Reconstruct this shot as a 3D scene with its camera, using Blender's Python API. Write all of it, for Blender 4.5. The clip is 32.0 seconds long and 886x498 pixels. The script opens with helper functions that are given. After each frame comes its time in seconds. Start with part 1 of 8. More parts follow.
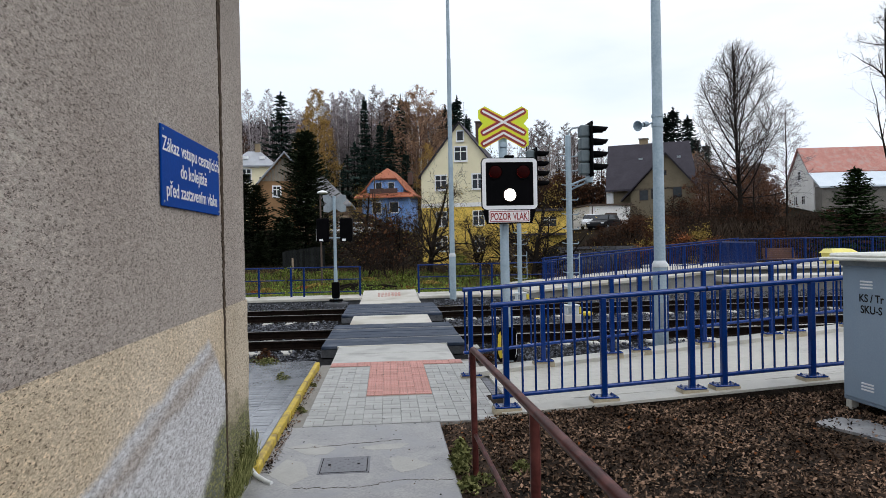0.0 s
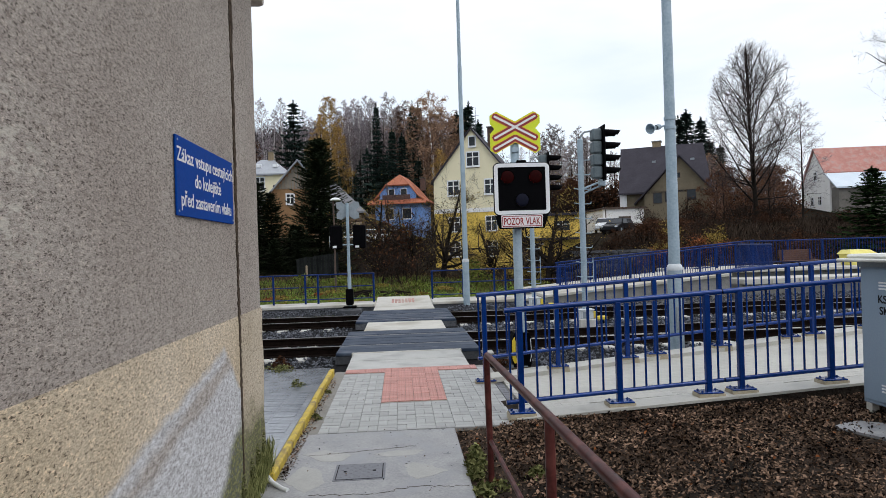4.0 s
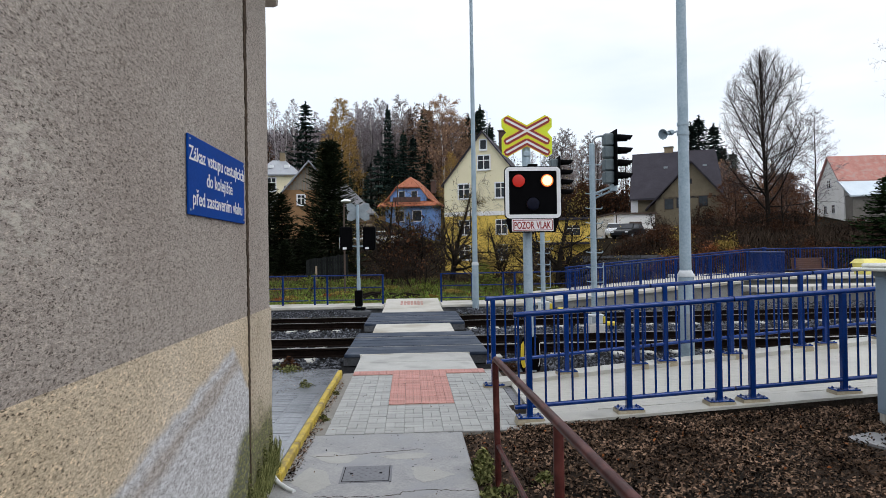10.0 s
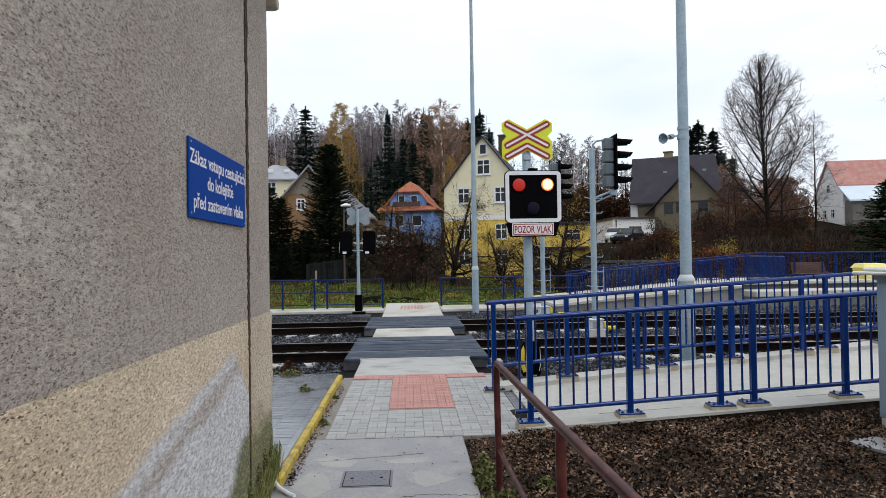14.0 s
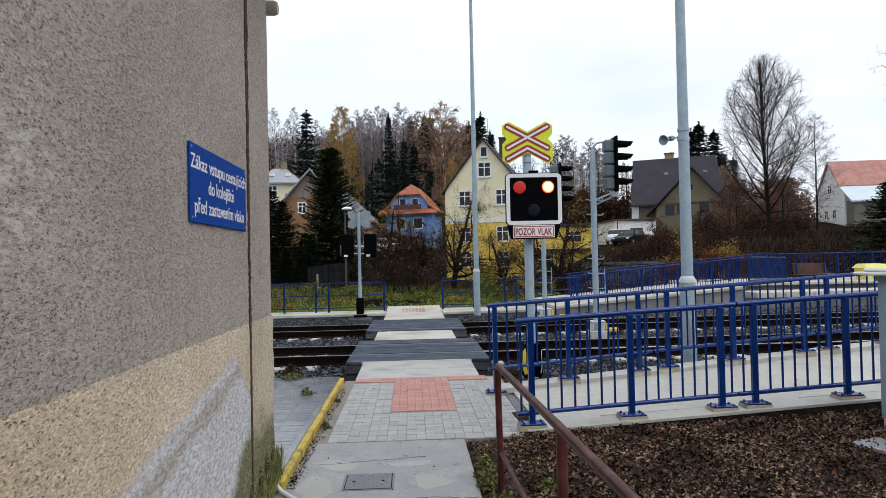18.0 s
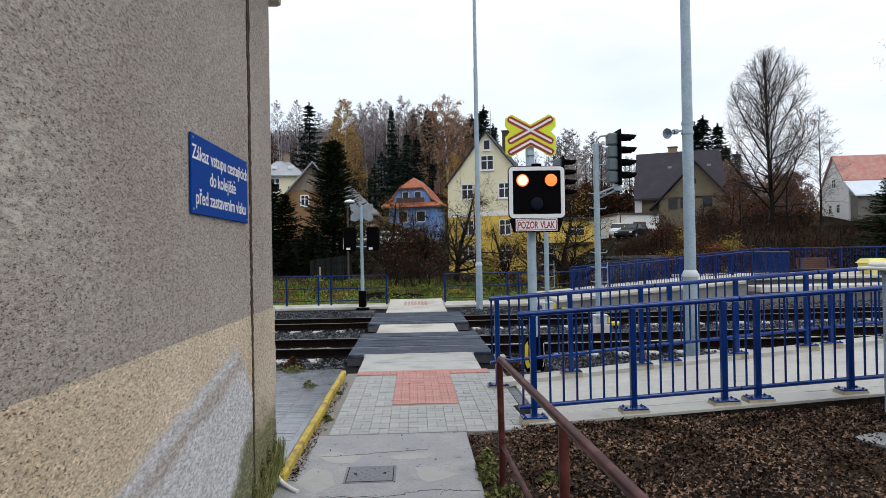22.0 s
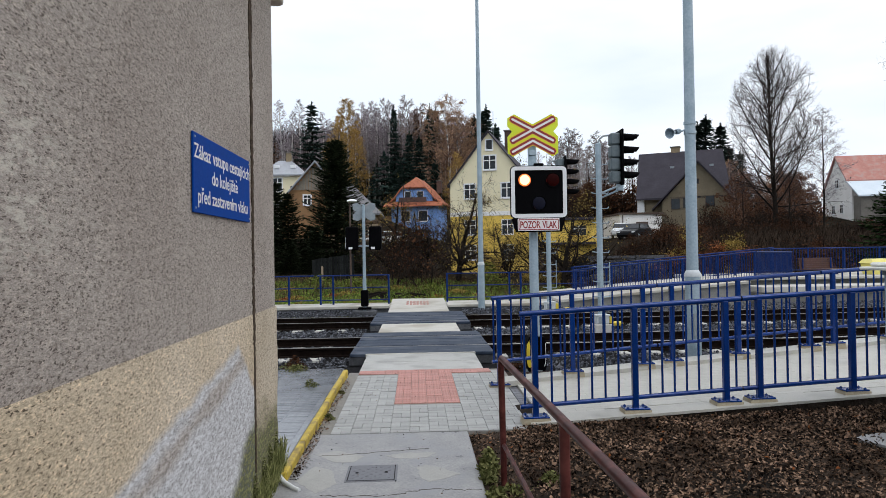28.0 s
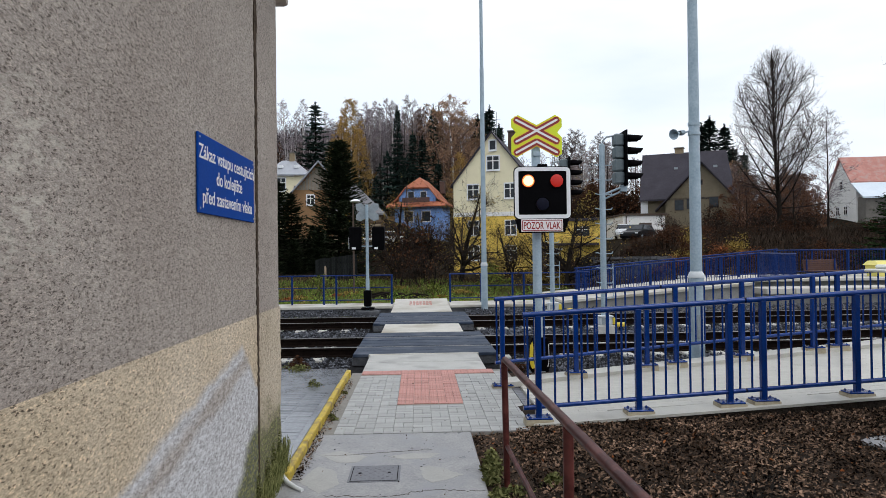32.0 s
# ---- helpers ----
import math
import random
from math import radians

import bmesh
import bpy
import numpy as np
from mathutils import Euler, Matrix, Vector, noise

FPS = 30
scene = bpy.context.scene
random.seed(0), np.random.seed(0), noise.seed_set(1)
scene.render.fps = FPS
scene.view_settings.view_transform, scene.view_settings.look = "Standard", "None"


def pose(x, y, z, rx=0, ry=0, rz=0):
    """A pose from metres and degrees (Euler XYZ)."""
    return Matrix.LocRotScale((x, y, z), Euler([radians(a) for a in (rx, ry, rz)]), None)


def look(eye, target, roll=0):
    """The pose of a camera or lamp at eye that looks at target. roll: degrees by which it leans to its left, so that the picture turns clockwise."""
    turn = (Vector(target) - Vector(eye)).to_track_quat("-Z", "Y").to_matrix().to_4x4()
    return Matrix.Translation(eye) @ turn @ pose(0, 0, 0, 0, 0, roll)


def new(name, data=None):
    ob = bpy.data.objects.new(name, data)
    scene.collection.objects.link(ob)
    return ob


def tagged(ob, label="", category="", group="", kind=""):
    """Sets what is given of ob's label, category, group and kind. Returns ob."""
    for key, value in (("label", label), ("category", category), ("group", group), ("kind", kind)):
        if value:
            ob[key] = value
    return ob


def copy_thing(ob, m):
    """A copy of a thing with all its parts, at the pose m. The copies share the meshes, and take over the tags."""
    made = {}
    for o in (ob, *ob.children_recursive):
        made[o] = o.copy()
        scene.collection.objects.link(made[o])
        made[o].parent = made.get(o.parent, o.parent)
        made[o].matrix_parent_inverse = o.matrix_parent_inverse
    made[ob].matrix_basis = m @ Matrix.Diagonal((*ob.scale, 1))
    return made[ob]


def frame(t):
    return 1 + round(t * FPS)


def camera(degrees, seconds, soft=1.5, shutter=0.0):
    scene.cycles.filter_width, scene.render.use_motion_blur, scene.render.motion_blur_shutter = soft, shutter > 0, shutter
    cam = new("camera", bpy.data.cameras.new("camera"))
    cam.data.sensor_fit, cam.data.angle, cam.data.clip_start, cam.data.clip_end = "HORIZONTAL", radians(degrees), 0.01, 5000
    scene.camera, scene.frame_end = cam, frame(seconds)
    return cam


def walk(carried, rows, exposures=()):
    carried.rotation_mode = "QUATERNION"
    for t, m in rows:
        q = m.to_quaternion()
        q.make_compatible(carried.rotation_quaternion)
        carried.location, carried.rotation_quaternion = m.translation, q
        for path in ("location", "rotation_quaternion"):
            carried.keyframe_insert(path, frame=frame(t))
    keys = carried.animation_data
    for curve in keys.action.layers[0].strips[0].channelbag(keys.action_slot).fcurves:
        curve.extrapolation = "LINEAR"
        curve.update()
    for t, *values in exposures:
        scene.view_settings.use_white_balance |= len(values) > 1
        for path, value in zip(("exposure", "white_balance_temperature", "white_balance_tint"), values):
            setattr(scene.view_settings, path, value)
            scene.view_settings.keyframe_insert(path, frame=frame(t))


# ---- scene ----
cam = camera(67.6, 32.0, soft=0.5)
PATH = [
    (0, (0.287, -8.039, 1.806), (0.455, -6.046, 1.792), -1.1),
    (0.5, (0.29, -8.035, 1.803), (0.45, -6.041, 1.786), -1.1),
    (1, (0.291, -8.034, 1.803), (0.447, -6.04, 1.784), -1.2),
    (1.5, (0.291, -8.039, 1.805), (0.442, -6.045, 1.785), -1.3),
    (2, (0.289, -8.042, 1.805), (0.437, -6.048, 1.787), -1.3),
    (2.5, (0.281, -8.043, 1.807), (0.425, -6.048, 1.794), -1.3),
    (3, (0.284, -8.055, 1.809), (0.422, -6.06, 1.804), -1.5),
    (3.5, (0.287, -8.049, 1.809), (0.42, -6.053, 1.809), -1.7),
    (5.5, (0.296, -8.042, 1.807), (0.41, -6.046, 1.817), -1.5),
    (6, (0.295, -8.037, 1.805), (0.407, -6.04, 1.815), -1.3),
    (6.5, (0.3, -8.034, 1.805), (0.41, -6.037, 1.815), -1.3),
    (7, (0.3, -8.028, 1.805), (0.408, -6.031, 1.815), -1.4),
    (7.5, (0.297, -8.027, 1.804), (0.403, -6.03, 1.814), -1.3),
    (8, (0.291, -8.019, 1.803), (0.397, -6.022, 1.813), -1.1),
    (8.5, (0.285, -8.018, 1.802), (0.393, -6.021, 1.812), -0.8),
    (9, (0.281, -8.017, 1.803), (0.387, -6.02, 1.814), -0.9),
    (9.5, (0.287, -8.026, 1.807), (0.389, -6.028, 1.818), -0.9),
    (10, (0.286, -8.028, 1.809), (0.386, -6.03, 1.822), -0.9),
    (10.5, (0.285, -8.028, 1.805), (0.383, -6.03, 1.824), -0.8),
    (11, (0.279, -8.026, 1.806), (0.377, -6.029, 1.827), -0.8),
    (11.5, (0.283, -8.025, 1.804), (0.379, -6.027, 1.827), -1.0),
    (12, (0.281, -8.031, 1.806), (0.375, -6.033, 1.83), -1.0),
    (12.5, (0.277, -8.022, 1.804), (0.373, -6.025, 1.83), -0.8),
    (13, (0.275, -8.019, 1.801), (0.373, -6.022, 1.828), -0.9),
    (13.5, (0.277, -8.019, 1.802), (0.377, -6.022, 1.828), -0.5),
    (14, (0.277, -8.017, 1.801), (0.378, -6.02, 1.828), -0.9),
    (14.5, (0.279, -8.017, 1.805), (0.38, -6.02, 1.83), -1.1),
    (16.5, (0.28, -8.026, 1.804), (0.379, -6.028, 1.834), -1.1),
    (17, (0.283, -8.026, 1.803), (0.381, -6.029, 1.836), -1.1),
    (17.5, (0.283, -8.027, 1.803), (0.381, -6.03, 1.837), -1.0),
    (18, (0.283, -8.028, 1.803), (0.38, -6.03, 1.838), -1.2),
    (18.5, (0.283, -8.03, 1.804), (0.379, -6.032, 1.84), -1.0),
    (19, (0.279, -8.028, 1.802), (0.375, -6.03, 1.837), -0.9),
    (19.5, (0.283, -8.022, 1.8), (0.376, -6.025, 1.83), -0.8),
    (20, (0.284, -8.018, 1.798), (0.377, -6.02, 1.826), -0.9),
    (20.5, (0.282, -8.009, 1.8), (0.374, -6.011, 1.823), -1.0),
    (21, (0.278, -8.003, 1.8), (0.37, -6.005, 1.82), -1.0),
    (21.5, (0.285, -8.006, 1.8), (0.375, -6.008, 1.818), -1.0),
    (22, (0.285, -8.009, 1.799), (0.374, -6.011, 1.814), -1.0),
    (22.5, (0.283, -8.007, 1.8), (0.371, -6.009, 1.813), -1.0),
    (23, (0.278, -8.007, 1.799), (0.365, -6.009, 1.812), -1.0),
    (23.5, (0.28, -8.009, 1.802), (0.365, -6.011, 1.814), -0.9),
    (24, (0.282, -8.011, 1.8), (0.366, -6.013, 1.811), -0.9),
    (24.5, (0.28, -8.006, 1.799), (0.366, -6.008, 1.81), -0.8),
    (25, (0.283, -8.01, 1.802), (0.368, -6.012, 1.813), -0.9),
    (25.5, (0.286, -8.016, 1.8), (0.37, -6.018, 1.813), -1.0),
    (27.5, (0.284, -8.012, 1.799), (0.368, -6.014, 1.813), -0.9),
    (28, (0.29, -8.014, 1.797), (0.372, -6.016, 1.811), -0.9),
    (28.5, (0.285, -8.006, 1.8), (0.367, -6.007, 1.813), -0.9),
    (29, (0.287, -8.009, 1.799), (0.366, -6.011, 1.812), -0.9),
    (29.5, (0.287, -8.012, 1.799), (0.365, -6.014, 1.813), -0.8),
    (30, (0.287, -8.011, 1.799), (0.364, -6.013, 1.813), -0.8),
    (30.5, (0.281, -8.016, 1.802), (0.357, -6.018, 1.815), -0.8),
    (31, (0.284, -8.015, 1.8), (0.359, -6.016, 1.813), -0.8),
    (31.5, (0.281, -8.015, 1.803), (0.355, -6.016, 1.816), -0.8),
    (32, (0.284, -8.013, 1.801), (0.357, -6.015, 1.816), -0.7),
]
walk(cam, [(t, look(eye, target, roll)) for t, eye, target, roll in PATH])
# ---- rest ----
# ---- daylight: bright overcast sky, late autumn ----
world = bpy.data.worlds.new("overcast_sky")
scene.world = world
world.use_nodes = True
wn, wl = world.node_tree.nodes, world.node_tree.links
sky = wn.new("ShaderNodeTexSky")
sky.sky_type, sky.sun_disc = "NISHITA", False
sky.sun_elevation, sky.sun_rotation, sky.dust_density = radians(56), radians(139), 3.0
skyscale = wn.new("ShaderNodeMix")
skyscale.data_type, skyscale.blend_type, skyscale.inputs["Factor"].default_value = "RGBA", "MULTIPLY", 1.0
skyscale.inputs[7].default_value = (0.10, 0.10, 0.10, 1)
wl.new(sky.outputs[0], skyscale.inputs[6])
cloud = wn.new("ShaderNodeTexNoise")
cloud.inputs["Scale"].default_value, cloud.inputs["Detail"].default_value = 2.2, 5
coord = wn.new("ShaderNodeTexCoord")
stretch = wn.new("ShaderNodeMapping")
stretch.inputs["Scale"].default_value = (-1, 1, 3.5)
wl.new(coord.outputs["Generated"], stretch.inputs[0])
wl.new(stretch.outputs[0], cloud.inputs["Vector"])
ramp = wn.new("ShaderNodeValToRGB")
ramp.color_ramp.elements[0].position, ramp.color_ramp.elements[0].color = 0.36, (0.83, 0.90, 0.985, 1)
ramp.color_ramp.elements[1].position, ramp.color_ramp.elements[1].color = 0.54, (0.976, 1.0, 1.042, 1)
wl.new(cloud.outputs["Fac"], ramp.inputs[0])
mixsky = wn.new("ShaderNodeMix")
mixsky.data_type, mixsky.inputs["Factor"].default_value = "RGBA", 0.86
wl.new(skyscale.outputs[2], mixsky.inputs[6])
height = wn.new("ShaderNodeSeparateXYZ")
wl.new(coord.outputs["Generated"], height.inputs[0])
lowness = wn.new("ShaderNodeMapRange")
lowness.inputs[1].default_value, lowness.inputs[2].default_value, lowness.inputs[3].default_value, lowness.inputs[4].default_value = 0.05, 0.36, 1, 0
wl.new(height.outputs["Z"], lowness.inputs[0])
pale = wn.new("ShaderNodeMix")
pale.data_type, pale.blend_type = "RGBA", "MULTIPLY"
pale.inputs[7].default_value = (0.74, 0.86, 0.945, 1)
aside = wn.new("ShaderNodeMapRange")
aside.inputs[1].default_value, aside.inputs[2].default_value, aside.inputs[3].default_value, aside.inputs[4].default_value = 0.10, 0.46, 1.0, 0.12
wl.new(height.outputs["X"], aside.inputs[0])
tint = wn.new("ShaderNodeMath")
tint.operation = "MULTIPLY"
wl.new(lowness.outputs[0], tint.inputs[0])
wl.new(aside.outputs[0], tint.inputs[1])
wl.new(tint.outputs[0], pale.inputs["Factor"])
wl.new(ramp.outputs[0], pale.inputs[6])
wl.new(pale.outputs[2], mixsky.inputs[7])
wl.new(mixsky.outputs[2], wn["Background"].inputs["Color"])
wn["Background"].inputs["Strength"].default_value = 1.2
sun_data = bpy.data.lights.new("sun", "SUN")
sun_data.energy, sun_data.angle, sun_data.color = 0.75, radians(25), (1.0, 1.0, 1.0)
sun = new("sun", sun_data)
sun.matrix_world = look((0, 0, 30), (-7, 8, 14))
scene.view_settings.exposure = 0.0

# ---- mesh builder ----
class Build:
    """Collects faces of one mesh."""

    def __init__(self):
        self.v, self.f = [], []

    def add(self, verts, faces):
        n = len(self.v)
        self.v += [tuple(p) for p in verts]
        self.f += [tuple(i + n for i in f) for f in faces]
        return self

    def box(self, x0, y0, z0, x1, y1, z1, c=0.0, m=None):
        x0, x1, y0, y1, z0, z1 = min(x0, x1), max(x0, x1), min(y0, y1), max(y0, y1), min(z0, z1), max(z0, z1)
        if c <= 0:
            vs = [(x, y, z) for z in (z0, z1) for y in (y0, y1) for x in (x0, x1)]
            fs = [(0, 2, 3, 1), (4, 5, 7, 6), (0, 1, 5, 4), (2, 6, 7, 3), (0, 4, 6, 2), (1, 3, 7, 5)]
        else:
            vs, idx = [], {}
            for k in range(8):
                sx, sy, sz = k & 1, (k >> 1) & 1, (k >> 2) & 1
                X, Y, Z = (x0, x1)[sx], (y0, y1)[sy], (z0, z1)[sz]
                ix, iy, iz = X + c * (1 - 2 * sx), Y + c * (1 - 2 * sy), Z + c * (1 - 2 * sz)
                idx[k, 0], idx[k, 1], idx[k, 2] = len(vs), len(vs) + 1, len(vs) + 2
                vs += [(X, iy, iz), (ix, Y, iz), (ix, iy, Z)]
            fs = []
            for a, b, d, ax in ((0, 2, 4, 0), (1, 3, 5, 0), (0, 1, 4, 1), (2, 3, 6, 1), (0, 1, 2, 2), (4, 5, 6, 2)):
                o = b - a
                e = d - a
                fs.append((idx[a, ax], idx[a + o, ax], idx[a + o + e, ax], idx[a + e, ax]))
            for ax, (p, q) in enumerate(((1, 2), (0, 2), (0, 1))):
                o = 1 << ax
                for k in range(8):
                    if not k & o:
                        fs.append((idx[k, p], idx[k + o, p], idx[k + o, q], idx[k, q]))
            for k in range(8):
                fs.append((idx[k, 0], idx[k, 1], idx[k, 2]))
        if m is not None:
            vs = [m @ Vector(p) for p in vs]
        return self.add(vs, fs)

    def cyl(self, p0, p1, r0, r1=None, n=12, caps=True):
        r1 = r0 if r1 is None else r1
        a, b = Vector(p0), Vector(p1)
        d = (b - a).normalized()
        u = d.orthogonal().normalized()
        w = d.cross(u)
        ring = [(math.cos(2 * math.pi * i / n), math.sin(2 * math.pi * i / n)) for i in range(n)]
        vs = [a + r0 * (c * u + s * w) for c, s in ring] + [b + r1 * (c * u + s * w) for c, s in ring]
        fs = [(i, (i + 1) % n, n + (i + 1) % n, n + i) for i in range(n)]
        if caps:
            fs += [tuple(range(n - 1, -1, -1)), tuple(range(n, 2 * n))]
        return self.add(vs, fs)

    def lathe(self, base, axis, prof, n=24):
        """prof: (distance along axis, radius) pairs."""
        d = Vector(axis).normalized()
        u = d.orthogonal().normalized()
        w = d.cross(u)
        vs = [Vector(base) + h * d + max(r, 1e-4) * (math.cos(2 * math.pi * i / n) * u + math.sin(2 * math.pi * i / n) * w) for h, r in prof for i in range(n)]
        fs = [(k * n + i, k * n + (i + 1) % n, (k + 1) * n + (i + 1) % n, (k + 1) * n + i) for k in range(len(prof) - 1) for i in range(n)]
        return self.add(vs, fs)

    def pipe(self, pts, r, n=10):
        for a, b in zip(pts, pts[1:]):
            self.cyl(a, b, r, r, n)
        return self

    def slab(self, outline, z0, z1, m=None):
        """An outline in x, y pulled up from z0 to z1, placed by m."""
        n = len(outline)
        vs = [(x, y, z0) for x, y in outline] + [(x, y, z1) for x, y in outline]
        fs = [tuple(range(n - 1, -1, -1)), tuple(range(n, 2 * n))] + [(i, (i + 1) % n, n + (i + 1) % n, n + i) for i in range(n)]
        if m is not None:
            vs = [m @ Vector(p) for p in vs]
        return self.add(vs, fs)

    def mesh(self, name, material, smooth=False):
        me = bpy.data.meshes.new(name)
        me.from_pydata(self.v, [], self.f)
        me.materials.append(material)
        bmx = bmesh.new()
        bmx.from_mesh(me)
        if len(self.f) < 6000:
            bmesh.ops.recalc_face_normals(bmx, faces=bmx.faces)
        bmx.to_mesh(me)
        bmx.free()
        if smooth:
            me.shade_smooth()
            me.set_sharp_from_angle(angle=radians(38))
        return me


def part(name, b, material, parent=None, label="", smooth=False):
    """One mesh object under a thing or a part."""
    me = b if isinstance(b, bpy.types.Mesh) else b.mesh(name, material, smooth)
    ob = new(name, me)
    if parent is not None:
        ob.parent = parent
    if label:
        ob["label"] = label
    return ob


def thing(name, m, label, category, group="", kind=""):
    ob = new(name)
    ob.matrix_world = m
    return tagged(ob, label, category, group, kind)


def setting(name, b, material, label, category="", smooth=False):
    return tagged(part(name, b, material, None, "", smooth), label, category, kind="structure")


# ---- materials ----
def nodes_of(name):
    m = bpy.data.materials.new(name)
    m.use_nodes = True
    return m, m.node_tree.nodes, m.node_tree.links, m.node_tree.nodes["Principled BSDF"]


def surface(name, a, b, rough=0.7, metal=0.0, scale=8.0, fine=60.0, bump=0.15, rand=0.0, island=False, rough_var=0.15, spec=0.5, stain=None, stain_scale=1.2, dist=0.004, hard=False):
    """Two colours mixed by noise at two scales, with fine relief; stain: a third colour in large soft spots."""
    m, n, l, p = nodes_of(name)
    tc = n.new("ShaderNodeTexCoord")
    big = n.new("ShaderNodeTexNoise")
    big.inputs["Scale"].default_value, big.inputs["Detail"].default_value, big.inputs["Roughness"].default_value = scale, 6, 0.65
    small = n.new("ShaderNodeTexNoise")
    small.inputs["Scale"].default_value, small.inputs["Detail"].default_value = fine, 4
    for t in (big, small):
        l.new(tc.outputs["Object"], t.inputs["Vector"])
    add = n.new("ShaderNodeMath")
    add.operation = "MULTIPLY_ADD"
    l.new(small.outputs["Fac"], add.inputs[0])
    add.inputs[1].default_value = 0.5
    half = n.new("ShaderNodeMath")
    half.operation = "MULTIPLY"
    half.inputs[1].default_value = 0.75
    l.new(big.outputs["Fac"], half.inputs[0])
    l.new(half.outputs[0], add.inputs[2])
    rampn = n.new("ShaderNodeValToRGB")
    rampn.color_ramp.elements[0].position, rampn.color_ramp.elements[0].color = 0.42, (*a, 1)
    rampn.color_ramp.elements[1].position, rampn.color_ramp.elements[1].color = 0.80, (*b, 1)
    l.new(add.outputs[0], rampn.inputs[0])
    col = rampn.outputs[0]
    if stain:
        sn = n.new("ShaderNodeTexNoise")
        sn.inputs["Scale"].default_value, sn.inputs["Detail"].default_value = stain_scale, 5
        l.new(tc.outputs["Object"], sn.inputs["Vector"])
        sr = n.new("ShaderNodeValToRGB")
        sr.color_ramp.elements[0].position, sr.color_ramp.elements[1].position = (0.545, 0.575) if hard else (0.50, 0.66)
        l.new(sn.outputs["Fac"], sr.inputs[0])
        mx = n.new("ShaderNodeMix")
        mx.data_type = "RGBA"
        l.new(sr.outputs[0], mx.inputs["Factor"])
        l.new(col, mx.inputs[6])
        mx.inputs[7].default_value = (*stain, 1)
        col = mx.outputs[2]
    if rand:
        if island:
            src = n.new("ShaderNodeNewGeometry").outputs["Random Per Island"]
        else:
            src = n.new("ShaderNodeObjectInfo").outputs["Random"]
        hs = n.new("ShaderNodeHueSaturation")
        mr = n.new("ShaderNodeMapRange")
        mr.inputs[3].default_value, mr.inputs[4].default_value = 1 - rand, 1 + rand
        l.new(src, mr.inputs[0])
        l.new(mr.outputs[0], hs.inputs["Value"])
        l.new(col, hs.inputs["Color"])
        col = hs.outputs[0]
    l.new(col, p.inputs["Base Color"])
    rr = n.new("ShaderNodeMapRange")
    rr.inputs[3].default_value, rr.inputs[4].default_value = max(0.02, rough - rough_var), min(1, rough + rough_var)
    l.new(big.outputs["Fac"], rr.inputs[0])
    l.new(rr.outputs[0], p.inputs["Roughness"])
    p.inputs["Metallic"].default_value, p.inputs["Specular IOR Level"].default_value = metal, spec
    if bump:
        bp = n.new("ShaderNodeBump")
        bp.inputs["Strength"].default_value, bp.inputs["Distance"].default_value = bump, dist
        l.new(add.outputs[0], bp.inputs["Height"])
        l.new(bp.outputs[0], p.inputs["Normal"])
    return m


def foliage(name, a, b, rand=0.35, patchy=0.0):
    """Leaves, needles and twigs: tint by island."""
    m, n, l, p = nodes_of(name)
    geo = n.new("ShaderNodeNewGeometry")
    r = n.new("ShaderNodeValToRGB")
    r.color_ramp.elements[0].color, r.color_ramp.elements[1].color = (*a, 1), (*b, 1)
    r.color_ramp.elements[0].position = 0.3 if patchy else 0.0
    l.new(geo.outputs["Random Per Island"], r.inputs[0])
    hs = n.new("ShaderNodeHueSaturation")
    mr = n.new("ShaderNodeMapRange")
    mr.inputs[3].default_value, mr.inputs[4].default_value = 1 - rand, 1 + rand
    l.new(n.new("ShaderNodeObjectInfo").outputs["Random"], mr.inputs[0])
    l.new(mr.outputs[0], hs.inputs["Value"])
    l.new(r.outputs[0], hs.inputs["Color"])
    out = hs.outputs[0]
    if patchy:
        tc = n.new("ShaderNodeTexCoord")
        nz = n.new("ShaderNodeTexNoise")
        nz.inputs["Scale"].default_value, nz.inputs["Detail"].default_value = 1.7, 5
        l.new(tc.outputs["Object"], nz.inputs["Vector"])
        k = n.new("ShaderNodeMapRange")
        k.inputs[1].default_value, k.inputs[2].default_value, k.inputs[3].default_value, k.inputs[4].default_value = 0.36, 0.62, 1 - patchy, 1 + 1.0 * patchy
        l.new(nz.outputs["Fac"], k.inputs[0])
        h2 = n.new("ShaderNodeHueSaturation")
        l.new(k.outputs[0], h2.inputs["Value"])
        l.new(out, h2.inputs["Color"])
        out = h2.outputs[0]
    l.new(out, p.inputs["Base Color"])
    p.inputs["Roughness"].default_value, p.inputs["Specular IOR Level"].default_value = 0.85, 0.02
    return m


def glowing(name, colour, strength):
    m, n, l, p = nodes_of(name)
    p.inputs["Base Color"].default_value = (*(0.12 * c for c in colour), 1)
    p.inputs["Emission Color"].default_value, p.inputs["Emission Strength"].default_value = (*colour, 1), strength
    return m


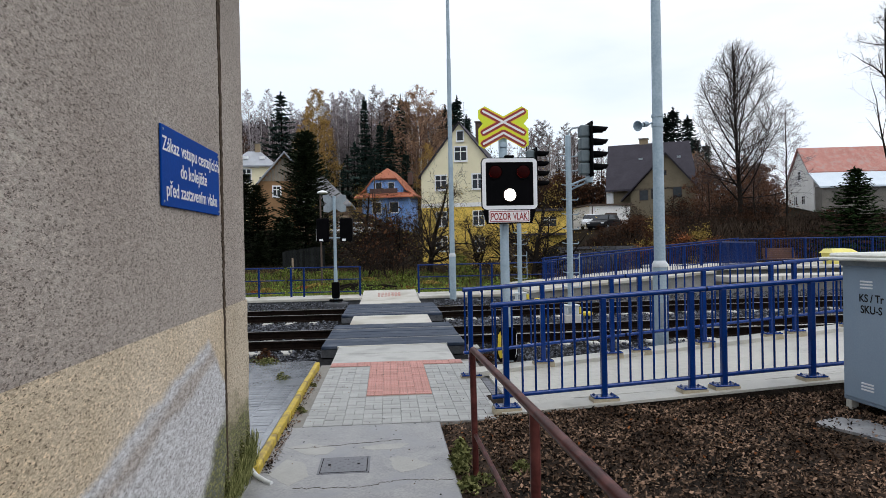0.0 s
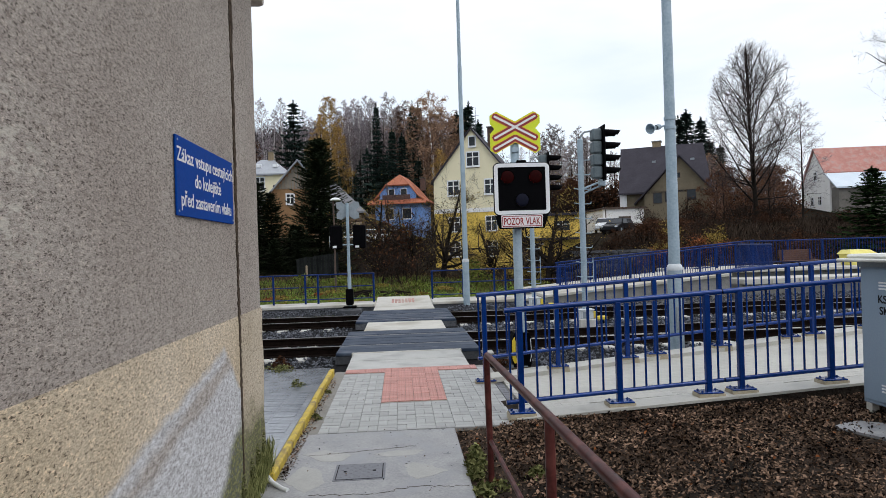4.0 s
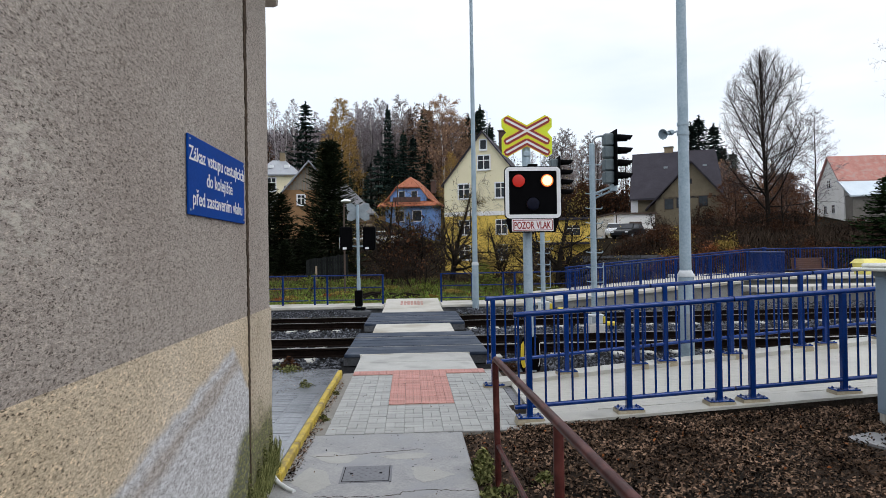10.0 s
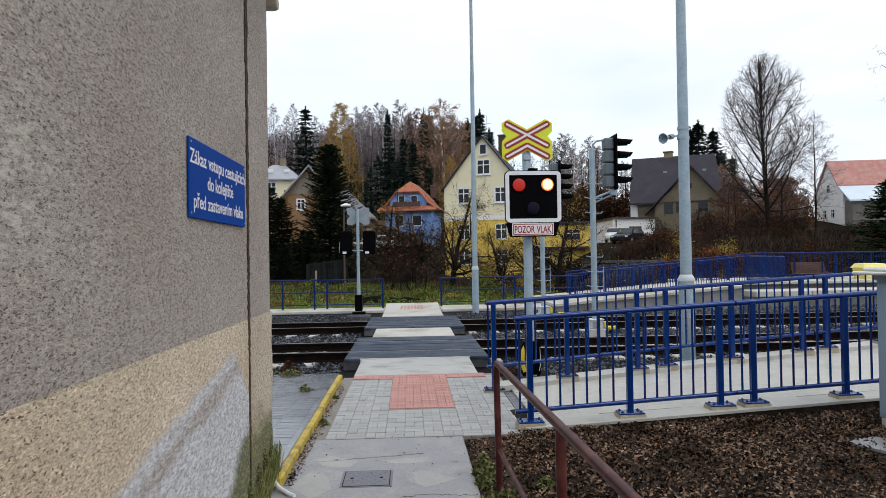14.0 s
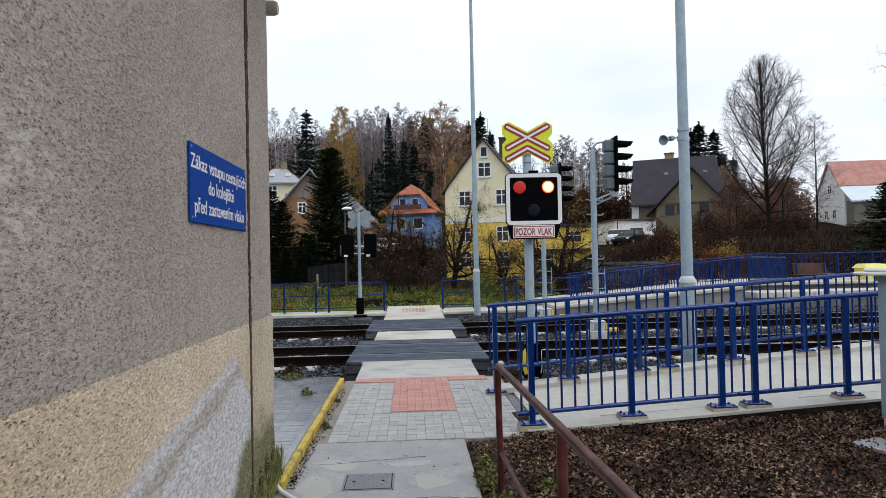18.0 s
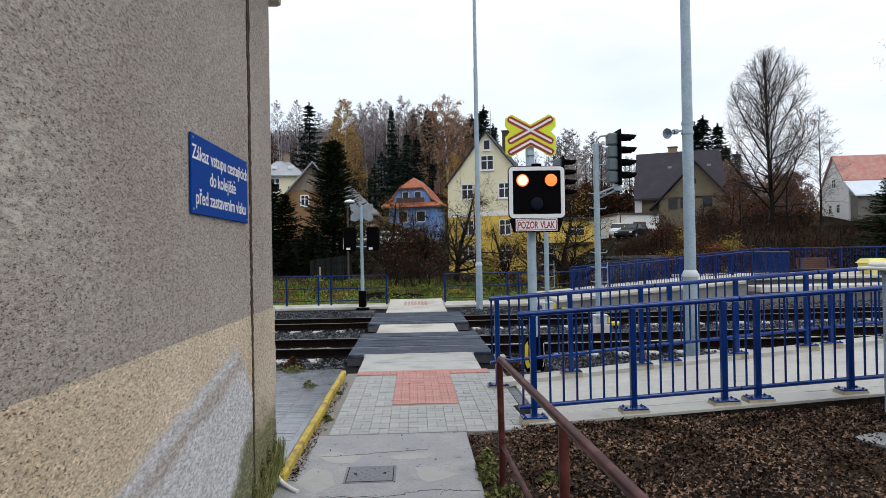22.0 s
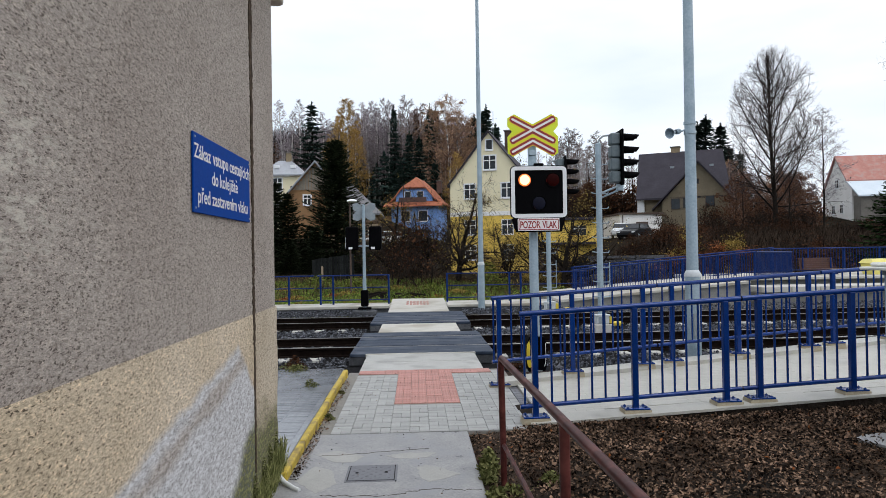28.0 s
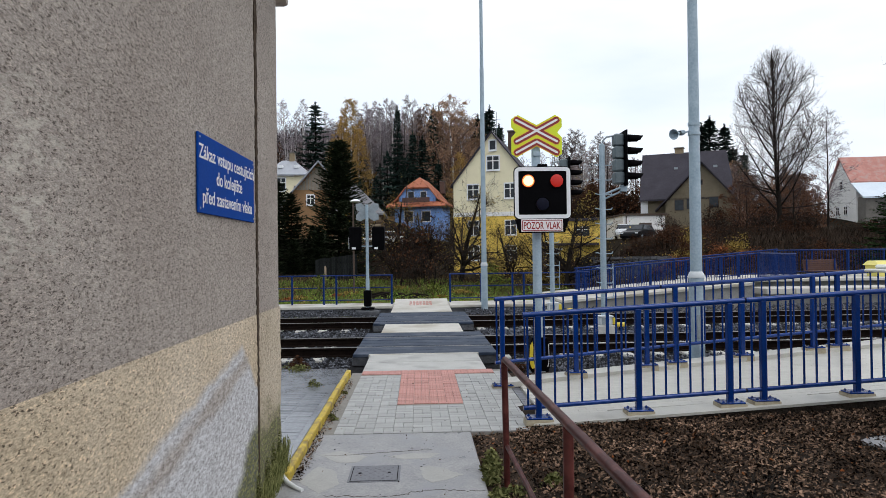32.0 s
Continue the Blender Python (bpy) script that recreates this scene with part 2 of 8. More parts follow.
def roughcast(name, a, b, cement="", pit=0.42, grain=92, share=0.66):
    """Pebble-dash plaster with dark pits; cement: "patched" with a bare repaired patch and green algae at the foot, "mossy" with the algae alone."""
    m, n, l, p = nodes_of(name)
    tc = n.new("ShaderNodeTexCoord")
    wide = n.new("ShaderNodeMapping")
    wide.inputs["Scale"].default_value = (1, 0.42, 1)
    l.new(tc.outputs["Object"], wide.inputs[0])
    warp = n.new("ShaderNodeTexNoise")
    warp.inputs["Scale"].default_value, warp.inputs["Detail"].default_value = 84, 5
    broad = n.new("ShaderNodeTexNoise")
    broad.inputs["Scale"].default_value, broad.inputs["Detail"].default_value = 1.1, 7
    l.new(tc.outputs["Object"], broad.inputs["Vector"])
    l.new(wide.outputs[0], warp.inputs["Vector"])
    wob = n.new("ShaderNodeMix")
    wob.data_type, wob.blend_type, wob.inputs["Factor"].default_value = "RGBA", "ADD", 0.028
    l.new(wide.outputs[0], wob.inputs[6])
    l.new(warp.outputs["Color"], wob.inputs[7])

    def dots(scale, share, near, far):
        """Mask of scattered round spots: about 'share' of the cells hold one."""
        v = n.new("ShaderNodeTexVoronoi")
        v.inputs["Scale"].default_value = scale
        l.new(wob.outputs[2], v.inputs["Vector"])
        k = n.new("ShaderNodeMapRange")
        k.inputs[1].default_value, k.inputs[2].default_value, k.inputs[3].default_value, k.inputs[4].default_value = near, far, 1, 0
        l.new(v.outputs["Distance"], k.inputs[0])
        sc = n.new("ShaderNodeSeparateColor")
        l.new(v.outputs["Color"], sc.inputs[0])
        g = n.new("ShaderNodeMapRange")
        g.inputs[1].default_value, g.inputs[2].default_value = 1 - share, 1 - share + 0.25
        l.new(sc.outputs[0], g.inputs[0])
        x = n.new("ShaderNodeMath")
        x.operation = "MULTIPLY"
        l.new(k.outputs[0], x.inputs[0])
        l.new(g.outputs[0], x.inputs[1])
        return x.outputs[0]

    tone = n.new("ShaderNodeValToRGB")
    tone.color_ramp.elements[0].position, tone.color_ramp.elements[0].color = 0.33, (*a, 1)
    tone.color_ramp.elements[1].position, tone.color_ramp.elements[1].color = 0.68, (*b, 1)
    l.new(broad.outputs["Fac"], tone.inputs[0])
    pits = n.new("ShaderNodeValToRGB")
    pits.color_ramp.elements[0].position, pits.color_ramp.elements[0].color = 0.34, (0.72, 0.70, 0.68, 1)
    pits.color_ramp.elements[1].position, pits.color_ramp.elements[1].color = 0.43, (0.94, 0.94, 0.94, 1)
    e = pits.color_ramp.elements.new(0.58)
    e.color = (1.06, 1.06, 1.06, 1)
    e = pits.color_ramp.elements.new(0.66)
    e.color = (1.30, 1.28, 1.25, 1)
    l.new(warp.outputs["Fac"], pits.inputs[0])
    mul = n.new("ShaderNodeMix")
    mul.data_type, mul.blend_type, mul.inputs["Factor"].default_value = "RGBA", "MULTIPLY", 1
    l.new(tone.outputs[0], mul.inputs[6])
    l.new(pits.outputs[0], mul.inputs[7])
    grit = n.new("ShaderNodeTexNoise")
    grit.inputs["Scale"].default_value, grit.inputs["Detail"].default_value = 210, 3
    l.new(wide.outputs[0], grit.inputs["Vector"])
    gr = n.new("ShaderNodeMapRange")
    gr.inputs[1].default_value, gr.inputs[2].default_value, gr.inputs[3].default_value, gr.inputs[4].default_value = 0.35, 0.65, 0.74, 1.26
    l.new(grit.outputs["Fac"], gr.inputs[0])
    gm = n.new("ShaderNodeMix")
    gm.data_type, gm.blend_type, gm.inputs["Factor"].default_value = "RGBA", "MULTIPLY", 1
    l.new(mul.outputs[2], gm.inputs[6])
    l.new(gr.outputs[0], gm.inputs[7])
    col = gm.outputs[2]
    for mask, shade in ((dots(grain, share, 0.20, 0.42), (pit, pit * 0.93, pit * 0.89)), (dots(grain * 1.3, 0.34, 0.12, 0.42), (1.42, 1.40, 1.38)), (dots(grain * 0.75, 0.14, 0.10, 0.34), (pit * 1.1, pit * 0.9, pit * 0.8))):
        dm = n.new("ShaderNodeMix")
        dm.data_type, dm.blend_type = "RGBA", "MULTIPLY"
        l.new(mask, dm.inputs["Factor"])
        l.new(col, dm.inputs[6])
        dm.inputs[7].default_value = (*shade, 1)
        col = dm.outputs[2]
    # a scuffed place where the pale grains are laid bare
    far = n.new("ShaderNodeVectorMath")
    far.operation = "DISTANCE"
    l.new(tc.outputs["Object"], far.inputs[0])
    far.inputs[1].default_value = (-0.87, -6.02, 2.06)
    sc1 = n.new("ShaderNodeMapRange")
    sc1.inputs[1].default_value, sc1.inputs[2].default_value, sc1.inputs[3].default_value, sc1.inputs[4].default_value = 0.12, 0.40, 1.0, 0
    l.new(far.outputs["Value"], sc1.inputs[0])
    sc2 = n.new("ShaderNodeMath")
    sc2.operation = "MULTIPLY"
    l.new(sc1.outputs[0], sc2.inputs[0])
    bare = n.new("ShaderNodeTexNoise")
    bare.inputs["Scale"].default_value, bare.inputs["Detail"].default_value, bare.inputs["Roughness"].default_value = 26, 6, 0.7
    l.new(wide.outputs[0], bare.inputs["Vector"])
    bm = n.new("ShaderNodeMapRange")
    bm.inputs[1].default_value, bm.inputs[2].default_value, bm.inputs[4].default_value = 0.50, 0.62, 0.85
    l.new(bare.outputs["Fac"], bm.inputs[0])
    l.new(bm.outputs[0], sc2.inputs[1])
    sm = n.new("ShaderNodeMix")
    sm.data_type = "RGBA"
    l.new(sc2.outputs[0], sm.inputs["Factor"])
    l.new(col, sm.inputs[6])
    sm.inputs[7].default_value = (0.58, 0.54, 0.47, 1)
    col = sm.outputs[2]
    height = warp.outputs["Fac"]
    if cement:
        sep = n.new("ShaderNodeSeparateXYZ")
        l.new(tc.outputs["Object"], sep.inputs[0])
        edge = n.new("ShaderNodeTexNoise")
        edge.inputs["Scale"].default_value, edge.inputs["Detail"].default_value, edge.inputs["Roughness"].default_value = 6, 8, 0.62
        drawn = n.new("ShaderNodeMapping")
        drawn.inputs["Scale"].default_value = (1, 0.35, 1)
        l.new(tc.outputs["Object"], drawn.inputs[0])
        l.new(drawn.outputs[0], edge.inputs["Vector"])

        def lin(cy, cz, c0, jitter):
            """cy * y + cz * z + c0 + jitter * (noise - 0.5)"""
            k1 = n.new("ShaderNodeMath")
            k1.operation = "MULTIPLY_ADD"
            l.new(sep.outputs["Y"], k1.inputs[0])
            k1.inputs[1].default_value, k1.inputs[2].default_value = cy, c0 - 0.5 * jitter
            k2 = n.new("ShaderNodeMath")
            k2.operation = "MULTIPLY_ADD"
            l.new(sep.outputs["Z"], k2.inputs[0])
            k2.inputs[1].default_value = cz
            l.new(k1.outputs[0], k2.inputs[2])
            k3 = n.new("ShaderNodeMath")
            k3.operation = "MULTIPLY_ADD"
            l.new(edge.outputs["Fac"], k3.inputs[0])
            k3.inputs[1].default_value = jitter
            l.new(k2.outputs[0], k3.inputs[2])
            return k3

        def both(p1, p2):
            k = n.new("ShaderNodeMath")
            k.operation = "MINIMUM"
            l.new(p1.outputs[0], k.inputs[0])
            l.new(p2.outputs[0], k.inputs[1])
            return k

        def soft(src, lo, hi):
            k = n.new("ShaderNodeMapRange")
            k.inputs[1].default_value, k.inputs[2].default_value = lo, hi
            l.new(src.outputs[0], k.inputs[0])
            return k

        def over(base, colour, mask):
            k = n.new("ShaderNodeMix")
            k.data_type = "RGBA"
            l.new(mask.outputs[0], k.inputs["Factor"])
            l.new(base, k.inputs[6])
            l.new(colour, k.inputs[7]) if not isinstance(colour, tuple) else None
            if isinstance(colour, tuple):
                k.inputs[7].default_value = (*colour, 1)
            return k.outputs[2]

        patch = soft(both(lin(0.178, -1, 1.875, 0.17), lin(-0.75, -1, -1.53, 0.24)), -0.01, 0.045)
        band = soft(both(lin(0.178, -1, 1.80, 0.20), lin(-0.178, 1, -1.665, 0.22)), -0.01, 0.05)
        greys = n.new("ShaderNodeValToRGB")
        greys.color_ramp.elements[0].position, greys.color_ramp.elements[0].color = 0.41, (0.355, 0.34, 0.335, 1)
        greys.color_ramp.elements[1].position, greys.color_ramp.elements[1].color = 0.57, (0.70, 0.695, 0.705, 1)
        gn = n.new("ShaderNodeTexNoise")
        gn.inputs["Scale"].default_value, gn.inputs["Detail"].default_value, gn.inputs["Roughness"].default_value = 46, 9, 0.82
        l.new(wide.outputs[0], gn.inputs["Vector"])
        l.new(gn.outputs["Fac"], greys.inputs[0])
        if cement == "patched":
            browns = n.new("ShaderNodeMix")
            browns.data_type, browns.blend_type, browns.inputs["Factor"].default_value = "RGBA", "MULTIPLY", 1
            l.new(greys.outputs[0], browns.inputs[6])
            browns.inputs[7].default_value = (0.78, 0.71, 0.64, 1)
            bared = over(greys.outputs[0], browns.outputs[2], band)
            fleck = n.new("ShaderNodeMix")
            fleck.data_type, fleck.blend_type = "RGBA", "MULTIPLY"
            l.new(dots(105, 0.62, 0.14, 0.42), fleck.inputs["Factor"])
            l.new(bared, fleck.inputs[6])
            fleck.inputs[7].default_value = (0.30, 0.27, 0.25, 1)
            col = over(col, fleck.outputs[2], patch)
        moss = soft(both(lin(0.75, -1, 3.24, 0.5), lin(0, -1, 0.70, 0.7)), 0.0, 0.2)
        greens = n.new("ShaderNodeValToRGB")
        greens.color_ramp.elements[0].position, greens.color_ramp.elements[0].color = 0.45, (0.010, 0.016, 0.005, 1)
        greens.color_ramp.elements[1].position, greens.color_ramp.elements[1].color = 0.58, (0.30, 0.295, 0.135, 1)
        l.new(gn.outputs["Fac"], greens.inputs[0])
        grown = n.new("ShaderNodeMapRange")
        grown.inputs[1].default_value, grown.inputs[2].default_value = 0.34, 0.48
        l.new(gn.outputs["Fac"], grown.inputs[0])
        mossy = n.new("ShaderNodeMath")
        mossy.operation = "MULTIPLY"
        l.new(moss.outputs[0], mossy.inputs[0])
        l.new(grown.outputs[0], mossy.inputs[1])
        col = over(col, greens.outputs[0], mossy)
    l.new(col, p.inputs["Base Color"])
    p.inputs["Roughness"].default_value, p.inputs["Specular IOR Level"].default_value = 0.9, 0.2
    bp = n.new("ShaderNodeBump")
    bp.inputs["Strength"].default_value, bp.inputs["Distance"].default_value = 0.55, 0.006
    l.new(height, bp.inputs["Height"])
    l.new(bp.outputs[0], p.inputs["Normal"])
    return m


M = {}
M["wall_up"] = roughcast("brown_grey_roughcast", (0.338, 0.291, 0.256), (0.392, 0.347, 0.308), pit=0.30, grain=92, share=0.84)
M["wall_low"] = roughcast("tan_roughcast", (0.52, 0.420, 0.295), (0.66, 0.555, 0.425), cement="patched", pit=0.20, grain=88, share=0.84)
M["wall_corner"] = roughcast("tan_corner_roughcast", (0.44, 0.365, 0.27), (0.60, 0.52, 0.41), cement="mossy", pit=0.42, grain=70, share=0.6)
M["paver"] = surface("grey_paver", (0.255, 0.258, 0.252), (0.405, 0.408, 0.398), 0.55, scale=3, fine=120, rand=0.13, stain=(0.225, 0.227, 0.220), stain_scale=1.4)
M["tactile"] = surface("red_paver", (0.36, 0.165, 0.14), (0.52, 0.27, 0.235), 0.65, scale=5, fine=120, rand=0.12)
M["slab"] = surface("pale_concrete", (0.41, 0.39, 0.345), (0.57, 0.55, 0.50), 0.55, scale=2.5, fine=70, stain=(0.34, 0.31, 0.25), stain_scale=0.9)
M["grout"] = surface("brownish_grout", (0.28, 0.235, 0.155), (0.42, 0.37, 0.275), 0.85, scale=9, fine=70)
M["apron"] = surface("worn_wet_concrete", (0.135, 0.137, 0.148), (0.345, 0.342, 0.342), 0.36, scale=3.6, fine=55, bump=0.35, stain=(0.235, 0.240, 0.258), stain_scale=2.6, rough_var=0.28)
M["repair"] = surface("pale_smooth_repair", (0.29, 0.286, 0.272), (0.40, 0.394, 0.375), 0.55, scale=7, fine=90, bump=0.1)
M["deck"] = surface("damp_ramp_concrete", (0.375, 0.364, 0.325), (0.545, 0.53, 0.482), 0.38, scale=2.2, fine=70, stain=(0.325, 0.317, 0.29), stain_scale=1.1, rough_var=0.25, rand=0.05)
M["slab_worn"] = surface("damp_concrete_slab", (0.33, 0.328, 0.31), (0.47, 0.466, 0.445), 0.5, scale=2.6, fine=70, stain=(0.29, 0.288, 0.275), stain_scale=2.2, rand=0.05)
M["wet_slab"] = surface("wet_grey_concrete", (0.12, 0.130, 0.150), (0.25, 0.265, 0.295), 0.13, scale=2.6, fine=40, bump=0.2, stain=(0.16, 0.168, 0.185), rough_var=0.13)
M["joint"] = surface("sandy_joint", (0.17, 0.162, 0.15), (0.28, 0.268, 0.245), 0.95, scale=10, fine=90)
M["yellow_kerb"] = surface("worn_yellow_paint", (0.36, 0.25, 0.025), (0.62, 0.46, 0.06), 0.6, scale=9, fine=60, bump=0.4, stain=(0.24, 0.17, 0.055), stain_scale=6.0)
M["rubber"] = surface("dark_rubber", (0.018, 0.029, 0.052), (0.040, 0.056, 0.088), 0.55, scale=3, fine=90, stain=(0.075, 0.090, 0.120), stain_scale=2.0, spec=0.16)
M["ballast"] = surface("grey_stone", (0.005, 0.006, 0.009), (0.16, 0.168, 0.192), 0.9, scale=9, fine=60, rand=0.75, island=True, spec=0.06)
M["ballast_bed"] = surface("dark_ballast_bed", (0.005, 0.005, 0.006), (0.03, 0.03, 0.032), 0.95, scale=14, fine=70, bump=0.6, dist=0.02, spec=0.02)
M["shaded_rust_bed"] = surface("shaded_rusty_ballast", (0.004, 0.0035, 0.003), (0.022, 0.017, 0.014), 0.95, scale=14, fine=70, bump=0.6, dist=0.02, spec=0.02)
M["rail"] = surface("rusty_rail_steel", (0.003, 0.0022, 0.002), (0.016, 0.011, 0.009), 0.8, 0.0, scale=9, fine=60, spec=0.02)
M["rail_top"] = surface("worn_rail_steel", (0.14, 0.135, 0.13), (0.26, 0.25, 0.24), 0.32, 0.9, scale=5, fine=80)
M["sleeper"] = surface("concrete_sleeper", (0.38, 0.37, 0.35), (0.54, 0.53, 0.50), 0.8, scale=5, fine=60, rand=0.12)
M["dirt"] = surface("dark_dirt", (0.007, 0.0055, 0.0045), (0.078, 0.056, 0.043), 0.92, scale=5.0, fine=60, bump=0.8, dist=0.02, stain=(0.018, 0.016, 0.014), stain_scale=0.8, spec=0.02)
M["leaf"] = foliage("fallen_leaf", (0.010, 0.0075, 0.006), (0.30, 0.195, 0.135), 0.2, 0.6)
M["weed"] = foliage("green_weed", (0.045, 0.058, 0.018), (0.31, 0.31, 0.13))
M["grass"] = foliage("autumn_grass", (0.045, 0.085, 0.014), (0.23, 0.30, 0.060))
M["dry_grass"] = foliage("withered_grass", (0.05, 0.032, 0.014), (0.24, 0.16, 0.07))
M["bank_brush"] = foliage("dead_bank_brush", (0.010, 0.0075, 0.006), (0.100, 0.072, 0.053))
M["bush_green"] = foliage("yellow_green_bush", (0.05, 0.075, 0.015), (0.24, 0.27, 0.06), 0.2)
M["meadow"] = surface("grass_ground", (0.035, 0.05, 0.016), (0.12, 0.12, 0.045), 0.95, scale=1.2, fine=25, bump=0.7, dist=0.05, stain=(0.10, 0.07, 0.04), stain_scale=0.4, spec=0.02)
M["blue"] = surface("blue_enamel", (0.0003, 0.0175, 0.113), (0.0007, 0.034, 0.196), 0.19, 0.15, scale=3, fine=60, bump=0.02, rand=0.06, rough_var=0.08, spec=0.42)
M["blue_dark"] = surface("deep_blue_enamel", (0.0004, 0.013, 0.085), (0.0008, 0.025, 0.145), 0.4, 0.10, scale=3, fine=60, bump=0.02, spec=0.22)
M["zinc"] = surface("galvanised_steel", (0.235, 0.315, 0.375), (0.38, 0.465, 0.53), 0.5, 0.2, scale=4, fine=30, bump=0.05)
M["zinc_dull"] = surface("dull_galvanised_steel", (0.20, 0.235, 0.26), (0.31, 0.35, 0.375), 0.6, 0.1, scale=6, fine=40, bump=0.05)
M["signal_grey"] = surface("dark_grey_signal_paint", (0.085, 0.112, 0.125), (0.14, 0.175, 0.19), 0.5, scale=5, fine=40, bump=0.04)
M["collar"] = surface("pale_plastic_collar", (0.50, 0.53, 0.55), (0.60, 0.63, 0.65), 0.5, scale=5, fine=40, bump=0.03)
M["black"] = surface("black_plastic", (0.0012, 0.0012, 0.0016), (0.0030, 0.0030, 0.0038), 0.6, scale=4, fine=60, bump=0.05, spec=0.03)
M["white_trim"] = surface("white_reflective_trim", (0.70, 0.71, 0.73), (0.80, 0.81, 0.83), 0.4, scale=4, fine=60, bump=0.02)
M["sign_yellow"] = surface("fluorescent_yellow_film", (0.62, 0.70, 0.012), (0.70, 0.78, 0.02), 0.35, scale=3, fine=60, bump=0.0)
M["sign_amber"] = surface("amber_film", (0.72, 0.50, 0.012), (0.80, 0.58, 0.02), 0.35, scale=3, fine=60, bump=0.0)
M["sign_red"] = surface("red_film", (0.24, 0.012, 0.013), (0.30, 0.020, 0.020), 0.35, scale=3, fine=60, bump=0.0)
M["sign_white"] = surface("white_film", (0.74, 0.70, 0.70), (0.82, 0.79, 0.79), 0.35, scale=3, fine=60, bump=0.0)
M["sign_blue"] = surface("blue_sign_film", (0.004, 0.045, 0.25), (0.008, 0.060, 0.31), 0.7, scale=3, fine=60, bump=0.02, spec=0.05)
M["lens_red"] = surface("dark_red_lens", (0.010, 0.0004, 0.0004), (0.026, 0.0008, 0.0008), 0.5, scale=30, fine=60, bump=0.0, spec=0.05)
M["lens_clear"] = surface("dark_clear_lens", (0.003, 0.004, 0.010), (0.008, 0.009, 0.022), 0.55, scale=30, fine=90, bump=0.2, spec=0.1)
M["glow_red"] = glowing("lit_red_lamp", (1.0, 0.42, 0.20), 3.9)
M["ember_red"] = glowing("cooling_red_lamp", (1.0, 0.028, 0.012), 0.30)
M["warm_red"] = glowing("warming_red_lamp", (1.0, 0.27, 0.055), 1.15)
M["glow_white"] = glowing("lit_white_lamp", (1.0, 0.95, 0.86), 6.0)
M["ember_white"] = glowing("cooling_white_lamp", (0.62, 0.22, 0.17), 0.10)
M["brown_rail"] = surface("rusty_brown_paint", (0.036, 0.0095, 0.0088), (0.085, 0.024, 0.021), 0.36, 0.0, scale=8, fine=60, bump=0.2, stain=(0.13, 0.042, 0.036), stain_scale=6, spec=0.13)
M["cabinet"] = surface("blue_grey_paint", (0.215, 0.290, 0.375), (0.275, 0.350, 0.435), 0.45, scale=1.2, fine=60, bump=0.04)
M["cabinet_roof"] = surface("weathered_white_roof", (0.62, 0.62, 0.57), (0.78, 0.78, 0.74), 0.5, scale=5, fine=50)
M["ink"] = surface("black_ink", (0.003, 0.003, 0.0035), (0.006, 0.006, 0.007), 0.6, scale=4, fine=30, bump=0, spec=0.2)
M["iron"] = surface("wet_cast_iron", (0.095, 0.098, 0.115), (0.165, 0.169, 0.192), 0.42, 0.1, scale=10, fine=60, bump=0.3)
M["platform_wall"] = surface("grey_platform_concrete", (0.15, 0.148, 0.14), (0.27, 0.265, 0.25), 0.75, scale=1.5, fine=30, stain=(0.16, 0.15, 0.13))
M["bench_wood"] = surface("brown_bench_plank", (0.05, 0.018, 0.014), (0.10, 0.042, 0.032), 0.5, scale=6, fine=50)
M["bin_yellow"] = surface("yellow_bin_plastic", (0.70, 0.60, 0.12), (0.80, 0.72, 0.22), 0.4, scale=3, fine=40, bump=0.02)
M["pipe_white"] = surface("white_plastic_pipe", (0.60, 0.62, 0.62), (0.72, 0.73, 0.73), 0.4, scale=6, fine=40, bump=0.02)
M["gutter"] = surface("pale_painted_gutter", (0.38, 0.32, 0.26), (0.50, 0.43, 0.36), 0.5, scale=4, fine=40, bump=0.03)
M["yellow_mark"] = surface("yellow_marker", (0.66, 0.50, 0.03), (0.78, 0.62, 0.06), 0.4, scale=4, fine=40, bump=0)
# houses
M["cream"] = surface("cream_plaster", (0.75, 0.68, 0.46), (0.85, 0.775, 0.55), 0.9, scale=0.6, fine=8, bump=0.1)
M["ochre"] = surface("ochre_plaster", (0.70, 0.46, 0.075), (0.84, 0.60, 0.135), 0.9, scale=0.6, fine=8, bump=0.1)
M["white_wall"] = surface("white_plaster", (0.74, 0.72, 0.69), (0.88, 0.87, 0.85), 0.9, scale=0.6, fine=8, bump=0.1)
M["grey_wall"] = surface("grey_plaster", (0.12, 0.11, 0.098), (0.20, 0.185, 0.165), 0.9, scale=0.6, fine=8, bump=0.1)
M["buff_wall"] = surface("buff_plaster", (0.14, 0.115, 0.075), (0.23, 0.19, 0.13), 0.9, scale=0.6, fine=8, bump=0.1)
M["sky_wall"] = surface("light_blue_plaster", (0.16, 0.31, 0.69), (0.22, 0.40, 0.78), 0.85, scale=0.6, fine=8, bump=0.1)
M["brick_wall"] = surface("ochre_brick_wall", (0.22, 0.12, 0.055), (0.33, 0.19, 0.09), 0.9, scale=2, fine=12, bump=0.1)
M["board_wall"] = surface("weathered_boards", (0.17, 0.15, 0.12), (0.30, 0.26, 0.21), 0.85, scale=3, fine=18, bump=0.2)
M["roof_shed"] = surface("grey_shed_roof", (0.13, 0.13, 0.14), (0.20, 0.20, 0.21), 0.7, scale=1.2, fine=9, bump=0.2)
M["log_pale"] = surface("pale_log_wall", (0.20, 0.15, 0.10), (0.30, 0.23, 0.16), 0.85, scale=3, fine=18, bump=0.2)
M["log_wall"] = surface("dark_log_wall", (0.10, 0.065, 0.04), (0.19, 0.125, 0.08), 0.85, scale=3, fine=18, bump=0.2)
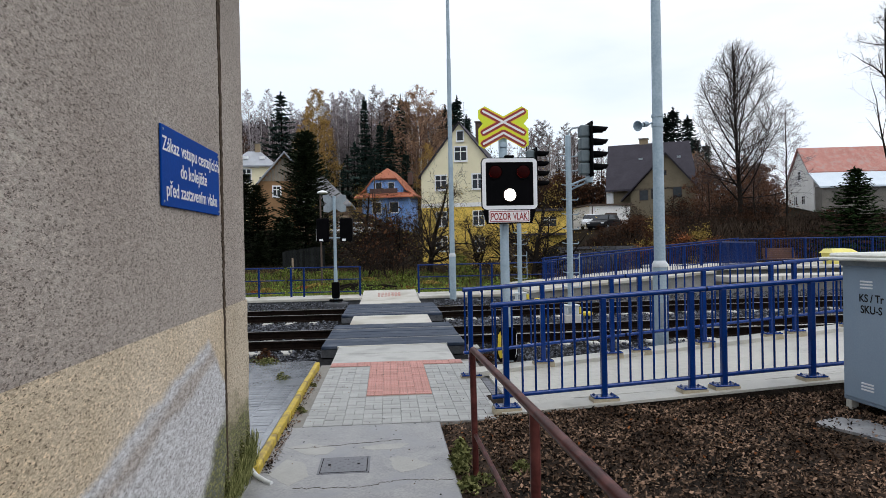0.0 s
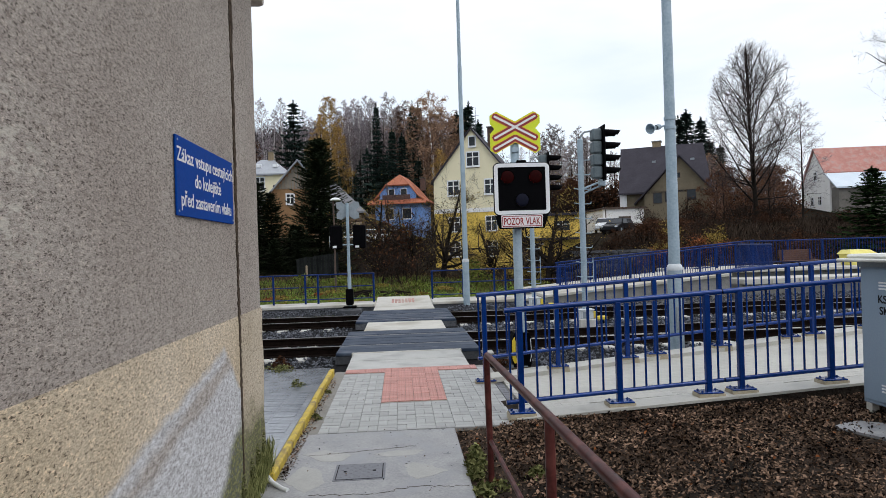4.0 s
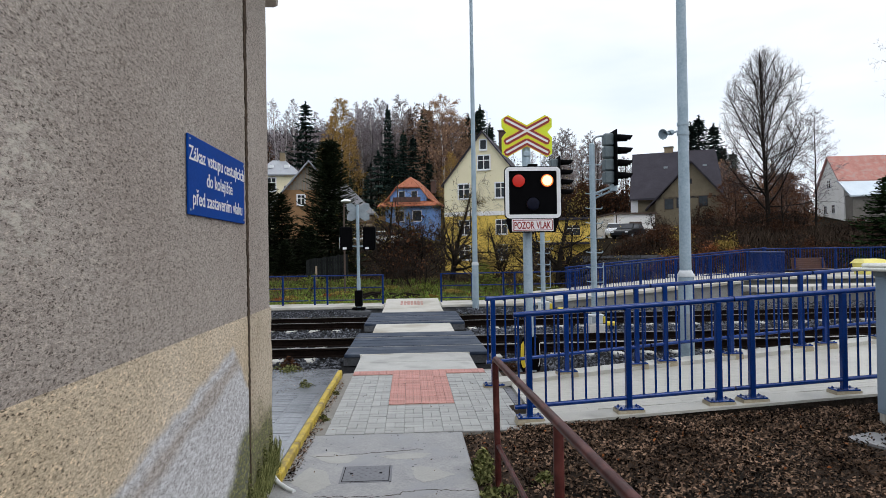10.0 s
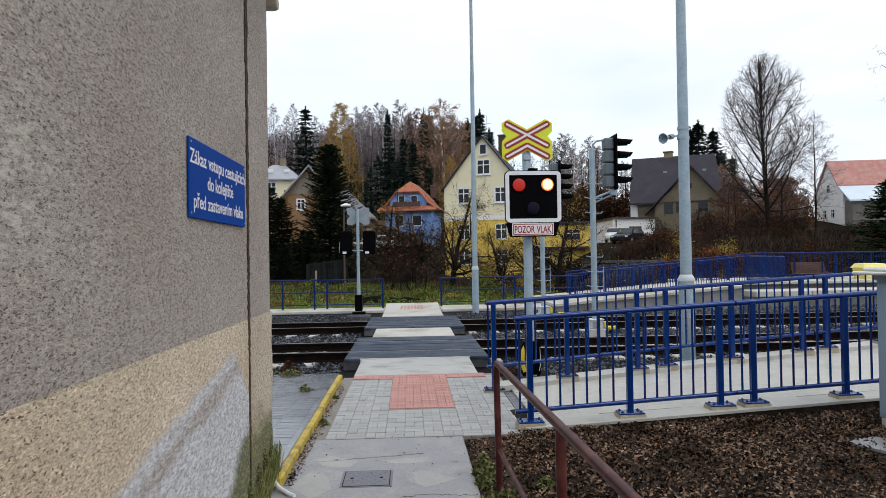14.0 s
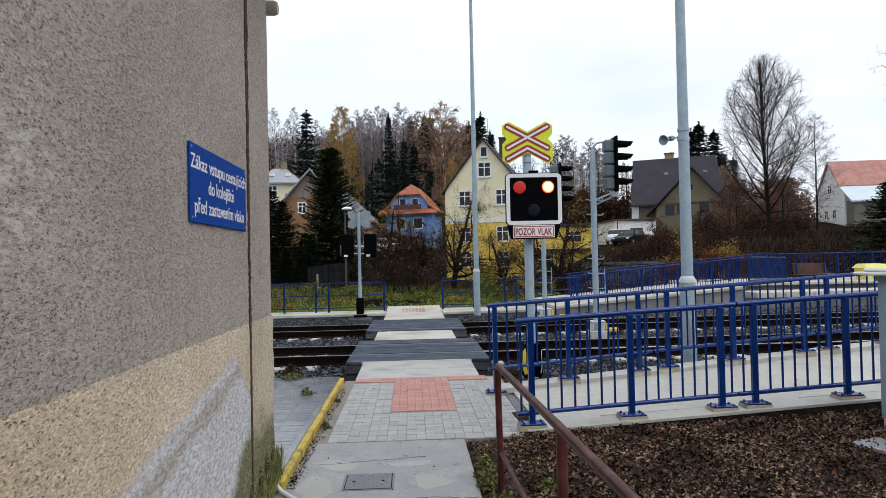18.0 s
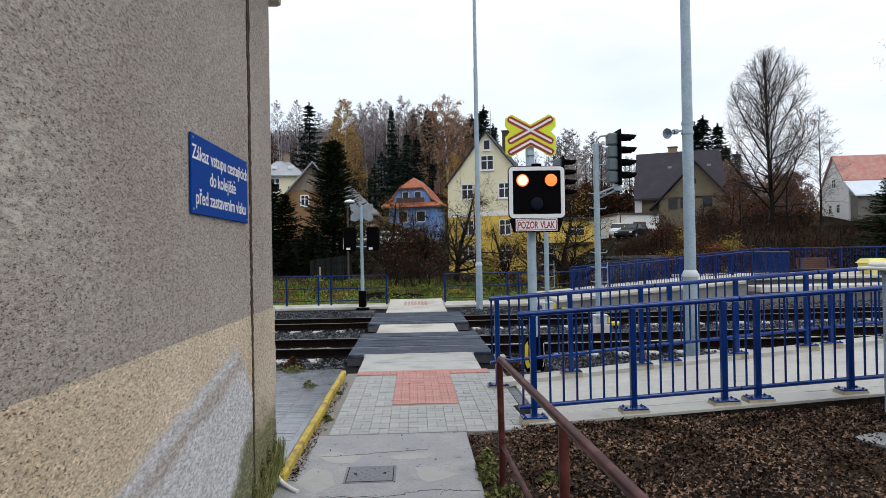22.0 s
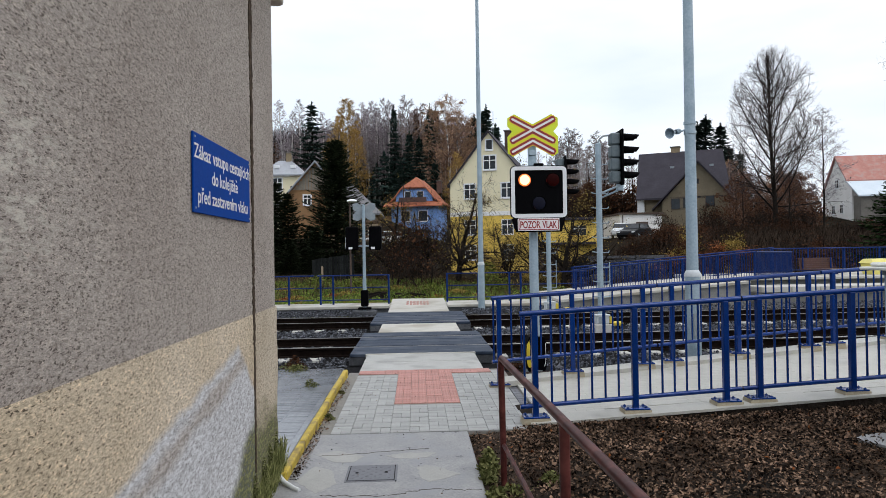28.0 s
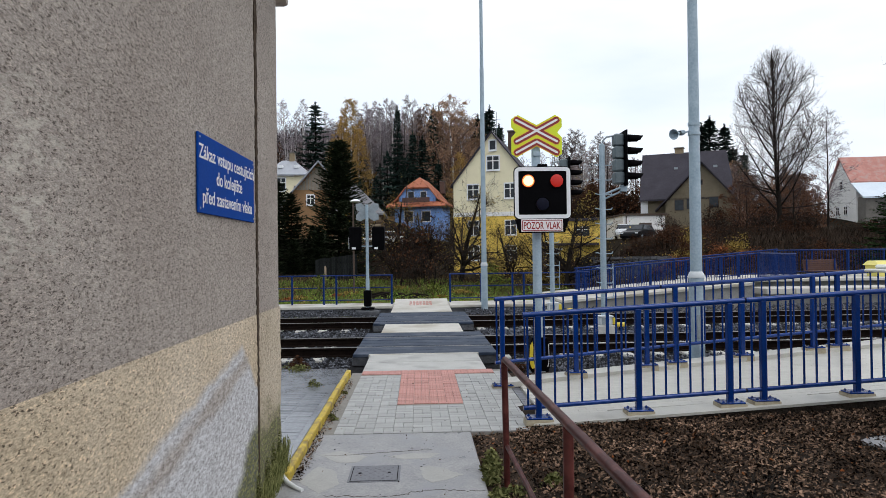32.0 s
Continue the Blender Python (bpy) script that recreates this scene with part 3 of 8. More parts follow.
M["roof_red"] = surface("orange_tile_roof", (0.30, 0.085, 0.04), (0.48, 0.165, 0.085), 0.75, scale=1.2, fine=7, bump=0.3, dist=0.05, rand=0.15)
M["roof_old_red"] = surface("faded_red_roof", (0.36, 0.14, 0.11), (0.52, 0.25, 0.21), 0.75, scale=0.8, fine=7, bump=0.3, dist=0.05, stain=(0.42, 0.27, 0.24), stain_scale=1.6)
M["roof_grey"] = surface("slate_grey_roof", (0.030, 0.027, 0.036), (0.055, 0.050, 0.063), 0.75, scale=0.8, fine=7, bump=0.3, dist=0.05, spec=0.2)
M["roof_pale"] = surface("pale_sheet_roof", (0.23, 0.245, 0.27), (0.37, 0.39, 0.43), 0.45, scale=0.8, fine=7, bump=0.1)
M["roof_light"] = surface("light_blue_sheet_roof", (0.55, 0.64, 0.72), (0.68, 0.75, 0.82), 0.4, scale=0.8, fine=7, bump=0.1)
M["pane"] = surface("dark_window_glass", (0.010, 0.012, 0.015), (0.03, 0.034, 0.042), 0.12, scale=0.9, fine=3, bump=0.0, rand=0.4, spec=0.3)
M["chimney"] = surface("chimney_brick", (0.05, 0.03, 0.025), (0.11, 0.066, 0.052), 0.9, scale=3, fine=14, bump=0.3)
M["chimney_pale"] = surface("pale_chimney_brick", (0.20, 0.15, 0.09), (0.32, 0.25, 0.16), 0.9, scale=3, fine=14, bump=0.3)
M["fence_board"] = surface("dark_weathered_board", (0.006, 0.007, 0.007), (0.022, 0.024, 0.024), 0.85, scale=3, fine=30, bump=0.3, rand=0.3, spec=0.05)
M["timber"] = surface("dark_brown_timber", (0.045, 0.028, 0.02), (0.09, 0.058, 0.042), 0.7, scale=3, fine=20)
M["car_dark"] = surface("black_car_paint", (0.003, 0.0035, 0.005), (0.007, 0.008, 0.011), 0.4, 0.0, scale=2, fine=20, bump=0.0, spec=0.25)
M["car_white"] = surface("white_car_paint", (0.66, 0.68, 0.71), (0.76, 0.78, 0.80), 0.25, scale=2, fine=20, bump=0)
M["tyre"] = surface("tyre_rubber", (0.012, 0.012, 0.012), (0.025, 0.025, 0.025), 0.8, scale=8, fine=50)
M["stone_wall"] = surface("dry_stone", (0.030, 0.032, 0.038), (0.105, 0.110, 0.122), 0.85, scale=4, fine=30, bump=0.3, rand=0.3)
# trees
M["joint_fill"] = surface("crumbled_brown_joint", (0.014, 0.010, 0.008), (0.13, 0.095, 0.070), 0.95, scale=22, fine=90, bump=0.8, dist=0.02, spec=0.02)
# near-black brown that paints shade: wall joint backing and ramp side
M["crack"] = surface("painted_shade_brown", (0.010, 0.008, 0.007), (0.065, 0.052, 0.042), 0.95, scale=14, fine=60, bump=0.8, dist=0.02, spec=0.02)
# near-black: the shade deep in the wood is put into this colour
M["wood_under"] = foliage("shaded_undergrowth", (0.005, 0.006, 0.005), (0.035, 0.026, 0.020), 0.1)
M["orange_leaf"] = foliage("orange_leaf", (0.16, 0.05, 0.02), (0.42, 0.16, 0.06), 0.2)
M["bark"] = surface("dark_bark", (0.009, 0.007, 0.006), (0.032, 0.026, 0.022), 0.95, scale=5, fine=30, bump=0.5, spec=0.03)
M["birch_bark"] = surface("birch_bark", (0.36, 0.335, 0.32), (0.72, 0.69, 0.66), 0.8, scale=2.5, fine=12, stain=(0.06, 0.055, 0.05), stain_scale=3.0)
M["twig"] = foliage("bare_twig", (0.016, 0.012, 0.010), (0.055, 0.041, 0.034))
M["bough"] = foliage("grey_brown_bough", (0.045, 0.036, 0.034), (0.125, 0.100, 0.095))
# birch, alder, larch and spruce tints lightened: distance haze is in the colour
M["birch_twig"] = foliage("birch_twig", (0.18, 0.155, 0.17), (0.42, 0.37, 0.39))
M["alder_twig"] = foliage("alder_twig", (0.105, 0.086, 0.085), (0.29, 0.235, 0.225))
M["russet_twig"] = foliage("russet_twig", (0.12, 0.072, 0.054), (0.30, 0.19, 0.14))
M["gold_twig"] = foliage("gold_twig", (0.18, 0.11, 0.045), (0.42, 0.28, 0.11))
M["russet_leaf"] = foliage("russet_leaf", (0.25, 0.15, 0.085), (0.56, 0.37, 0.23), 0.15)
M["yew"] = foliage("yew_needle", (0.006, 0.015, 0.006), (0.034, 0.058, 0.020), 0.2)
M["rust_brown_leaf"] = foliage("rust_brown_leaf", (0.07, 0.030, 0.018), (0.20, 0.092, 0.048), 0.3)
M["rust_leaf"] = foliage("rust_leaf", (0.030, 0.014, 0.009), (0.105, 0.050, 0.027))
M["gold_leaf"] = foliage("larch_gold", (0.32, 0.19, 0.06), (0.70, 0.47, 0.17), 0.2)
M["yellow_leaf"] = foliage("yellow_leaf", (0.15, 0.10, 0.025), (0.42, 0.31, 0.085), 0.25)
M["needle"] = foliage("spruce_needle", (0.014, 0.030, 0.028), (0.058, 0.088, 0.074), 0.3)
M["thuja"] = foliage("dark_evergreen", (0.008, 0.015, 0.009), (0.055, 0.068, 0.038), 0.3)
M["hill"] = surface("forest_floor", (0.007, 0.006, 0.004), (0.024, 0.018, 0.012), 0.95, scale=0.15, fine=3, bump=0.5, dist=0.3, spec=0.02)

# ---- ground ----
def ease(a, b, v):
    s = min(1.0, max(0.0, (v - a) / (b - a)))
    return s * s * (3 - 2 * s)


def ground_z(x, y):
    z = -0.05
    z -= 0.17 * ease(2.2, 2.9, y)
    z -= 0.10 * ease(17.0, 22.0, y)
    z += 0.8 * ease(18.5, 27, y) * ease(7, 1, x)
    z += 3.4 * ease(11, 20, x) * ease(24, 46, y)
    z += 3.2 * ease(4, -6, x) * ease(34, 60, y)
    z += 3.6 * ease(62, 92, y)
    far = ease(100, 215, y)
    z += far * (27 * ease(62, 0, x) + 6) + 0.5 * far * noise.noise((x * 0.02, y * 0.02, 0)) * 8
    z += 0.05 * noise.noise((x * 0.35, y * 0.35, 3)) * ease(16.5, 24, y)
    if y < 0:
        z += ease(1.0, 1.5, x) * (0.058 + 0.018 * min(8, max(0, x - 1.4))) * ease(-7, -3.5, y)
    if y < 2:
        z += 0.025 * noise.noise((x * 1.3, y * 1.3, 7)) * ease(1.0, 2.2, x)
    return z


def build_ground():
    xs = [-1600, -700, -300, -160, -110] + [-80 + 4 * i for i in range(15)] + [-20 + 0.8 * i for i in range(78)] + [43 + 4 * i for i in range(20)] + [130, 170, 300, 700, 1600]
    ys = [-1600, -600, -200, -80, -40, -25] + [-16 + 0.45 * i for i in range(90)] + [24.5 + 1.5 * i for i in range(60)] + [118 + 6 * i for i in range(24)] + [290, 420, 800, 1800]
    me = bpy.data.meshes.new("ground")
    vs = [(x, y, ground_z(x, y)) for y in ys for x in xs]
    n = len(xs)
    fs, mi = [], []
    for j in range(len(ys) - 1):
        for i in range(n - 1):
            fs.append((j * n + i, j * n + i + 1, (j + 1) * n + i + 1, (j + 1) * n + i))
            cy = 0.5 * (ys[j] + ys[j + 1])
            mi.append(0 if cy < 2.6 else 1 if cy < 13.6 else 2 if cy < 33 and 0.5 * (xs[i] + xs[i + 1]) < 9 else 3)
    me.from_pydata(vs, [], fs)
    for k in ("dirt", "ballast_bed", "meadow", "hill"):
        me.materials.append(M[k])
    me.polygons.foreach_set("material_index", mi)
    me.shade_smooth()
    tagged(new("ground", me), "dark earth, grey track bed and rough autumn grass rising to a wooded hill", "ground", kind="structure")


build_ground()


# ---- station building ----
WX = -0.876


def station():
    b = thing("station_building", pose(0, 0, 0), "old station building with brown-grey roughcast walls and a tan plinth", "building")
    part("wall", Build().box(-7, -16, 1.385, WX, -3.243, 4.3), M["wall_up"], b)
    part("plinth", Build().box(-7, -16, -0.3, WX + 0.002, -3.243, 1.385), M["wall_low"], b, "tan roughcast plinth with a bare grey repair patch")
    YZ = Matrix(((0, 0, 1, 0), (1, 0, 0, 0), (0, 1, 0, 0), (0, 0, 0, 1)))

    def worn(y, z0, z1, amp):
        k = int((z1 - z0) / 0.05)
        return [(y + amp * noise.noise((0, 3.1, 2.7 * (z0 + (z1 - z0) * i / k))) + 0.35 * amp * noise.noise((0, 7.1, 14 * (z0 + (z1 - z0) * i / k))), z0 + (z1 - z0) * i / k) for i in range(k + 1)]

    part("corner_wall", Build().slab([(-3.219, 4.3), (-3.219, 1.385)] + worn(-2.51, 1.385, 4.3, 0.012), -1.6, WX, YZ), M["wall_up"], b)
    part("corner_plinth", Build().slab([(-3.219, 1.385), (-3.219, -0.3)] + worn(-2.47, -0.3, 1.385, 0.06), -1.6, WX + 0.004, YZ), M["wall_corner"], b)
    # backing and far face of the joint coloured dark in place of shade
    part("joint_backing", Build().box(-1.6, -3.26, -0.3, WX - 0.045, -3.20, 4.3).box(-1.6, -3.224, -0.3, WX - 0.003, -3.217, 4.3), M["crack"], b, "dark backing that paints the shade in the vertical joint")
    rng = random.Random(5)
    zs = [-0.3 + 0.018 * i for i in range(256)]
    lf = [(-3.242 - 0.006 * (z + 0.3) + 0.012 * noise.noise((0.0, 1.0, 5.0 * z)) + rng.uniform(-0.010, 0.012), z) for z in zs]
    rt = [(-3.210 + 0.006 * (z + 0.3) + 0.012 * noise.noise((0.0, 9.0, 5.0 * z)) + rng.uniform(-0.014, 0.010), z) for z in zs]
    # strip stands proud of the wall, its dark colour drawing the joint's gap
    part("crack", Build().slab(lf + rt[::-1], WX - 0.01, WX + 0.0055, Matrix(((0, 0, 1, 0), (1, 0, 0, 0), (0, 1, 0, 0), (0, 0, 0, 1)))), M["joint_fill"], b, "ragged brown strip that paints the dark vertical joint")
    part("gable_wall", Build().box(-7, -3.2, -0.3, -1.6, -2.52, 4.3), M["wall_up"], b)
    part("eave", Build().box(-7.2, -16.2, 4.3, -0.55, -2.2, 4.5, 0.02), M["timber"], b)
    g = Build()
    g.lathe((-5, -2.36, 3.985), (1, 0, 0), [(0, 0.0), (0, 0.062), (4.16, 0.062), (4.19, 0.05), (4.20, 0.0)], 16)
    part("gutter", g, M["gutter"], b, "pale round gutter end under the eaves", True)
    return b


station()


def flat_text(name, words, size, m, material, parent=None, align="CENTER", stretch=1.0, extrude=0.0008, bold=0.0):
    c = bpy.data.curves.new(name, "FONT")
    c.body, c.size, c.align_x, c.align_y, c.extrude, c.offset = words, size, align, "CENTER", extrude, bold
    tmp = bpy.data.objects.new(name, c)
    me = bpy.data.meshes.new_from_object(tmp)
    bpy.data.objects.remove(tmp)
    me.materials.clear()
    me.materials.append(material)
    me.transform(Matrix.Diagonal((stretch, 1, 1, 1)))
    ob = new(name, me)
    if parent is not None:
        ob.parent = parent
    ob.matrix_local = m
    return ob


def word_row(name, words, size, at, material, parent, stretch=1.0, bold=0.0):
    """A centred row of words in the parent's x, y plane, each word a part."""
    plain = [w.replace("\u011b", "e") for w in words.split()]
    made = [flat_text(name, w, size, pose(0, 0, 0), material, parent, "LEFT", stretch, bold=bold) for w in plain]
    spans = [(min(v.co.x for v in o.data.vertices), max(v.co.x for v in o.data.vertices)) for o in made]
    gap = size * 0.30 * stretch
    total = sum(b - a for a, b in spans) + gap * (len(made) - 1)
    x = at[0] - total / 2
    for o, (a, b) in zip(made, spans):
        o.matrix_local = pose(x - a, at[1], at[2])
        if words.split()[made.index(o)].endswith("\u011b"):
            # the caron over the last letter
            cx, cy, k = x + b - a - 0.27 * size * stretch, at[1] + 0.31 * size, size * 0.13
            part(name, Build().slab([(cx - k, cy + k), (cx - 0.45 * k, cy + k), (cx, cy + 0.45 * k), (cx + 0.45 * k, cy + k), (cx + k, cy + k), (cx + 0.3 * k, cy), (cx - 0.3 * k, cy)], at[2] - 0.0008, at[2] + 0.0008), material, parent)
        x += b - a + gap


def wall_sign():
    # the plate faces +x; its own space: x along the wall, y up, z out of the wall
    s = thing("wall_sign", pose(WX + 0.012, -3.94, 2.247, 90, 0, 90), "dark blue warning sign with white Czech lettering on the wall", "sign")
    w, h = 0.581, 0.213
    part("plate", Build().box(-w, -h, -0.008, w, h, 0.004, 0.003), M["sign_blue"], s)
    for words, yy in (("Zákaz vstupu cestujících", 0.118), ("do kolejiště", 0.0), ("před zastavením vlaku", -0.118)):
        word_row("lettering", words, 0.109, (0, yy - 0.006, 0.0045), M["sign_white"], s, stretch=1.08, bold=0.0012)
    for sx in (-1, 1):
        for sy in (-1, 1):
            part("screw", Build().cyl((sx * (w - 0.025), sy * (h - 0.025), 0.003), (sx * (w - 0.025), sy * (h - 0.025), 0.007), 0.006, n=8), M["zinc"], s)


wall_sign()

# ---- path ----
PL, PR = -0.61, 1.40
setting("concrete_apron", Build().box(-0.86, -16, -0.12, 0.79, -1.30, -0.006, 0.01), M["apron"], "worn damp concrete path slab with pale patches", "path")
setting("path_bedding", Build().box(PL, -1.30, -0.12, 1.62, 2.30, -0.012), M["joint"], "sandy bedding between the paving stones", "path")
setting("path_edge", Build().box(-0.766, -1.30, -0.12, PL - 0.002, 2.30, -0.03), M["joint"], "strip of sandy earth between kerb and paving", "path")
setting("wet_pad", Build().box(-4.5, -2.45, -0.12, -0.833, 2.25, 0.055, 0.01), M["wet_slab"], "wet grey concrete pad beside the building", "pavement")


def pad_bricks():
    g = thing("pad_edging", pose(0, 0, 0.052), "row of dark wet bricks set in the concrete pad", "brick edging", kind="structure")
    me = Build().box(-0.122, -0.058, -0.04, 0.122, 0.058, 0.006, 0.006).mesh("brick", M["wet_slab"])
    rng = random.Random(12)
    for i in range(2):
        for j in range(17):
            o = part("brick", me, None, g)
            o.location = (-1.02 - 0.255 * i, -1.6 + 0.124 * j + 0.06 * i, rng.uniform(-0.002, 0.003))
            o.rotation_euler = (rng.uniform(-0.01, 0.01), rng.uniform(-0.01, 0.01), rng.uniform(-0.03, 0.03))


pad_bricks()


def kerb():
    k = thing("yellow_kerb", pose(0, 0, 0), "worn yellow-painted kerb along the wet pad", "kerb")
    y, rng = -2.66, random.Random(3)
    while y < 2.0:
        L = min(0.9, 2.05 - y)
        part("kerb_stone", Build().box(-0.832, y, -0.1, -0.765 + rng.uniform(-0.006, 0.006), y + L - 0.008, 0.072 + rng.uniform(-0.008, 0.004), 0.012), M["yellow_kerb"], k)
        y += L


kerb()


def manhole():
    h = thing("manhole_cover", pose(-0.10, -2.52, -0.006), "square dark cast-iron manhole cover set in the path", "manhole cover")
    part("frame", Build().box(-0.21, -0.205, -0.03, 0.21, 0.205, 0.003, 0.002), M["iron"], h)
    part("lid", Build().box(-0.185, -0.18, -0.03, 0.185, 0.18, 0.007, 0.003), M["iron"], h)
    part("lid_groove", Build().box(-0.191, -0.186, -0.02, 0.191, 0.186, 0.0045), M["black"], h)
    me = Build().box(-0.012, -0.012, 0.006, 0.012, 0.012, 0.0082, 0.002).mesh("stud", M["iron"])
    for i in range(9):
        for j in range(7):
            if (i + j) % 2 == 0:
                o = part("stud", me, None, h)
                o.location = (-0.144 + 0.036 * i, -0.132 + 0.044 * j, 0)
    for i in range(2):
        # raised black bars paint the darkness of the lift holes
        part("lift_hole_mark", Build().box(-0.135 + 0.24 * i, -0.015, 0.005, -0.11 + 0.24 * i, 0.015, 0.009, 0.001), M["black"], h)


manhole()


def apron_cracks():
    rng = random.Random(23)
    g = thing("path_cracks", pose(0, 0, 0), "thin dark cracks and a joint in the worn concrete path", "crack", kind="structure")
    for (xa, ya), (xb, yb), w in (((-0.60, -2.02), (0.40, -1.86), 0.0016), ((-0.45, -3.00), (0.05, -3.06), 0.003), ((0.05, -3.06), (0.30, -2.93), 0.003), ((0.30, -2.93), (0.78, -2.98), 0.0025)):
        n = 14
        a, b = [], []
        for i in range(n + 1):
            t = i / n
            x, y = xa + (xb - xa) * t + rng.uniform(-0.02, 0.02), ya + (yb - ya) * t + rng.uniform(-0.02, 0.02)
            k = w * rng.uniform(0.2, 0.75)
            a.append((x - k * (yb > ya), y - k))
            b.append((x + k * (yb > ya), y + k))
        vs = [(*q, z) for q0, q1 in zip(a, b) for q in (q0, q1) for z in (-0.02, -0.0035)]
        fs = [(4 * i + p, 4 * i + q, 4 * i + 4 + q, 4 * i + 4 + p) for i in range(n) for p, q in ((0, 1), (1, 3), (3, 2), (2, 0))]
        part("crack", Build().add(vs, fs), M["joint_fill"], g)


apron_cracks()



def repairs():
    rng = random.Random(29)
    g = thing("path_repair", pose(0, 0, 0), "pale smooth patches of newer mortar in the worn concrete path", "concrete patch", kind="structure")
    for ring in (((0.27, -2.39), (0.34, -2.34), (0.50, -2.45), (0.62, -2.60), (0.52, -2.68), (0.36, -2.77), (0.30, -2.65)),
                 ((-0.65, -1.96), (-0.45, -1.86), (-0.20, -2.05), (-0.28, -2.22), (-0.45, -2.20)),
                 ((-0.02, -2.05), (0.20, -1.98), (0.46, -2.00), (0.36, -2.13), (0.12, -2.15)),
                 ((-0.71, -2.66), (-0.60, -2.30), (-0.44, -2.42), (-0.36, -2.74), (-0.50, -2.95))):
        pts = []
        for (xa, ya), (xb, yb) in zip(ring, ring[1:] + ring[:1]):
            for k in range(9):
                t = k / 9
                pts.append((xa + (xb - xa) * t + rng.uniform(-0.010, 0.010), ya + (yb - ya) * t + rng.uniform(-0.010, 0.010)))
        part("patch", Build().slab(pts, -0.03, -0.0051), M["repair"], g)


repairs()


def slabs():
    rng = random.Random(8)
    s = thing("crossing_walkway", pose(0, 0, 0), "pale concrete walkway slabs leading over the tracks", "walkway", kind="structure")
    for y0, y1, z1, xr in ((2.31, 3.10, 0.0, 1.32), (3.11, 3.92, 0.0, 1.32), (7.36, 9.20, 0.0, 1.30), (12.62, 13.85, 0.01, 1.31)):
        part("slab", Build().box(PL, y0, -0.3, xr, y1, z1 + rng.uniform(-0.003, 0.003), 0.008), M["slab_worn" if y1 < 4 else "slab"], s)
    rise = Build()
    rise.add([(PL, 13.86, -0.3), (1.31, 13.86, -0.3), (1.31, 16.9, -0.3), (PL, 16.9, -0.3), (PL, 13.86, 0.01), (1.31, 13.86, 0.01), (1.31, 16.9, 0.13), (PL, 16.9, 0.13)],
             [(3, 2, 1, 0), (4, 5, 6, 7), (0, 1, 5, 4), (1, 2, 6, 5), (2, 3, 7, 6), (3, 0, 4, 7)])
    part("rising_slab", rise, M["slab"], s)
    for j in range(4):
        for i in range(7):
            y, x = 14.85 + 0.32 * j, -0.07 + 0.118 * i
            part("tactile_plate", Build().box(x, y, 0.0, x + 0.085 + rng.uniform(-0.01, 0.015), y + 0.22, 0.01 + 0.12 * (y + 0.11 - 13.86) / 3.04 + 0.007, 0.004), M["tactile"], s, "faded red tactile plate")
    part("edge_strip", Build().box(PL - 0.03, 3.925, -0.3, 1.34, 3.985, 0.012, 0.005), M["slab"], s)
    for name, ys in (("crossing_panel", ((4.0, 4.90), (5.06, 6.36), (6.57, 7.28), (9.30, 9.66), (9.88, 11.14), (11.35, 12.5))),):
        for y0, y1 in ys:
            n = max(1, round((y1 - y0) / 0.42))
            for k in range(n):
                a, c = y0 + (y1 - y0) * k / n, y0 + (y1 - y0) * (k + 1) / n - 0.008
                part(name, Build().box(-0.93, a, -0.055, 1.69, c, 0.006 + rng.uniform(-0.004, 0.004), 0.012), M["rubber"], s, "dark rubber crossing panel")
    for y0, y1 in ((4.0, 7.28), (9.3, 12.5)):
        part("panel_bearer", Build().box(-0.92, y0 + 0.012, -0.2, 1.68, y0 + 0.16, -0.057), M["stone_wall"], s, "grey concrete bearer under the panels")
        for x in (-0.932, 1.692):
            part("panel_end", Build().box(x - 0.012, y0 + 0.02, -0.2, x + 0.012, y1 - 0.02, -0.045, 0.004), M["stone_wall"], s, "grey concrete edge under the panels")


slabs()

# ---- tracks ----
RAILS = ((4.98, 6.48), (9.77, 11.24))


def track(y0, y1, label):
    t = thing("railway_track", pose(0, 0, 0), label, "railway track", kind="structure")
    for y in (y0, y1):
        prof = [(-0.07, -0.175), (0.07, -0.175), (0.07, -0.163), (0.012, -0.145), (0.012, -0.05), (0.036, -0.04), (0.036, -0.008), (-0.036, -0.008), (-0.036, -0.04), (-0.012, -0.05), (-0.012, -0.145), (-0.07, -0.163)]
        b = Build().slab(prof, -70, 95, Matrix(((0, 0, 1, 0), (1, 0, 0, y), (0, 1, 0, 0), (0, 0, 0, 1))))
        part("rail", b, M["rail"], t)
        part("running_surface", Build().box(-70, y - 0.034, -0.008, 95, y + 0.034, 0.0, 0.004), M["rail_top"], t, "worn shiny rail head")
    me = Build().box(-0.11, -0.42, -0.32, 0.11, 1.92, -0.172, 0.02).mesh("sleeper", M["sleeper"])
    clip = Build().box(-0.08, -0.15, 0, 0.08, 0.15, 0.03, 0.01).mesh("rail_clip", M["rail"])
    for i in range(-22, 46):
        x = 0.12 + 0.6 * i
        if -1.2 < x < 1.9:
            continue
        s = part("sleeper", me, None, t)
        s.location = (x, y0 + (y1 - y0 - 1.5) / 2, 0)
        if -6 < x < 12:
            for y in (y0, y1):
                c = part("rail_clip", clip, None, t)
                c.location = (x, y, -0.175)


track(*RAILS[0], "rusty single railway track on concrete sleepers")
track(*RAILS[1], "second rusty railway track on concrete sleepers")


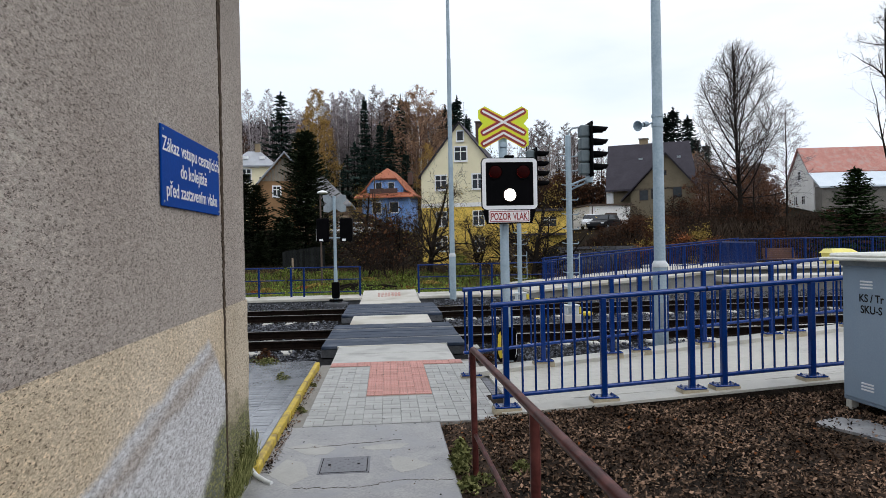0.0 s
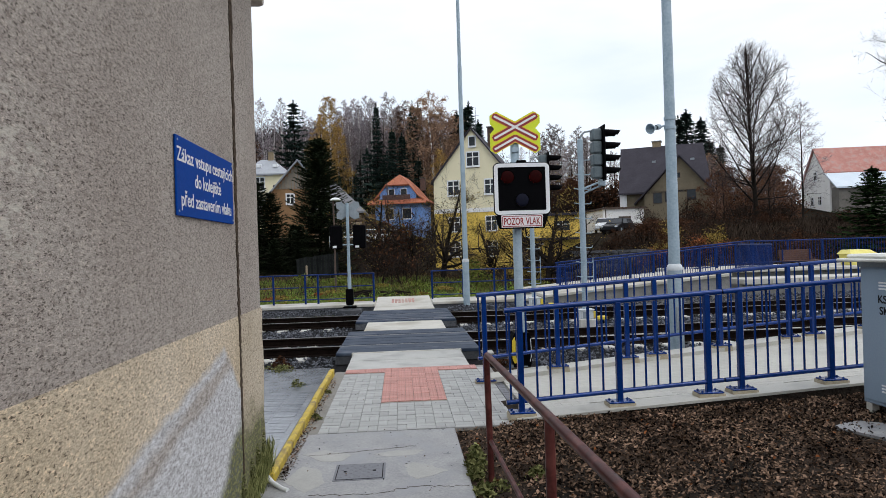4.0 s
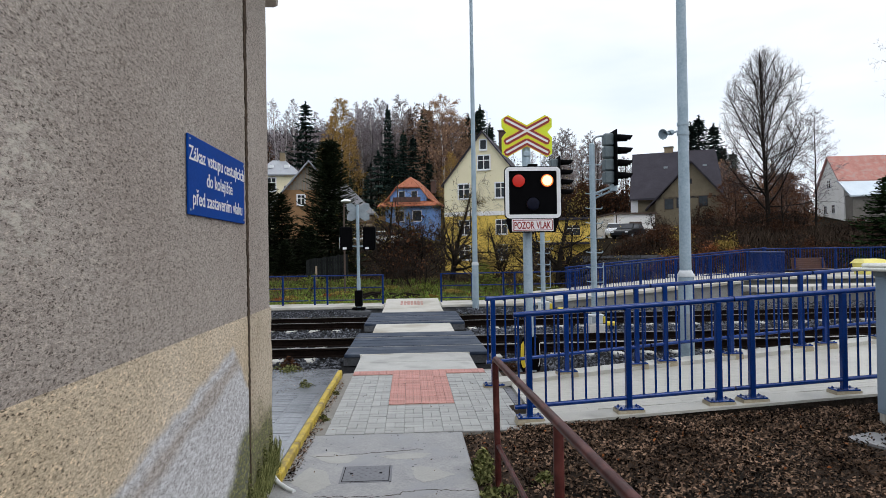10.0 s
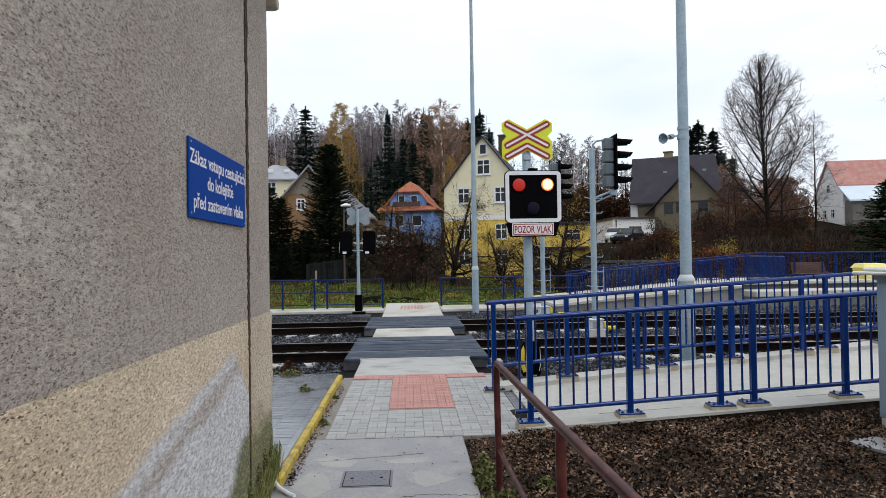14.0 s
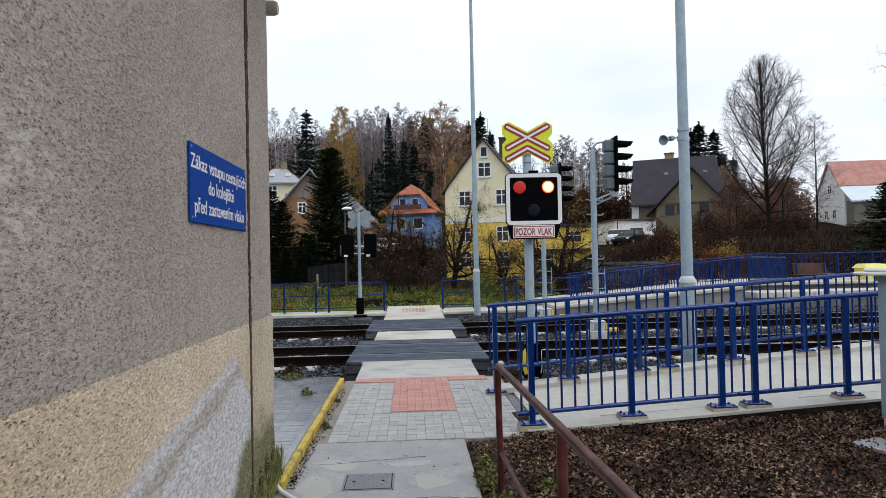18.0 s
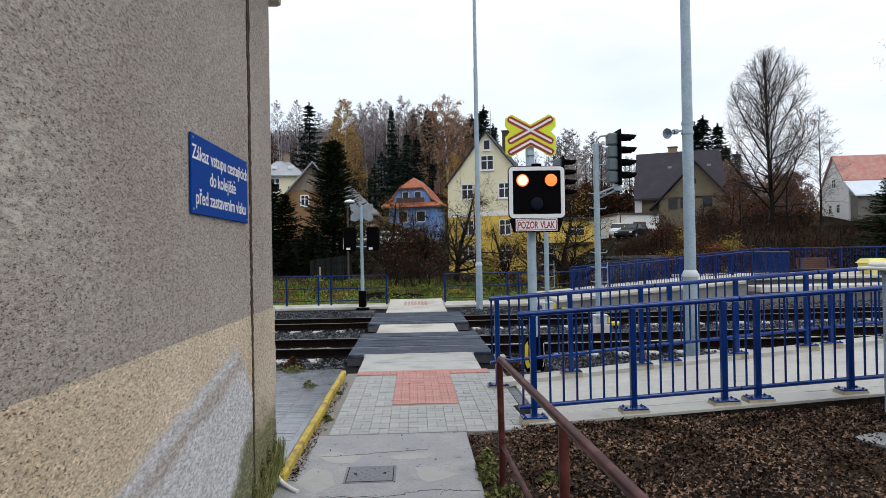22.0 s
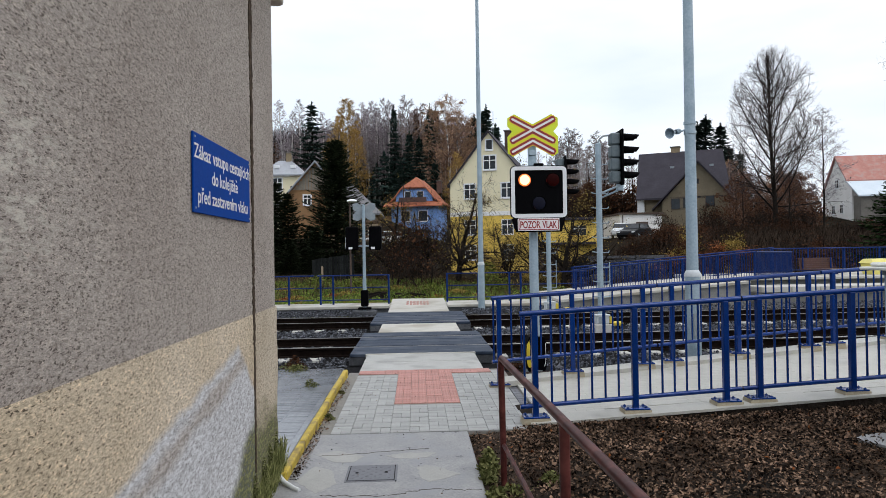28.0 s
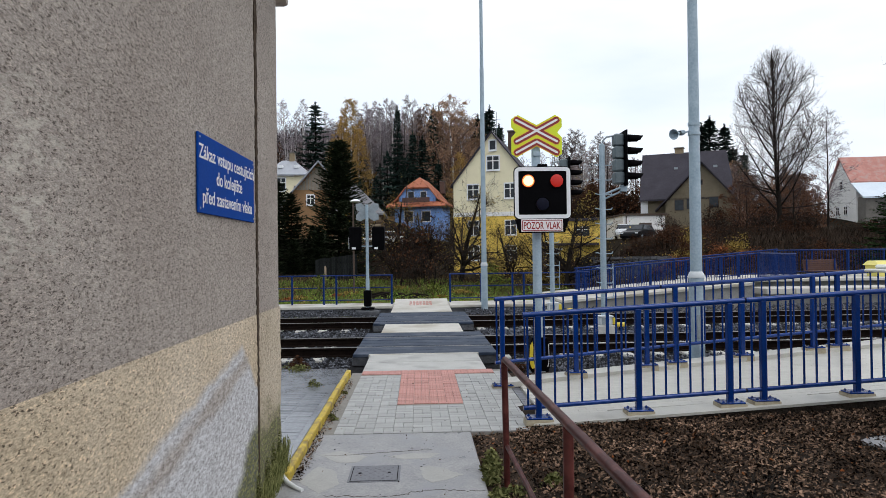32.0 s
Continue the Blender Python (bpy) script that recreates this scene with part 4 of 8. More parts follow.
def track_beds():
    for y0, y1 in RAILS:
        # near-black colour paints the rails' shadows into the brown bed
        setting("track_bed", Build().box(-70, y0 + 0.08, -0.4, 95, y1 - 0.08, -0.212), M["shaded_rust_bed"], "rusty brown bed between the rails, darkened to paint the rails' shadows", "track bed")


track_beds()


def stones():
    rng = np.random.default_rng(5)
    n = 34000
    x = rng.uniform(-7, 19, n)
    x[:6000] = rng.uniform(-5, 9, 6000)
    y = rng.uniform(2.45, 13.88, n)
    y[:9000] = np.where(rng.random(9000) < 0.4, rng.uniform(2.5, 4.4, 9000), rng.uniform(7.0, 9.2, 9000))
    y[-6000:] = rng.uniform(11.9, 13.9, 6000)
    keep = ~((x > -1.0) & (x < 1.74) & (y > 2.3)) & ~((y < 2.9) & (x > 1.2) & (x < 1.9))
    for a in (*RAILS[0], *RAILS[1]):
        keep &= abs(y - a) > 0.09
    keep &= ~((y < 2.15 + 0.19 * (x - 1.4)) & (x > 1.2))
    x, y = x[keep], y[keep]
    n = len(x)
    between = ((y > RAILS[0][0]) & (y < RAILS[0][1])) | ((y > RAILS[1][0]) & (y < RAILS[1][1]))
    r = rng.uniform(0.018, 0.042, n)
    mid = between & (np.minimum(abs(y - (RAILS[0][0] + RAILS[0][1]) / 2), abs(y - (RAILS[1][0] + RAILS[1][1]) / 2)) < 0.48)
    z = np.where(mid, -0.185, np.where(between, -0.235, -0.195)) + rng.uniform(-0.02, 0.03, n) - 0.04 * (y < 3.2) + 0.155 * np.clip((y - 12.3) / 1.2, 0, 1)
    base = np.array([(1, 0, 0), (-1, 0, 0), (0, 1, 0), (0, -1, 0), (0, 0, 1), (0, 0, -1)], float)
    v = base[None] * rng.uniform(0.6, 1.25, (n, 6, 1)) + rng.normal(0, 0.22, (n, 6, 3))
    ang = rng.uniform(0, 6.28, n)
    c, s = np.cos(ang)[:, None], np.sin(ang)[:, None]
    v = np.stack([v[..., 0] * c - v[..., 1] * s, v[..., 0] * s + v[..., 1] * c, v[..., 2] * 0.8], -1)
    v = v * r[:, None, None] + np.stack([x, y, z], -1)[:, None]
    tri = np.array([(0, 2, 4), (2, 1, 4), (1, 3, 4), (3, 0, 4), (2, 0, 5), (1, 2, 5), (3, 1, 5), (0, 3, 5)])
    f = (np.arange(n)[:, None, None] * 6 + tri[None]).reshape(-1, 3)
    me = bpy.data.meshes.new("ballast")
    me.from_pydata(v.reshape(-1, 3).tolist(), [], f.tolist())
    me.materials.append(M["ballast"])
    tagged(new("ballast", me), "grey crushed-stone ballast round the tracks", "ballast", kind="stuff")


stones()


# ---- ramp and its railings ----
def ramp_z(x):
    return 0.02 + 0.046 * (x - 1.4)


def ramp_front(x):
    return -1.24 + 0.045 * (x - 1.4)


def ramp_back(x):
    return 0.98 + 0.188 * (x - 1.4)


def ramp():
    r = thing("access_ramp", pose(0, 0, 0), "pale concrete access ramp with a raised edge beside the leaf-covered bank", "ramp", kind="structure")
    xs = [1.62 + 0.6 * i for i in range(20)]
    b = Build()
    vs = [(x, y, z) for x in xs for y, z in ((ramp_front(x) + 0.1, -0.3), (ramp_front(x) + 0.1, ramp_z(x) - 0.005), (ramp_back(x) + 0.12, ramp_z(x) - 0.005), (ramp_back(x) + 0.12, -0.3))]
    fs = []
    for i in range(len(xs) - 1):
        for k in range(3):
            fs.append((4 * i + k, 4 * i + 4 + k, 4 * i + 5 + k, 4 * i + 1 + k))
    fs += [(0, 1, 2, 3), (4 * len(xs) - 4, 4 * len(xs) - 3, 4 * len(xs) - 2, 4 * len(xs) - 1)]
    part("deck", b.add(vs, fs), M["deck"], r)
    w = Build()
    vs = [(x, y, z) for x in xs for y, z in ((ramp_front(x) + 0.015, -0.3), (ramp_front(x) + 0.015, ramp_z(x) - 0.03), (ramp_front(x) + 0.25, ramp_z(x) - 0.03), (ramp_front(x) + 0.25, -0.3))]
    # near-black tone puts the side's shade into the damp concrete's colour
    part("side_wall", w.add(vs, fs), M["crack"], r, "damp side of the ramp, coloured dark to paint its shade")
    for name, f0, f1, h in (("edge_beam", lambda x: ramp_front(x) - 0.02, lambda x: ramp_front(x) + 0.30, 0.012), ("edge_beam", lambda x: ramp_back(x) - 0.20, lambda x: ramp_back(x) + 0.16, 0.052)):
        e = Build()
        vs = [(x, y, z) for x in [1.45] + xs for y, z in ((f0(x), ramp_z(x) - 0.016), (f0(x), ramp_z(x) + h), (f1(x), ramp_z(x) + h), (f1(x), ramp_z(x) - 0.016))]
        n = len(xs) + 1
        fs = [(4 * i + k, 4 * i + 4 + k, 4 * i + 5 + k, 4 * i + 1 + k) for i in range(n - 1) for k in range(3)] + [(0, 1, 2, 3), (4 * n - 4, 4 * n - 3, 4 * n - 2, 4 * n - 1)]
        part(name, e.add(vs, fs), M["deck"], r)
    pv, rng = Build(), random.Random(4)
    me = Build().box(-0.0995, -0.0495, -0.04, 0.0995, 0.0495, 0.001, 0.001).mesh("paver", M["deck"])
    for i in range(0, 44):
        for j in range(0, 24):
            x, y = 1.63 + 0.2 * i, -1.0 + 0.1 * j
            x += 0.1 * (j % 2)
            if ramp_front(x) + 0.30 < y and y + 0.1 < ramp_back(x) - 0.12:
                z = ramp_z(x + 0.1) + rng.uniform(-0.0006, 0.0006)
                if i < 17:
                    o = part("paver", me, None, r)
                    o.matrix_local = Matrix.Translation((x + 0.1, y + 0.05, z)) @ pose(0, 0, 0, 0, -2.634, 0)
                    continue
                pv.box(x + 0.001, y + 0.001, z - 0.04, x + 0.199, y + 0.099, z + 0.001)
                pv.v[-8:] = [(a, b, c + 0.046 * (a - x - 0.1)) for a, b, c in pv.v[-8:]]
    tagged(part("ramp_paving", pv, M["deck"], r, "pale grey paving of the ramp"), kind="stuff")
    d = Build()
    for k in range(21):
        d.box(1.505, -1.21 + 0.1 * k, -0.02, 1.60, -1.122 + 0.1 * k, 0.003)
    part("drain_grate", d, M["iron"], r, "narrow dark drainage grate across the ramp foot")


ramp()


def railing(name, posts, x0, x1, line, base, label, group, tall=1.10, gap=0.0, low=0.13, r_top=0.031, plates=True, mids=(), bars=True, mat="blue", pad=0.100, sunk=0.0):
    """A railing along x: line(x) gives y, base(x) the foot's height; sunk: how much lower the first post stands; gap: even spacing of the bars, 0 for six to a bay."""
    mt = M[mat]
    o = Vector((posts[0], line(posts[0]), base(posts[0])))
    t = thing(name, Matrix.Translation(o), label, "railing", group)

    def pt(x, h):
        return Vector((x, line(x), base(x) + h)) - o

    part("top_rail", Build().cyl(pt(x0, tall), pt(x1, tall), r_top, n=12), mt, t, "", True)
    part("bottom_rail", Build().cyl(pt(x0, low), pt(x1, low), r_top * 0.8, n=10), mt, t, "", True)
    for h in mids:
        part("middle_rail", Build().cyl(pt(x0, h), pt(x1, h), r_top * 0.8, n=10), mt, t, "", True)
    for x in posts:
        down = sunk if x == posts[0] else 0.0
        p = pt(x, -down)
        ps = part("post", Build().box(-0.032, -0.032, 0.0, 0.032, 0.032, tall + down - 0.012, 0.008), mt, t)
        ps.location = p
        if plates:
            part("base_plate", Build().box(-0.135, -0.085, 0.012, 0.135, 0.085, 0.030, 0.004), mt, ps)
            part("grout_pad", Build().add([(-0.152, -pad, -0.10), (0.152, -pad, -0.10), (0.152, pad, -0.10), (-0.152, pad, -0.10), (-0.143, 0.007 - pad, 0.011), (0.143, 0.007 - pad, 0.011), (0.143, pad - 0.007, 0.011), (-0.143, pad - 0.007, 0.011)], [(3, 2, 1, 0), (4, 5, 6, 7), (0, 1, 5, 4), (1, 2, 6, 5), (2, 3, 7, 6), (3, 0, 4, 7)]), M["grout"], ps)
            for sx in (-1, 1):
                for sy in (-1, 1):
                    part("bolt", Build().lathe((sx * 0.10, sy * 0.055, 0.028), (0, 0, 1), [(0, 0.015), (0.010, 0.015), (0.012, 0.008), (0.019, 0.008), (0.020, 0)], 6), mt, ps)
    at = []
    if bars and gap:
        n = max(1, round((x1 - x0) / gap))
        at = [x for x in (x0 + (i + 0.35) * (x1 - x0) / n for i in range(n)) if all(abs(x - q) > 0.045 for q in posts)]
    elif bars:
        at = [posts[0] - 0.58 * (posts[0] - x0 + 0.03), posts[-1] + 0.58 * (x1 - posts[-1] + 0.03)]
        for p, q in zip(posts, posts[1:]):
            n = max(1, round((q - p) / 0.175))
            at += [p + (q - p) * (0.165 + 0.67 * k / max(1, n - 1)) for k in range(n)]
    for x in at:
        part("baluster", Build().cyl(pt(x, low), pt(x, tall), 0.0125, n=8, caps=False), mt, t, "", True)
    if bars and not gap:
        for h, r in ((tall, r_top), (low, r_top * 0.8)):
            part("joint_sleeve", Build().cyl(pt(x1 - 0.001, h), pt(x1 + 0.016, h), r * 0.86, n=10), M["black"], t, "dark sleeve at the rail's joint", True)
    return t


FRONT = lambda x: -1.10 + 0.048 * (x - 1.5)
BACK = lambda x: 0.86 + 0.187 * (x - 1.39)
RZ = lambda x: ramp_z(x) + 0.03
lab = "glossy blue tubular steel railing bolted along the ramp"
railing("ramp_railing", (1.52, 2.60, 3.61), 1.36, 3.782, FRONT, RZ, lab + " edge", "ramp railings")
railing("ramp_railing", (3.99, 5.06, 6.1, 7.2), 3.80, 7.4, FRONT, RZ, lab + " edge", "ramp railings")
RZ = lambda x: ramp_z(x) + 0.07
railing("ramp_railing", (1.39, 2.43, 3.49), 1.29, 3.69, BACK, RZ, lab + " beside the track", "ramp railings", low=0.25, pad=0.077, sunk=0.075)
railing("ramp_railing", (3.94, 5.01, 6.21), 3.72, 6.40, BACK, RZ, lab + " beside the track", "ramp railings", low=0.25, pad=0.077)
railing("ramp_railing", (6.64, 7.7, 8.8, 9.9), 6.43, 10.1, BACK, RZ, lab + " beside the track", "ramp railings", low=0.25, pad=0.077)


def brown_handrail():
    h = thing("handrail", pose(0.96, -2.80, -0.02), "weathered brown-painted steel pipe handrail beside the path", "handrail")
    part("top_rail", Build().pipe([(-0.012, 0.0, 0.90), (-0.012, 0.0, 0.945), (-0.012, -0.010, 0.972), (-0.011, -0.035, 0.986), (0.035, -2.3, 1.0), (0.08, -4.6, 1.02)], 0.025, 12), M["brown_rail"], h, "", True)
    part("lower_rail", Build().pipe([(0, 0, 0.30), (0.02, -2.3, 0.33), (0.05, -4.6, 0.35)], 0.018, 10), M["brown_rail"], h, "", True)
    part("post", Build().cyl((0, 0, -0.1), (-0.012, 0.0, 0.93), 0.026, n=12), M["brown_rail"], h, "", True)
    part("post", Build().cyl((0.03, -2.05, -0.1), (0.03, -2.05, 0.985), 0.026, n=12), M["brown_rail"], h, "", True)
    part("post", Build().cyl((0.07, -4.3, -0.1), (0.07, -4.3, 1.0), 0.026, n=12), M["brown_rail"], h, "", True)


brown_handrail()


def switch_cabinet():
    # its door faces the path (-x side); own space: x along the door, y into the cabinet
    c = thing("switch_cabinet", pose(4.86, -1.70, -0.03, 0, 0, -88), "pale grey trackside switch cabinet with a white lid", "cabinet")
    w, d = 0.95, 0.62
    part("plinth", Build().box(0.02, 0.02, 0, 0.10, 0.10, 0.2, 0.004).box(w - 0.1, 0.02, 0, w - 0.02, 0.10, 0.2, 0.004).box(0.02, d - 0.1, 0, w - 0.02, d - 0.02, 0.2, 0.004), M["slab"], c)
    part("body", Build().box(0, 0.014, 0.2, w, d, 1.60, 0.008), M["cabinet"], c)
    # grey band drawn in for the shadow under the lid's overhang
    part("lid_shadow_gap", Build().box(-0.01, 0.0, 1.545, w + 0.01, d + 0.01, 1.599, 0.004), M["zinc_dull"], c, "grey band that paints the shadow gap under the lid")
    dr = part("door", Build().box(0.03, 0, 0.24, w - 0.03, 0.016, 1.53, 0.004), M["cabinet"], c)
    for z in (1.33, 0.34):
        for k in range(3):
            part("vent_slot", Build().box(0.26, -0.004, z + 0.03 * k, 0.42, 0.004, z + 0.016 + 0.03 * k, 0.002), M["white_trim"], dr)
    part("lid", Build().box(-0.14, -0.14, 1.60, w + 0.14, d + 0.14, 1.632, 0.01).box(-0.08, -0.08, 1.632, w + 0.08, d + 0.08, 1.675, 0.02), M["cabinet_roof"], c, "weathered white overhanging lid")
    for words, z in (("KS / Tr", 1.235), ("SKU-S", 1.125)):
        flat_text("lettering", words, 0.105, pose(0.40, -0.003, z, 90), M["ink"], c, bold=0.002)


switch_cabinet()
setting("concrete_scrap", Build().slab([(4.20, -2.22), (4.34, -2.12), (4.56, -2.06), (4.76, -2.22), (4.75, -2.52), (4.72, -2.90), (4.58, -2.84), (4.44, -2.80), (4.36, -2.55)], -0.06, 0.082), M["apron"], "broken pale concrete slab among the leaves", "slab")


def waste_pipe():
    p = thing("plastic_pipe", pose(-0.80, -2.69, 0.0), "short white plastic drain pipe at the kerb's end", "pipe")
    part("tube", Build().pipe([(-0.03, 0.02, 0.05), (0.03, -0.06, 0.02), (0.12, -0.16, 0.005), (0.17, -0.20, 0.0)], 0.018, 10), M["pipe_white"], p, "", True)


waste_pipe()

# ---- crossing signal facing the path ----
GLOW = {}


def crossbuck_outline(w, h, t, tail):
    """Half-width, half-height, arm thickness; tail: drop of the extra chevron below."""
    return [(-w, h - 0.01), (-w + 0.11, h + 0.055), (0, 0.105), (w - 0.11, h + 0.055), (w, h - 0.01), (w, h - t * 0.75), (w - 0.075, h - t * 1.20), (w, h - t * 1.65), (w, -h - tail * 0.5), (w, -h - tail + 0.02),
            (w - 0.09, -h - tail - 0.04), (0, -h - tail + 0.17), (-w + 0.09, -h - tail - 0.04), (-w, -h - tail + 0.02), (-w, -h - tail * 0.5), (-w, h - t * 1.65), (-w + 0.075, h - t * 1.20), (-w, h - t * 0.75)]


def stroke(b, p, q, wide, z0, z1):
    p, q = Vector(p), Vector(q)
    d = (q - p).normalized()
    k = Vector((-d.y, d.x)) * wide / 2
    e = d * wide * 0.35
    b.slab([tuple(p - k), tuple(q - k), tuple(q - 0.6 * k + e), tuple(q + 0.6 * k + e), tuple(q + k), tuple(p + k), tuple(p + 0.6 * k - e), tuple(p - 0.6 * k - e)], z0, z1)


def crossing_signal():
    # front space: x to the right, y up, z towards the path
    s = thing("crossing_signal", pose(2.225, 2.8, -0.22), "crossing signal with yellow crossbuck, red lamps and steel post", "crossing signal")
    part("post", Build().lathe((0, 0, 0), (0, 0, 1), [(0, 0.078), (3.9, 0.070), (3.93, 0.06), (3.94, 0)], 20), M["zinc"], s, "", True)
    part("base_flange", Build().cyl((0, 0, 0), (0, 0, 0.1), 0.16, n=20), M["zinc_dull"], s, "", True)
    F = pose(0, -0.10, 4.0, 90, 0, 0)

    cb = part("crossbuck", Build().slab(crossbuck_outline(0.415, 0.215, 0.19, 0.17), -0.012, 0.0), M["sign_yellow"], s, "fluorescent yellow crossbuck board with red-edged white bars")
    cb.matrix_local = F
    L = ((-0.335, 0.19), (0.335, -0.165)), ((-0.335, -0.165), (0.335, 0.19)), ((-0.335, -0.345), (0.0, -0.165)), ((0.0, -0.165), (0.335, -0.345))
    for k, (p, q) in enumerate(L):
        red, white = Build(), Build()
        amber = Build()
        stroke(amber, p, q, 0.134, 0.0002, 0.0008 + 0.0003 * k)
        stroke(red, p, q, 0.106, 0.001, 0.0032 + 0.0006 * k)
        stroke(white, p, q, 0.035, 0.0062, 0.0072 + 0.0006 * k)
        part("amber_edging", amber, M["sign_amber"], cb, "amber outline of the bars")
        part("red_edging", red, M["sign_red"], cb, "dark red bar edging")
        part("white_bar", white, M["sign_white"], cb, "white reflective bar")
    part("bracket", Build().box(-0.06, -0.085, 3.60, 0.06, 0.08, 3.68, 0.008), M["zinc"], s)
    # lamp board
    bx, bz, hw, hh = 0.068, 2.99, 0.448, 0.41
    board = part("lamp_board", Build().slab([(-hw + 0.07, -hh), (hw - 0.07, -hh), (hw, -hh + 0.07), (hw, hh - 0.07), (hw - 0.07, hh), (-hw + 0.07, hh), (-hw, hh - 0.07), (-hw, -hh + 0.07)], -0.02, 0.0), M["black"], s, "black lamp backing board")
    board.matrix_local = pose(bx, -0.19, bz, 90, 0, 0)

    def ring(hw0, hh0, r0, inset, z0, z1):
        def outline(hw1, hh1, r):
            pts = []
            for cx, cy, a0 in ((1, 1, 0), (-1, 1, 90), (-1, -1, 180), (1, -1, 270)):
                for k in range(7):
                    a = radians(a0 + 15 * k)
                    pts.append((cx * (hw1 - r) + r * math.cos(a), cy * (hh1 - r) + r * math.sin(a)))
            return pts
        o, i = outline(hw0, hh0, r0), outline(hw0 - inset, hh0 - inset, max(0.015, r0 - inset))
        n = len(o)
        vs = [(*p, z0) for p in o] + [(*p, z1) for p in o] + [(*p, z1) for p in i] + [(*p, z0) for p in i]
        fs = [(k * n + j, k * n + (j + 1) % n, ((k + 1) % 4) * n + (j + 1) % n, ((k + 1) % 4) * n + j) for k in range(4) for j in range(n)]
        return Build().add(vs, fs)

    part("white_frame", ring(hw + 0.005, hh + 0.005, 0.075, 0.062, 0.0, 0.012), M["white_trim"], board, "white reflective frame")
    part("black_rim", ring(hw + 0.018, hh + 0.018, 0.085, 0.016, -0.03, 0.006), M["black"], board)
    part("housing", Build().box(-0.40, -0.60, -0.20, 0.40, 0.36, -0.022, 0.03), M["black"], board, "black lamp housing behind the board")
    part("cable_gland", Build().box(-0.07, hh + 0.02, -0.08, 0.09, hh + 0.06, -0.02, 0.01), M["black"], board)
    for key, lx, ly, lens, hot, ember in (("left", -0.232, 0.205, "lens_red", "glow_red", "ember_red"), ("right", 0.232, 0.205, "lens_red", "glow_red", "ember_red"), ("white", 0.0, -0.17, "lens_clear", "glow_white", "ember_white")):
        lamp = part("lamp", Build().lathe((0, 0, 0), (0, 0, 1), [(0, 0.122), (0.012, 0.122), (0.016, 0.116), (0.010, 0.108), (0.004, 0.106)], 32), M["black"], board, "", True)
        lamp.location = (lx, ly - 0.012, 0)
        dome = [(0.006 + 0.020 * math.cos(k * math.pi / 16), 0.104 * math.sin(k * math.pi / 16)) for k in range(9)]
        part("lens", Build().lathe((0, 0, 0), (0, 0, 1), dome, 32), M[lens], lamp, "", True)
        rim = [(-0.004 + 0.022 * math.cos(k * math.pi / 16), 0.1035 * math.sin(k * math.pi / 16)) for k in range(9)]
        core = [(-0.004 + 0.022 * math.cos(k * math.pi / 16), (0.086 if key != "white" else 0.099) * math.sin(k * math.pi / 16)) for k in range(9)]
        GLOW[key, "ember"] = part("lamp_ember", Build().lathe((0, 0, 0), (0, 0, 1), rim, 32), M[ember], lamp, "dimly glowing lamp disc", True)
        if key != "white":
            GLOW[key, "warm"] = part("lamp_filament_glow", Build().lathe((0, 0, 0), (0, 0, 1), [(h - 0.001, 0.97 * q) for h, q in rim], 32), M["warm_red"], lamp, "orange glowing lamp disc", True)
        GLOW[key, "core"] = part("lamp_glow", Build().lathe((0, 0, 0), (0, 0, 1), core, 32), M[hot], lamp, "brightly lit lamp disc", True)
    # plate below
    pl = part("warning_plate", Build().box(-0.338, -0.10, -0.012, 0.338, 0.10, 0.0, 0.004), M["sign_white"], s, "white plate with red lettering")
    pl.matrix_local = pose(bx - 0.02, -0.235, 2.462, 90, 0, 0)
    part("plate_border", ring(0.325, 0.087, 0.02, 0.012, 0.0, 0.0015), M["sign_red"], pl)
    word_row("lettering", "POZOR VLAK", 0.158, (0, -0.008, 0.0015), M["sign_red"], pl, stretch=0.61, bold=0.0034)
    part("plate_backing", Build().slab([(-0.44, 0.102), (-0.37, -0.12), (0.37, -0.12), (0.44, 0.102)], -0.03, -0.014), M["black"], pl)
    side = [(-0.135, 0.08), (-0.160, 0.16), (-0.168, 0.34), (-0.160, 0.54), (-0.120, 0.64), (0.120, 0.64), (0.160, 0.54), (0.168, 0.34), (0.160, 0.16), (0.135, 0.08)]
    UP = Matrix(((1, 0, 0, 0), (0, 0, -1, 0), (0, 1, 0, 0), (0, 0, 0, 1)))
    foot = part("foot_housing", Build().slab(side, -0.12, 0.13, UP), M["black"], s, "black barrel-shaped housing round the post's foot")
    for sx in (-1, 1):
        part("edge_stripe", Build().slab([(sx * x, z) for x, z in ((0.075, 0.16), (0.130, 0.14), (0.162, 0.22), (0.168, 0.36), (0.160, 0.52), (0.120, 0.58), (0.105, 0.50), (0.110, 0.36), (0.100, 0.24))] if sx < 0 else [(0.130, 0.16), (0.150, 0.24), (0.154, 0.36), (0.148, 0.54), (0.140, 0.54), (0.144, 0.36), (0.140, 0.24), (0.122, 0.17)], 0.131, 0.136, UP), M["yellow_mark" if sx < 0 else "white_trim"], foot, "yellow stripe" if sx < 0 else "white stripe")


crossing_signal()


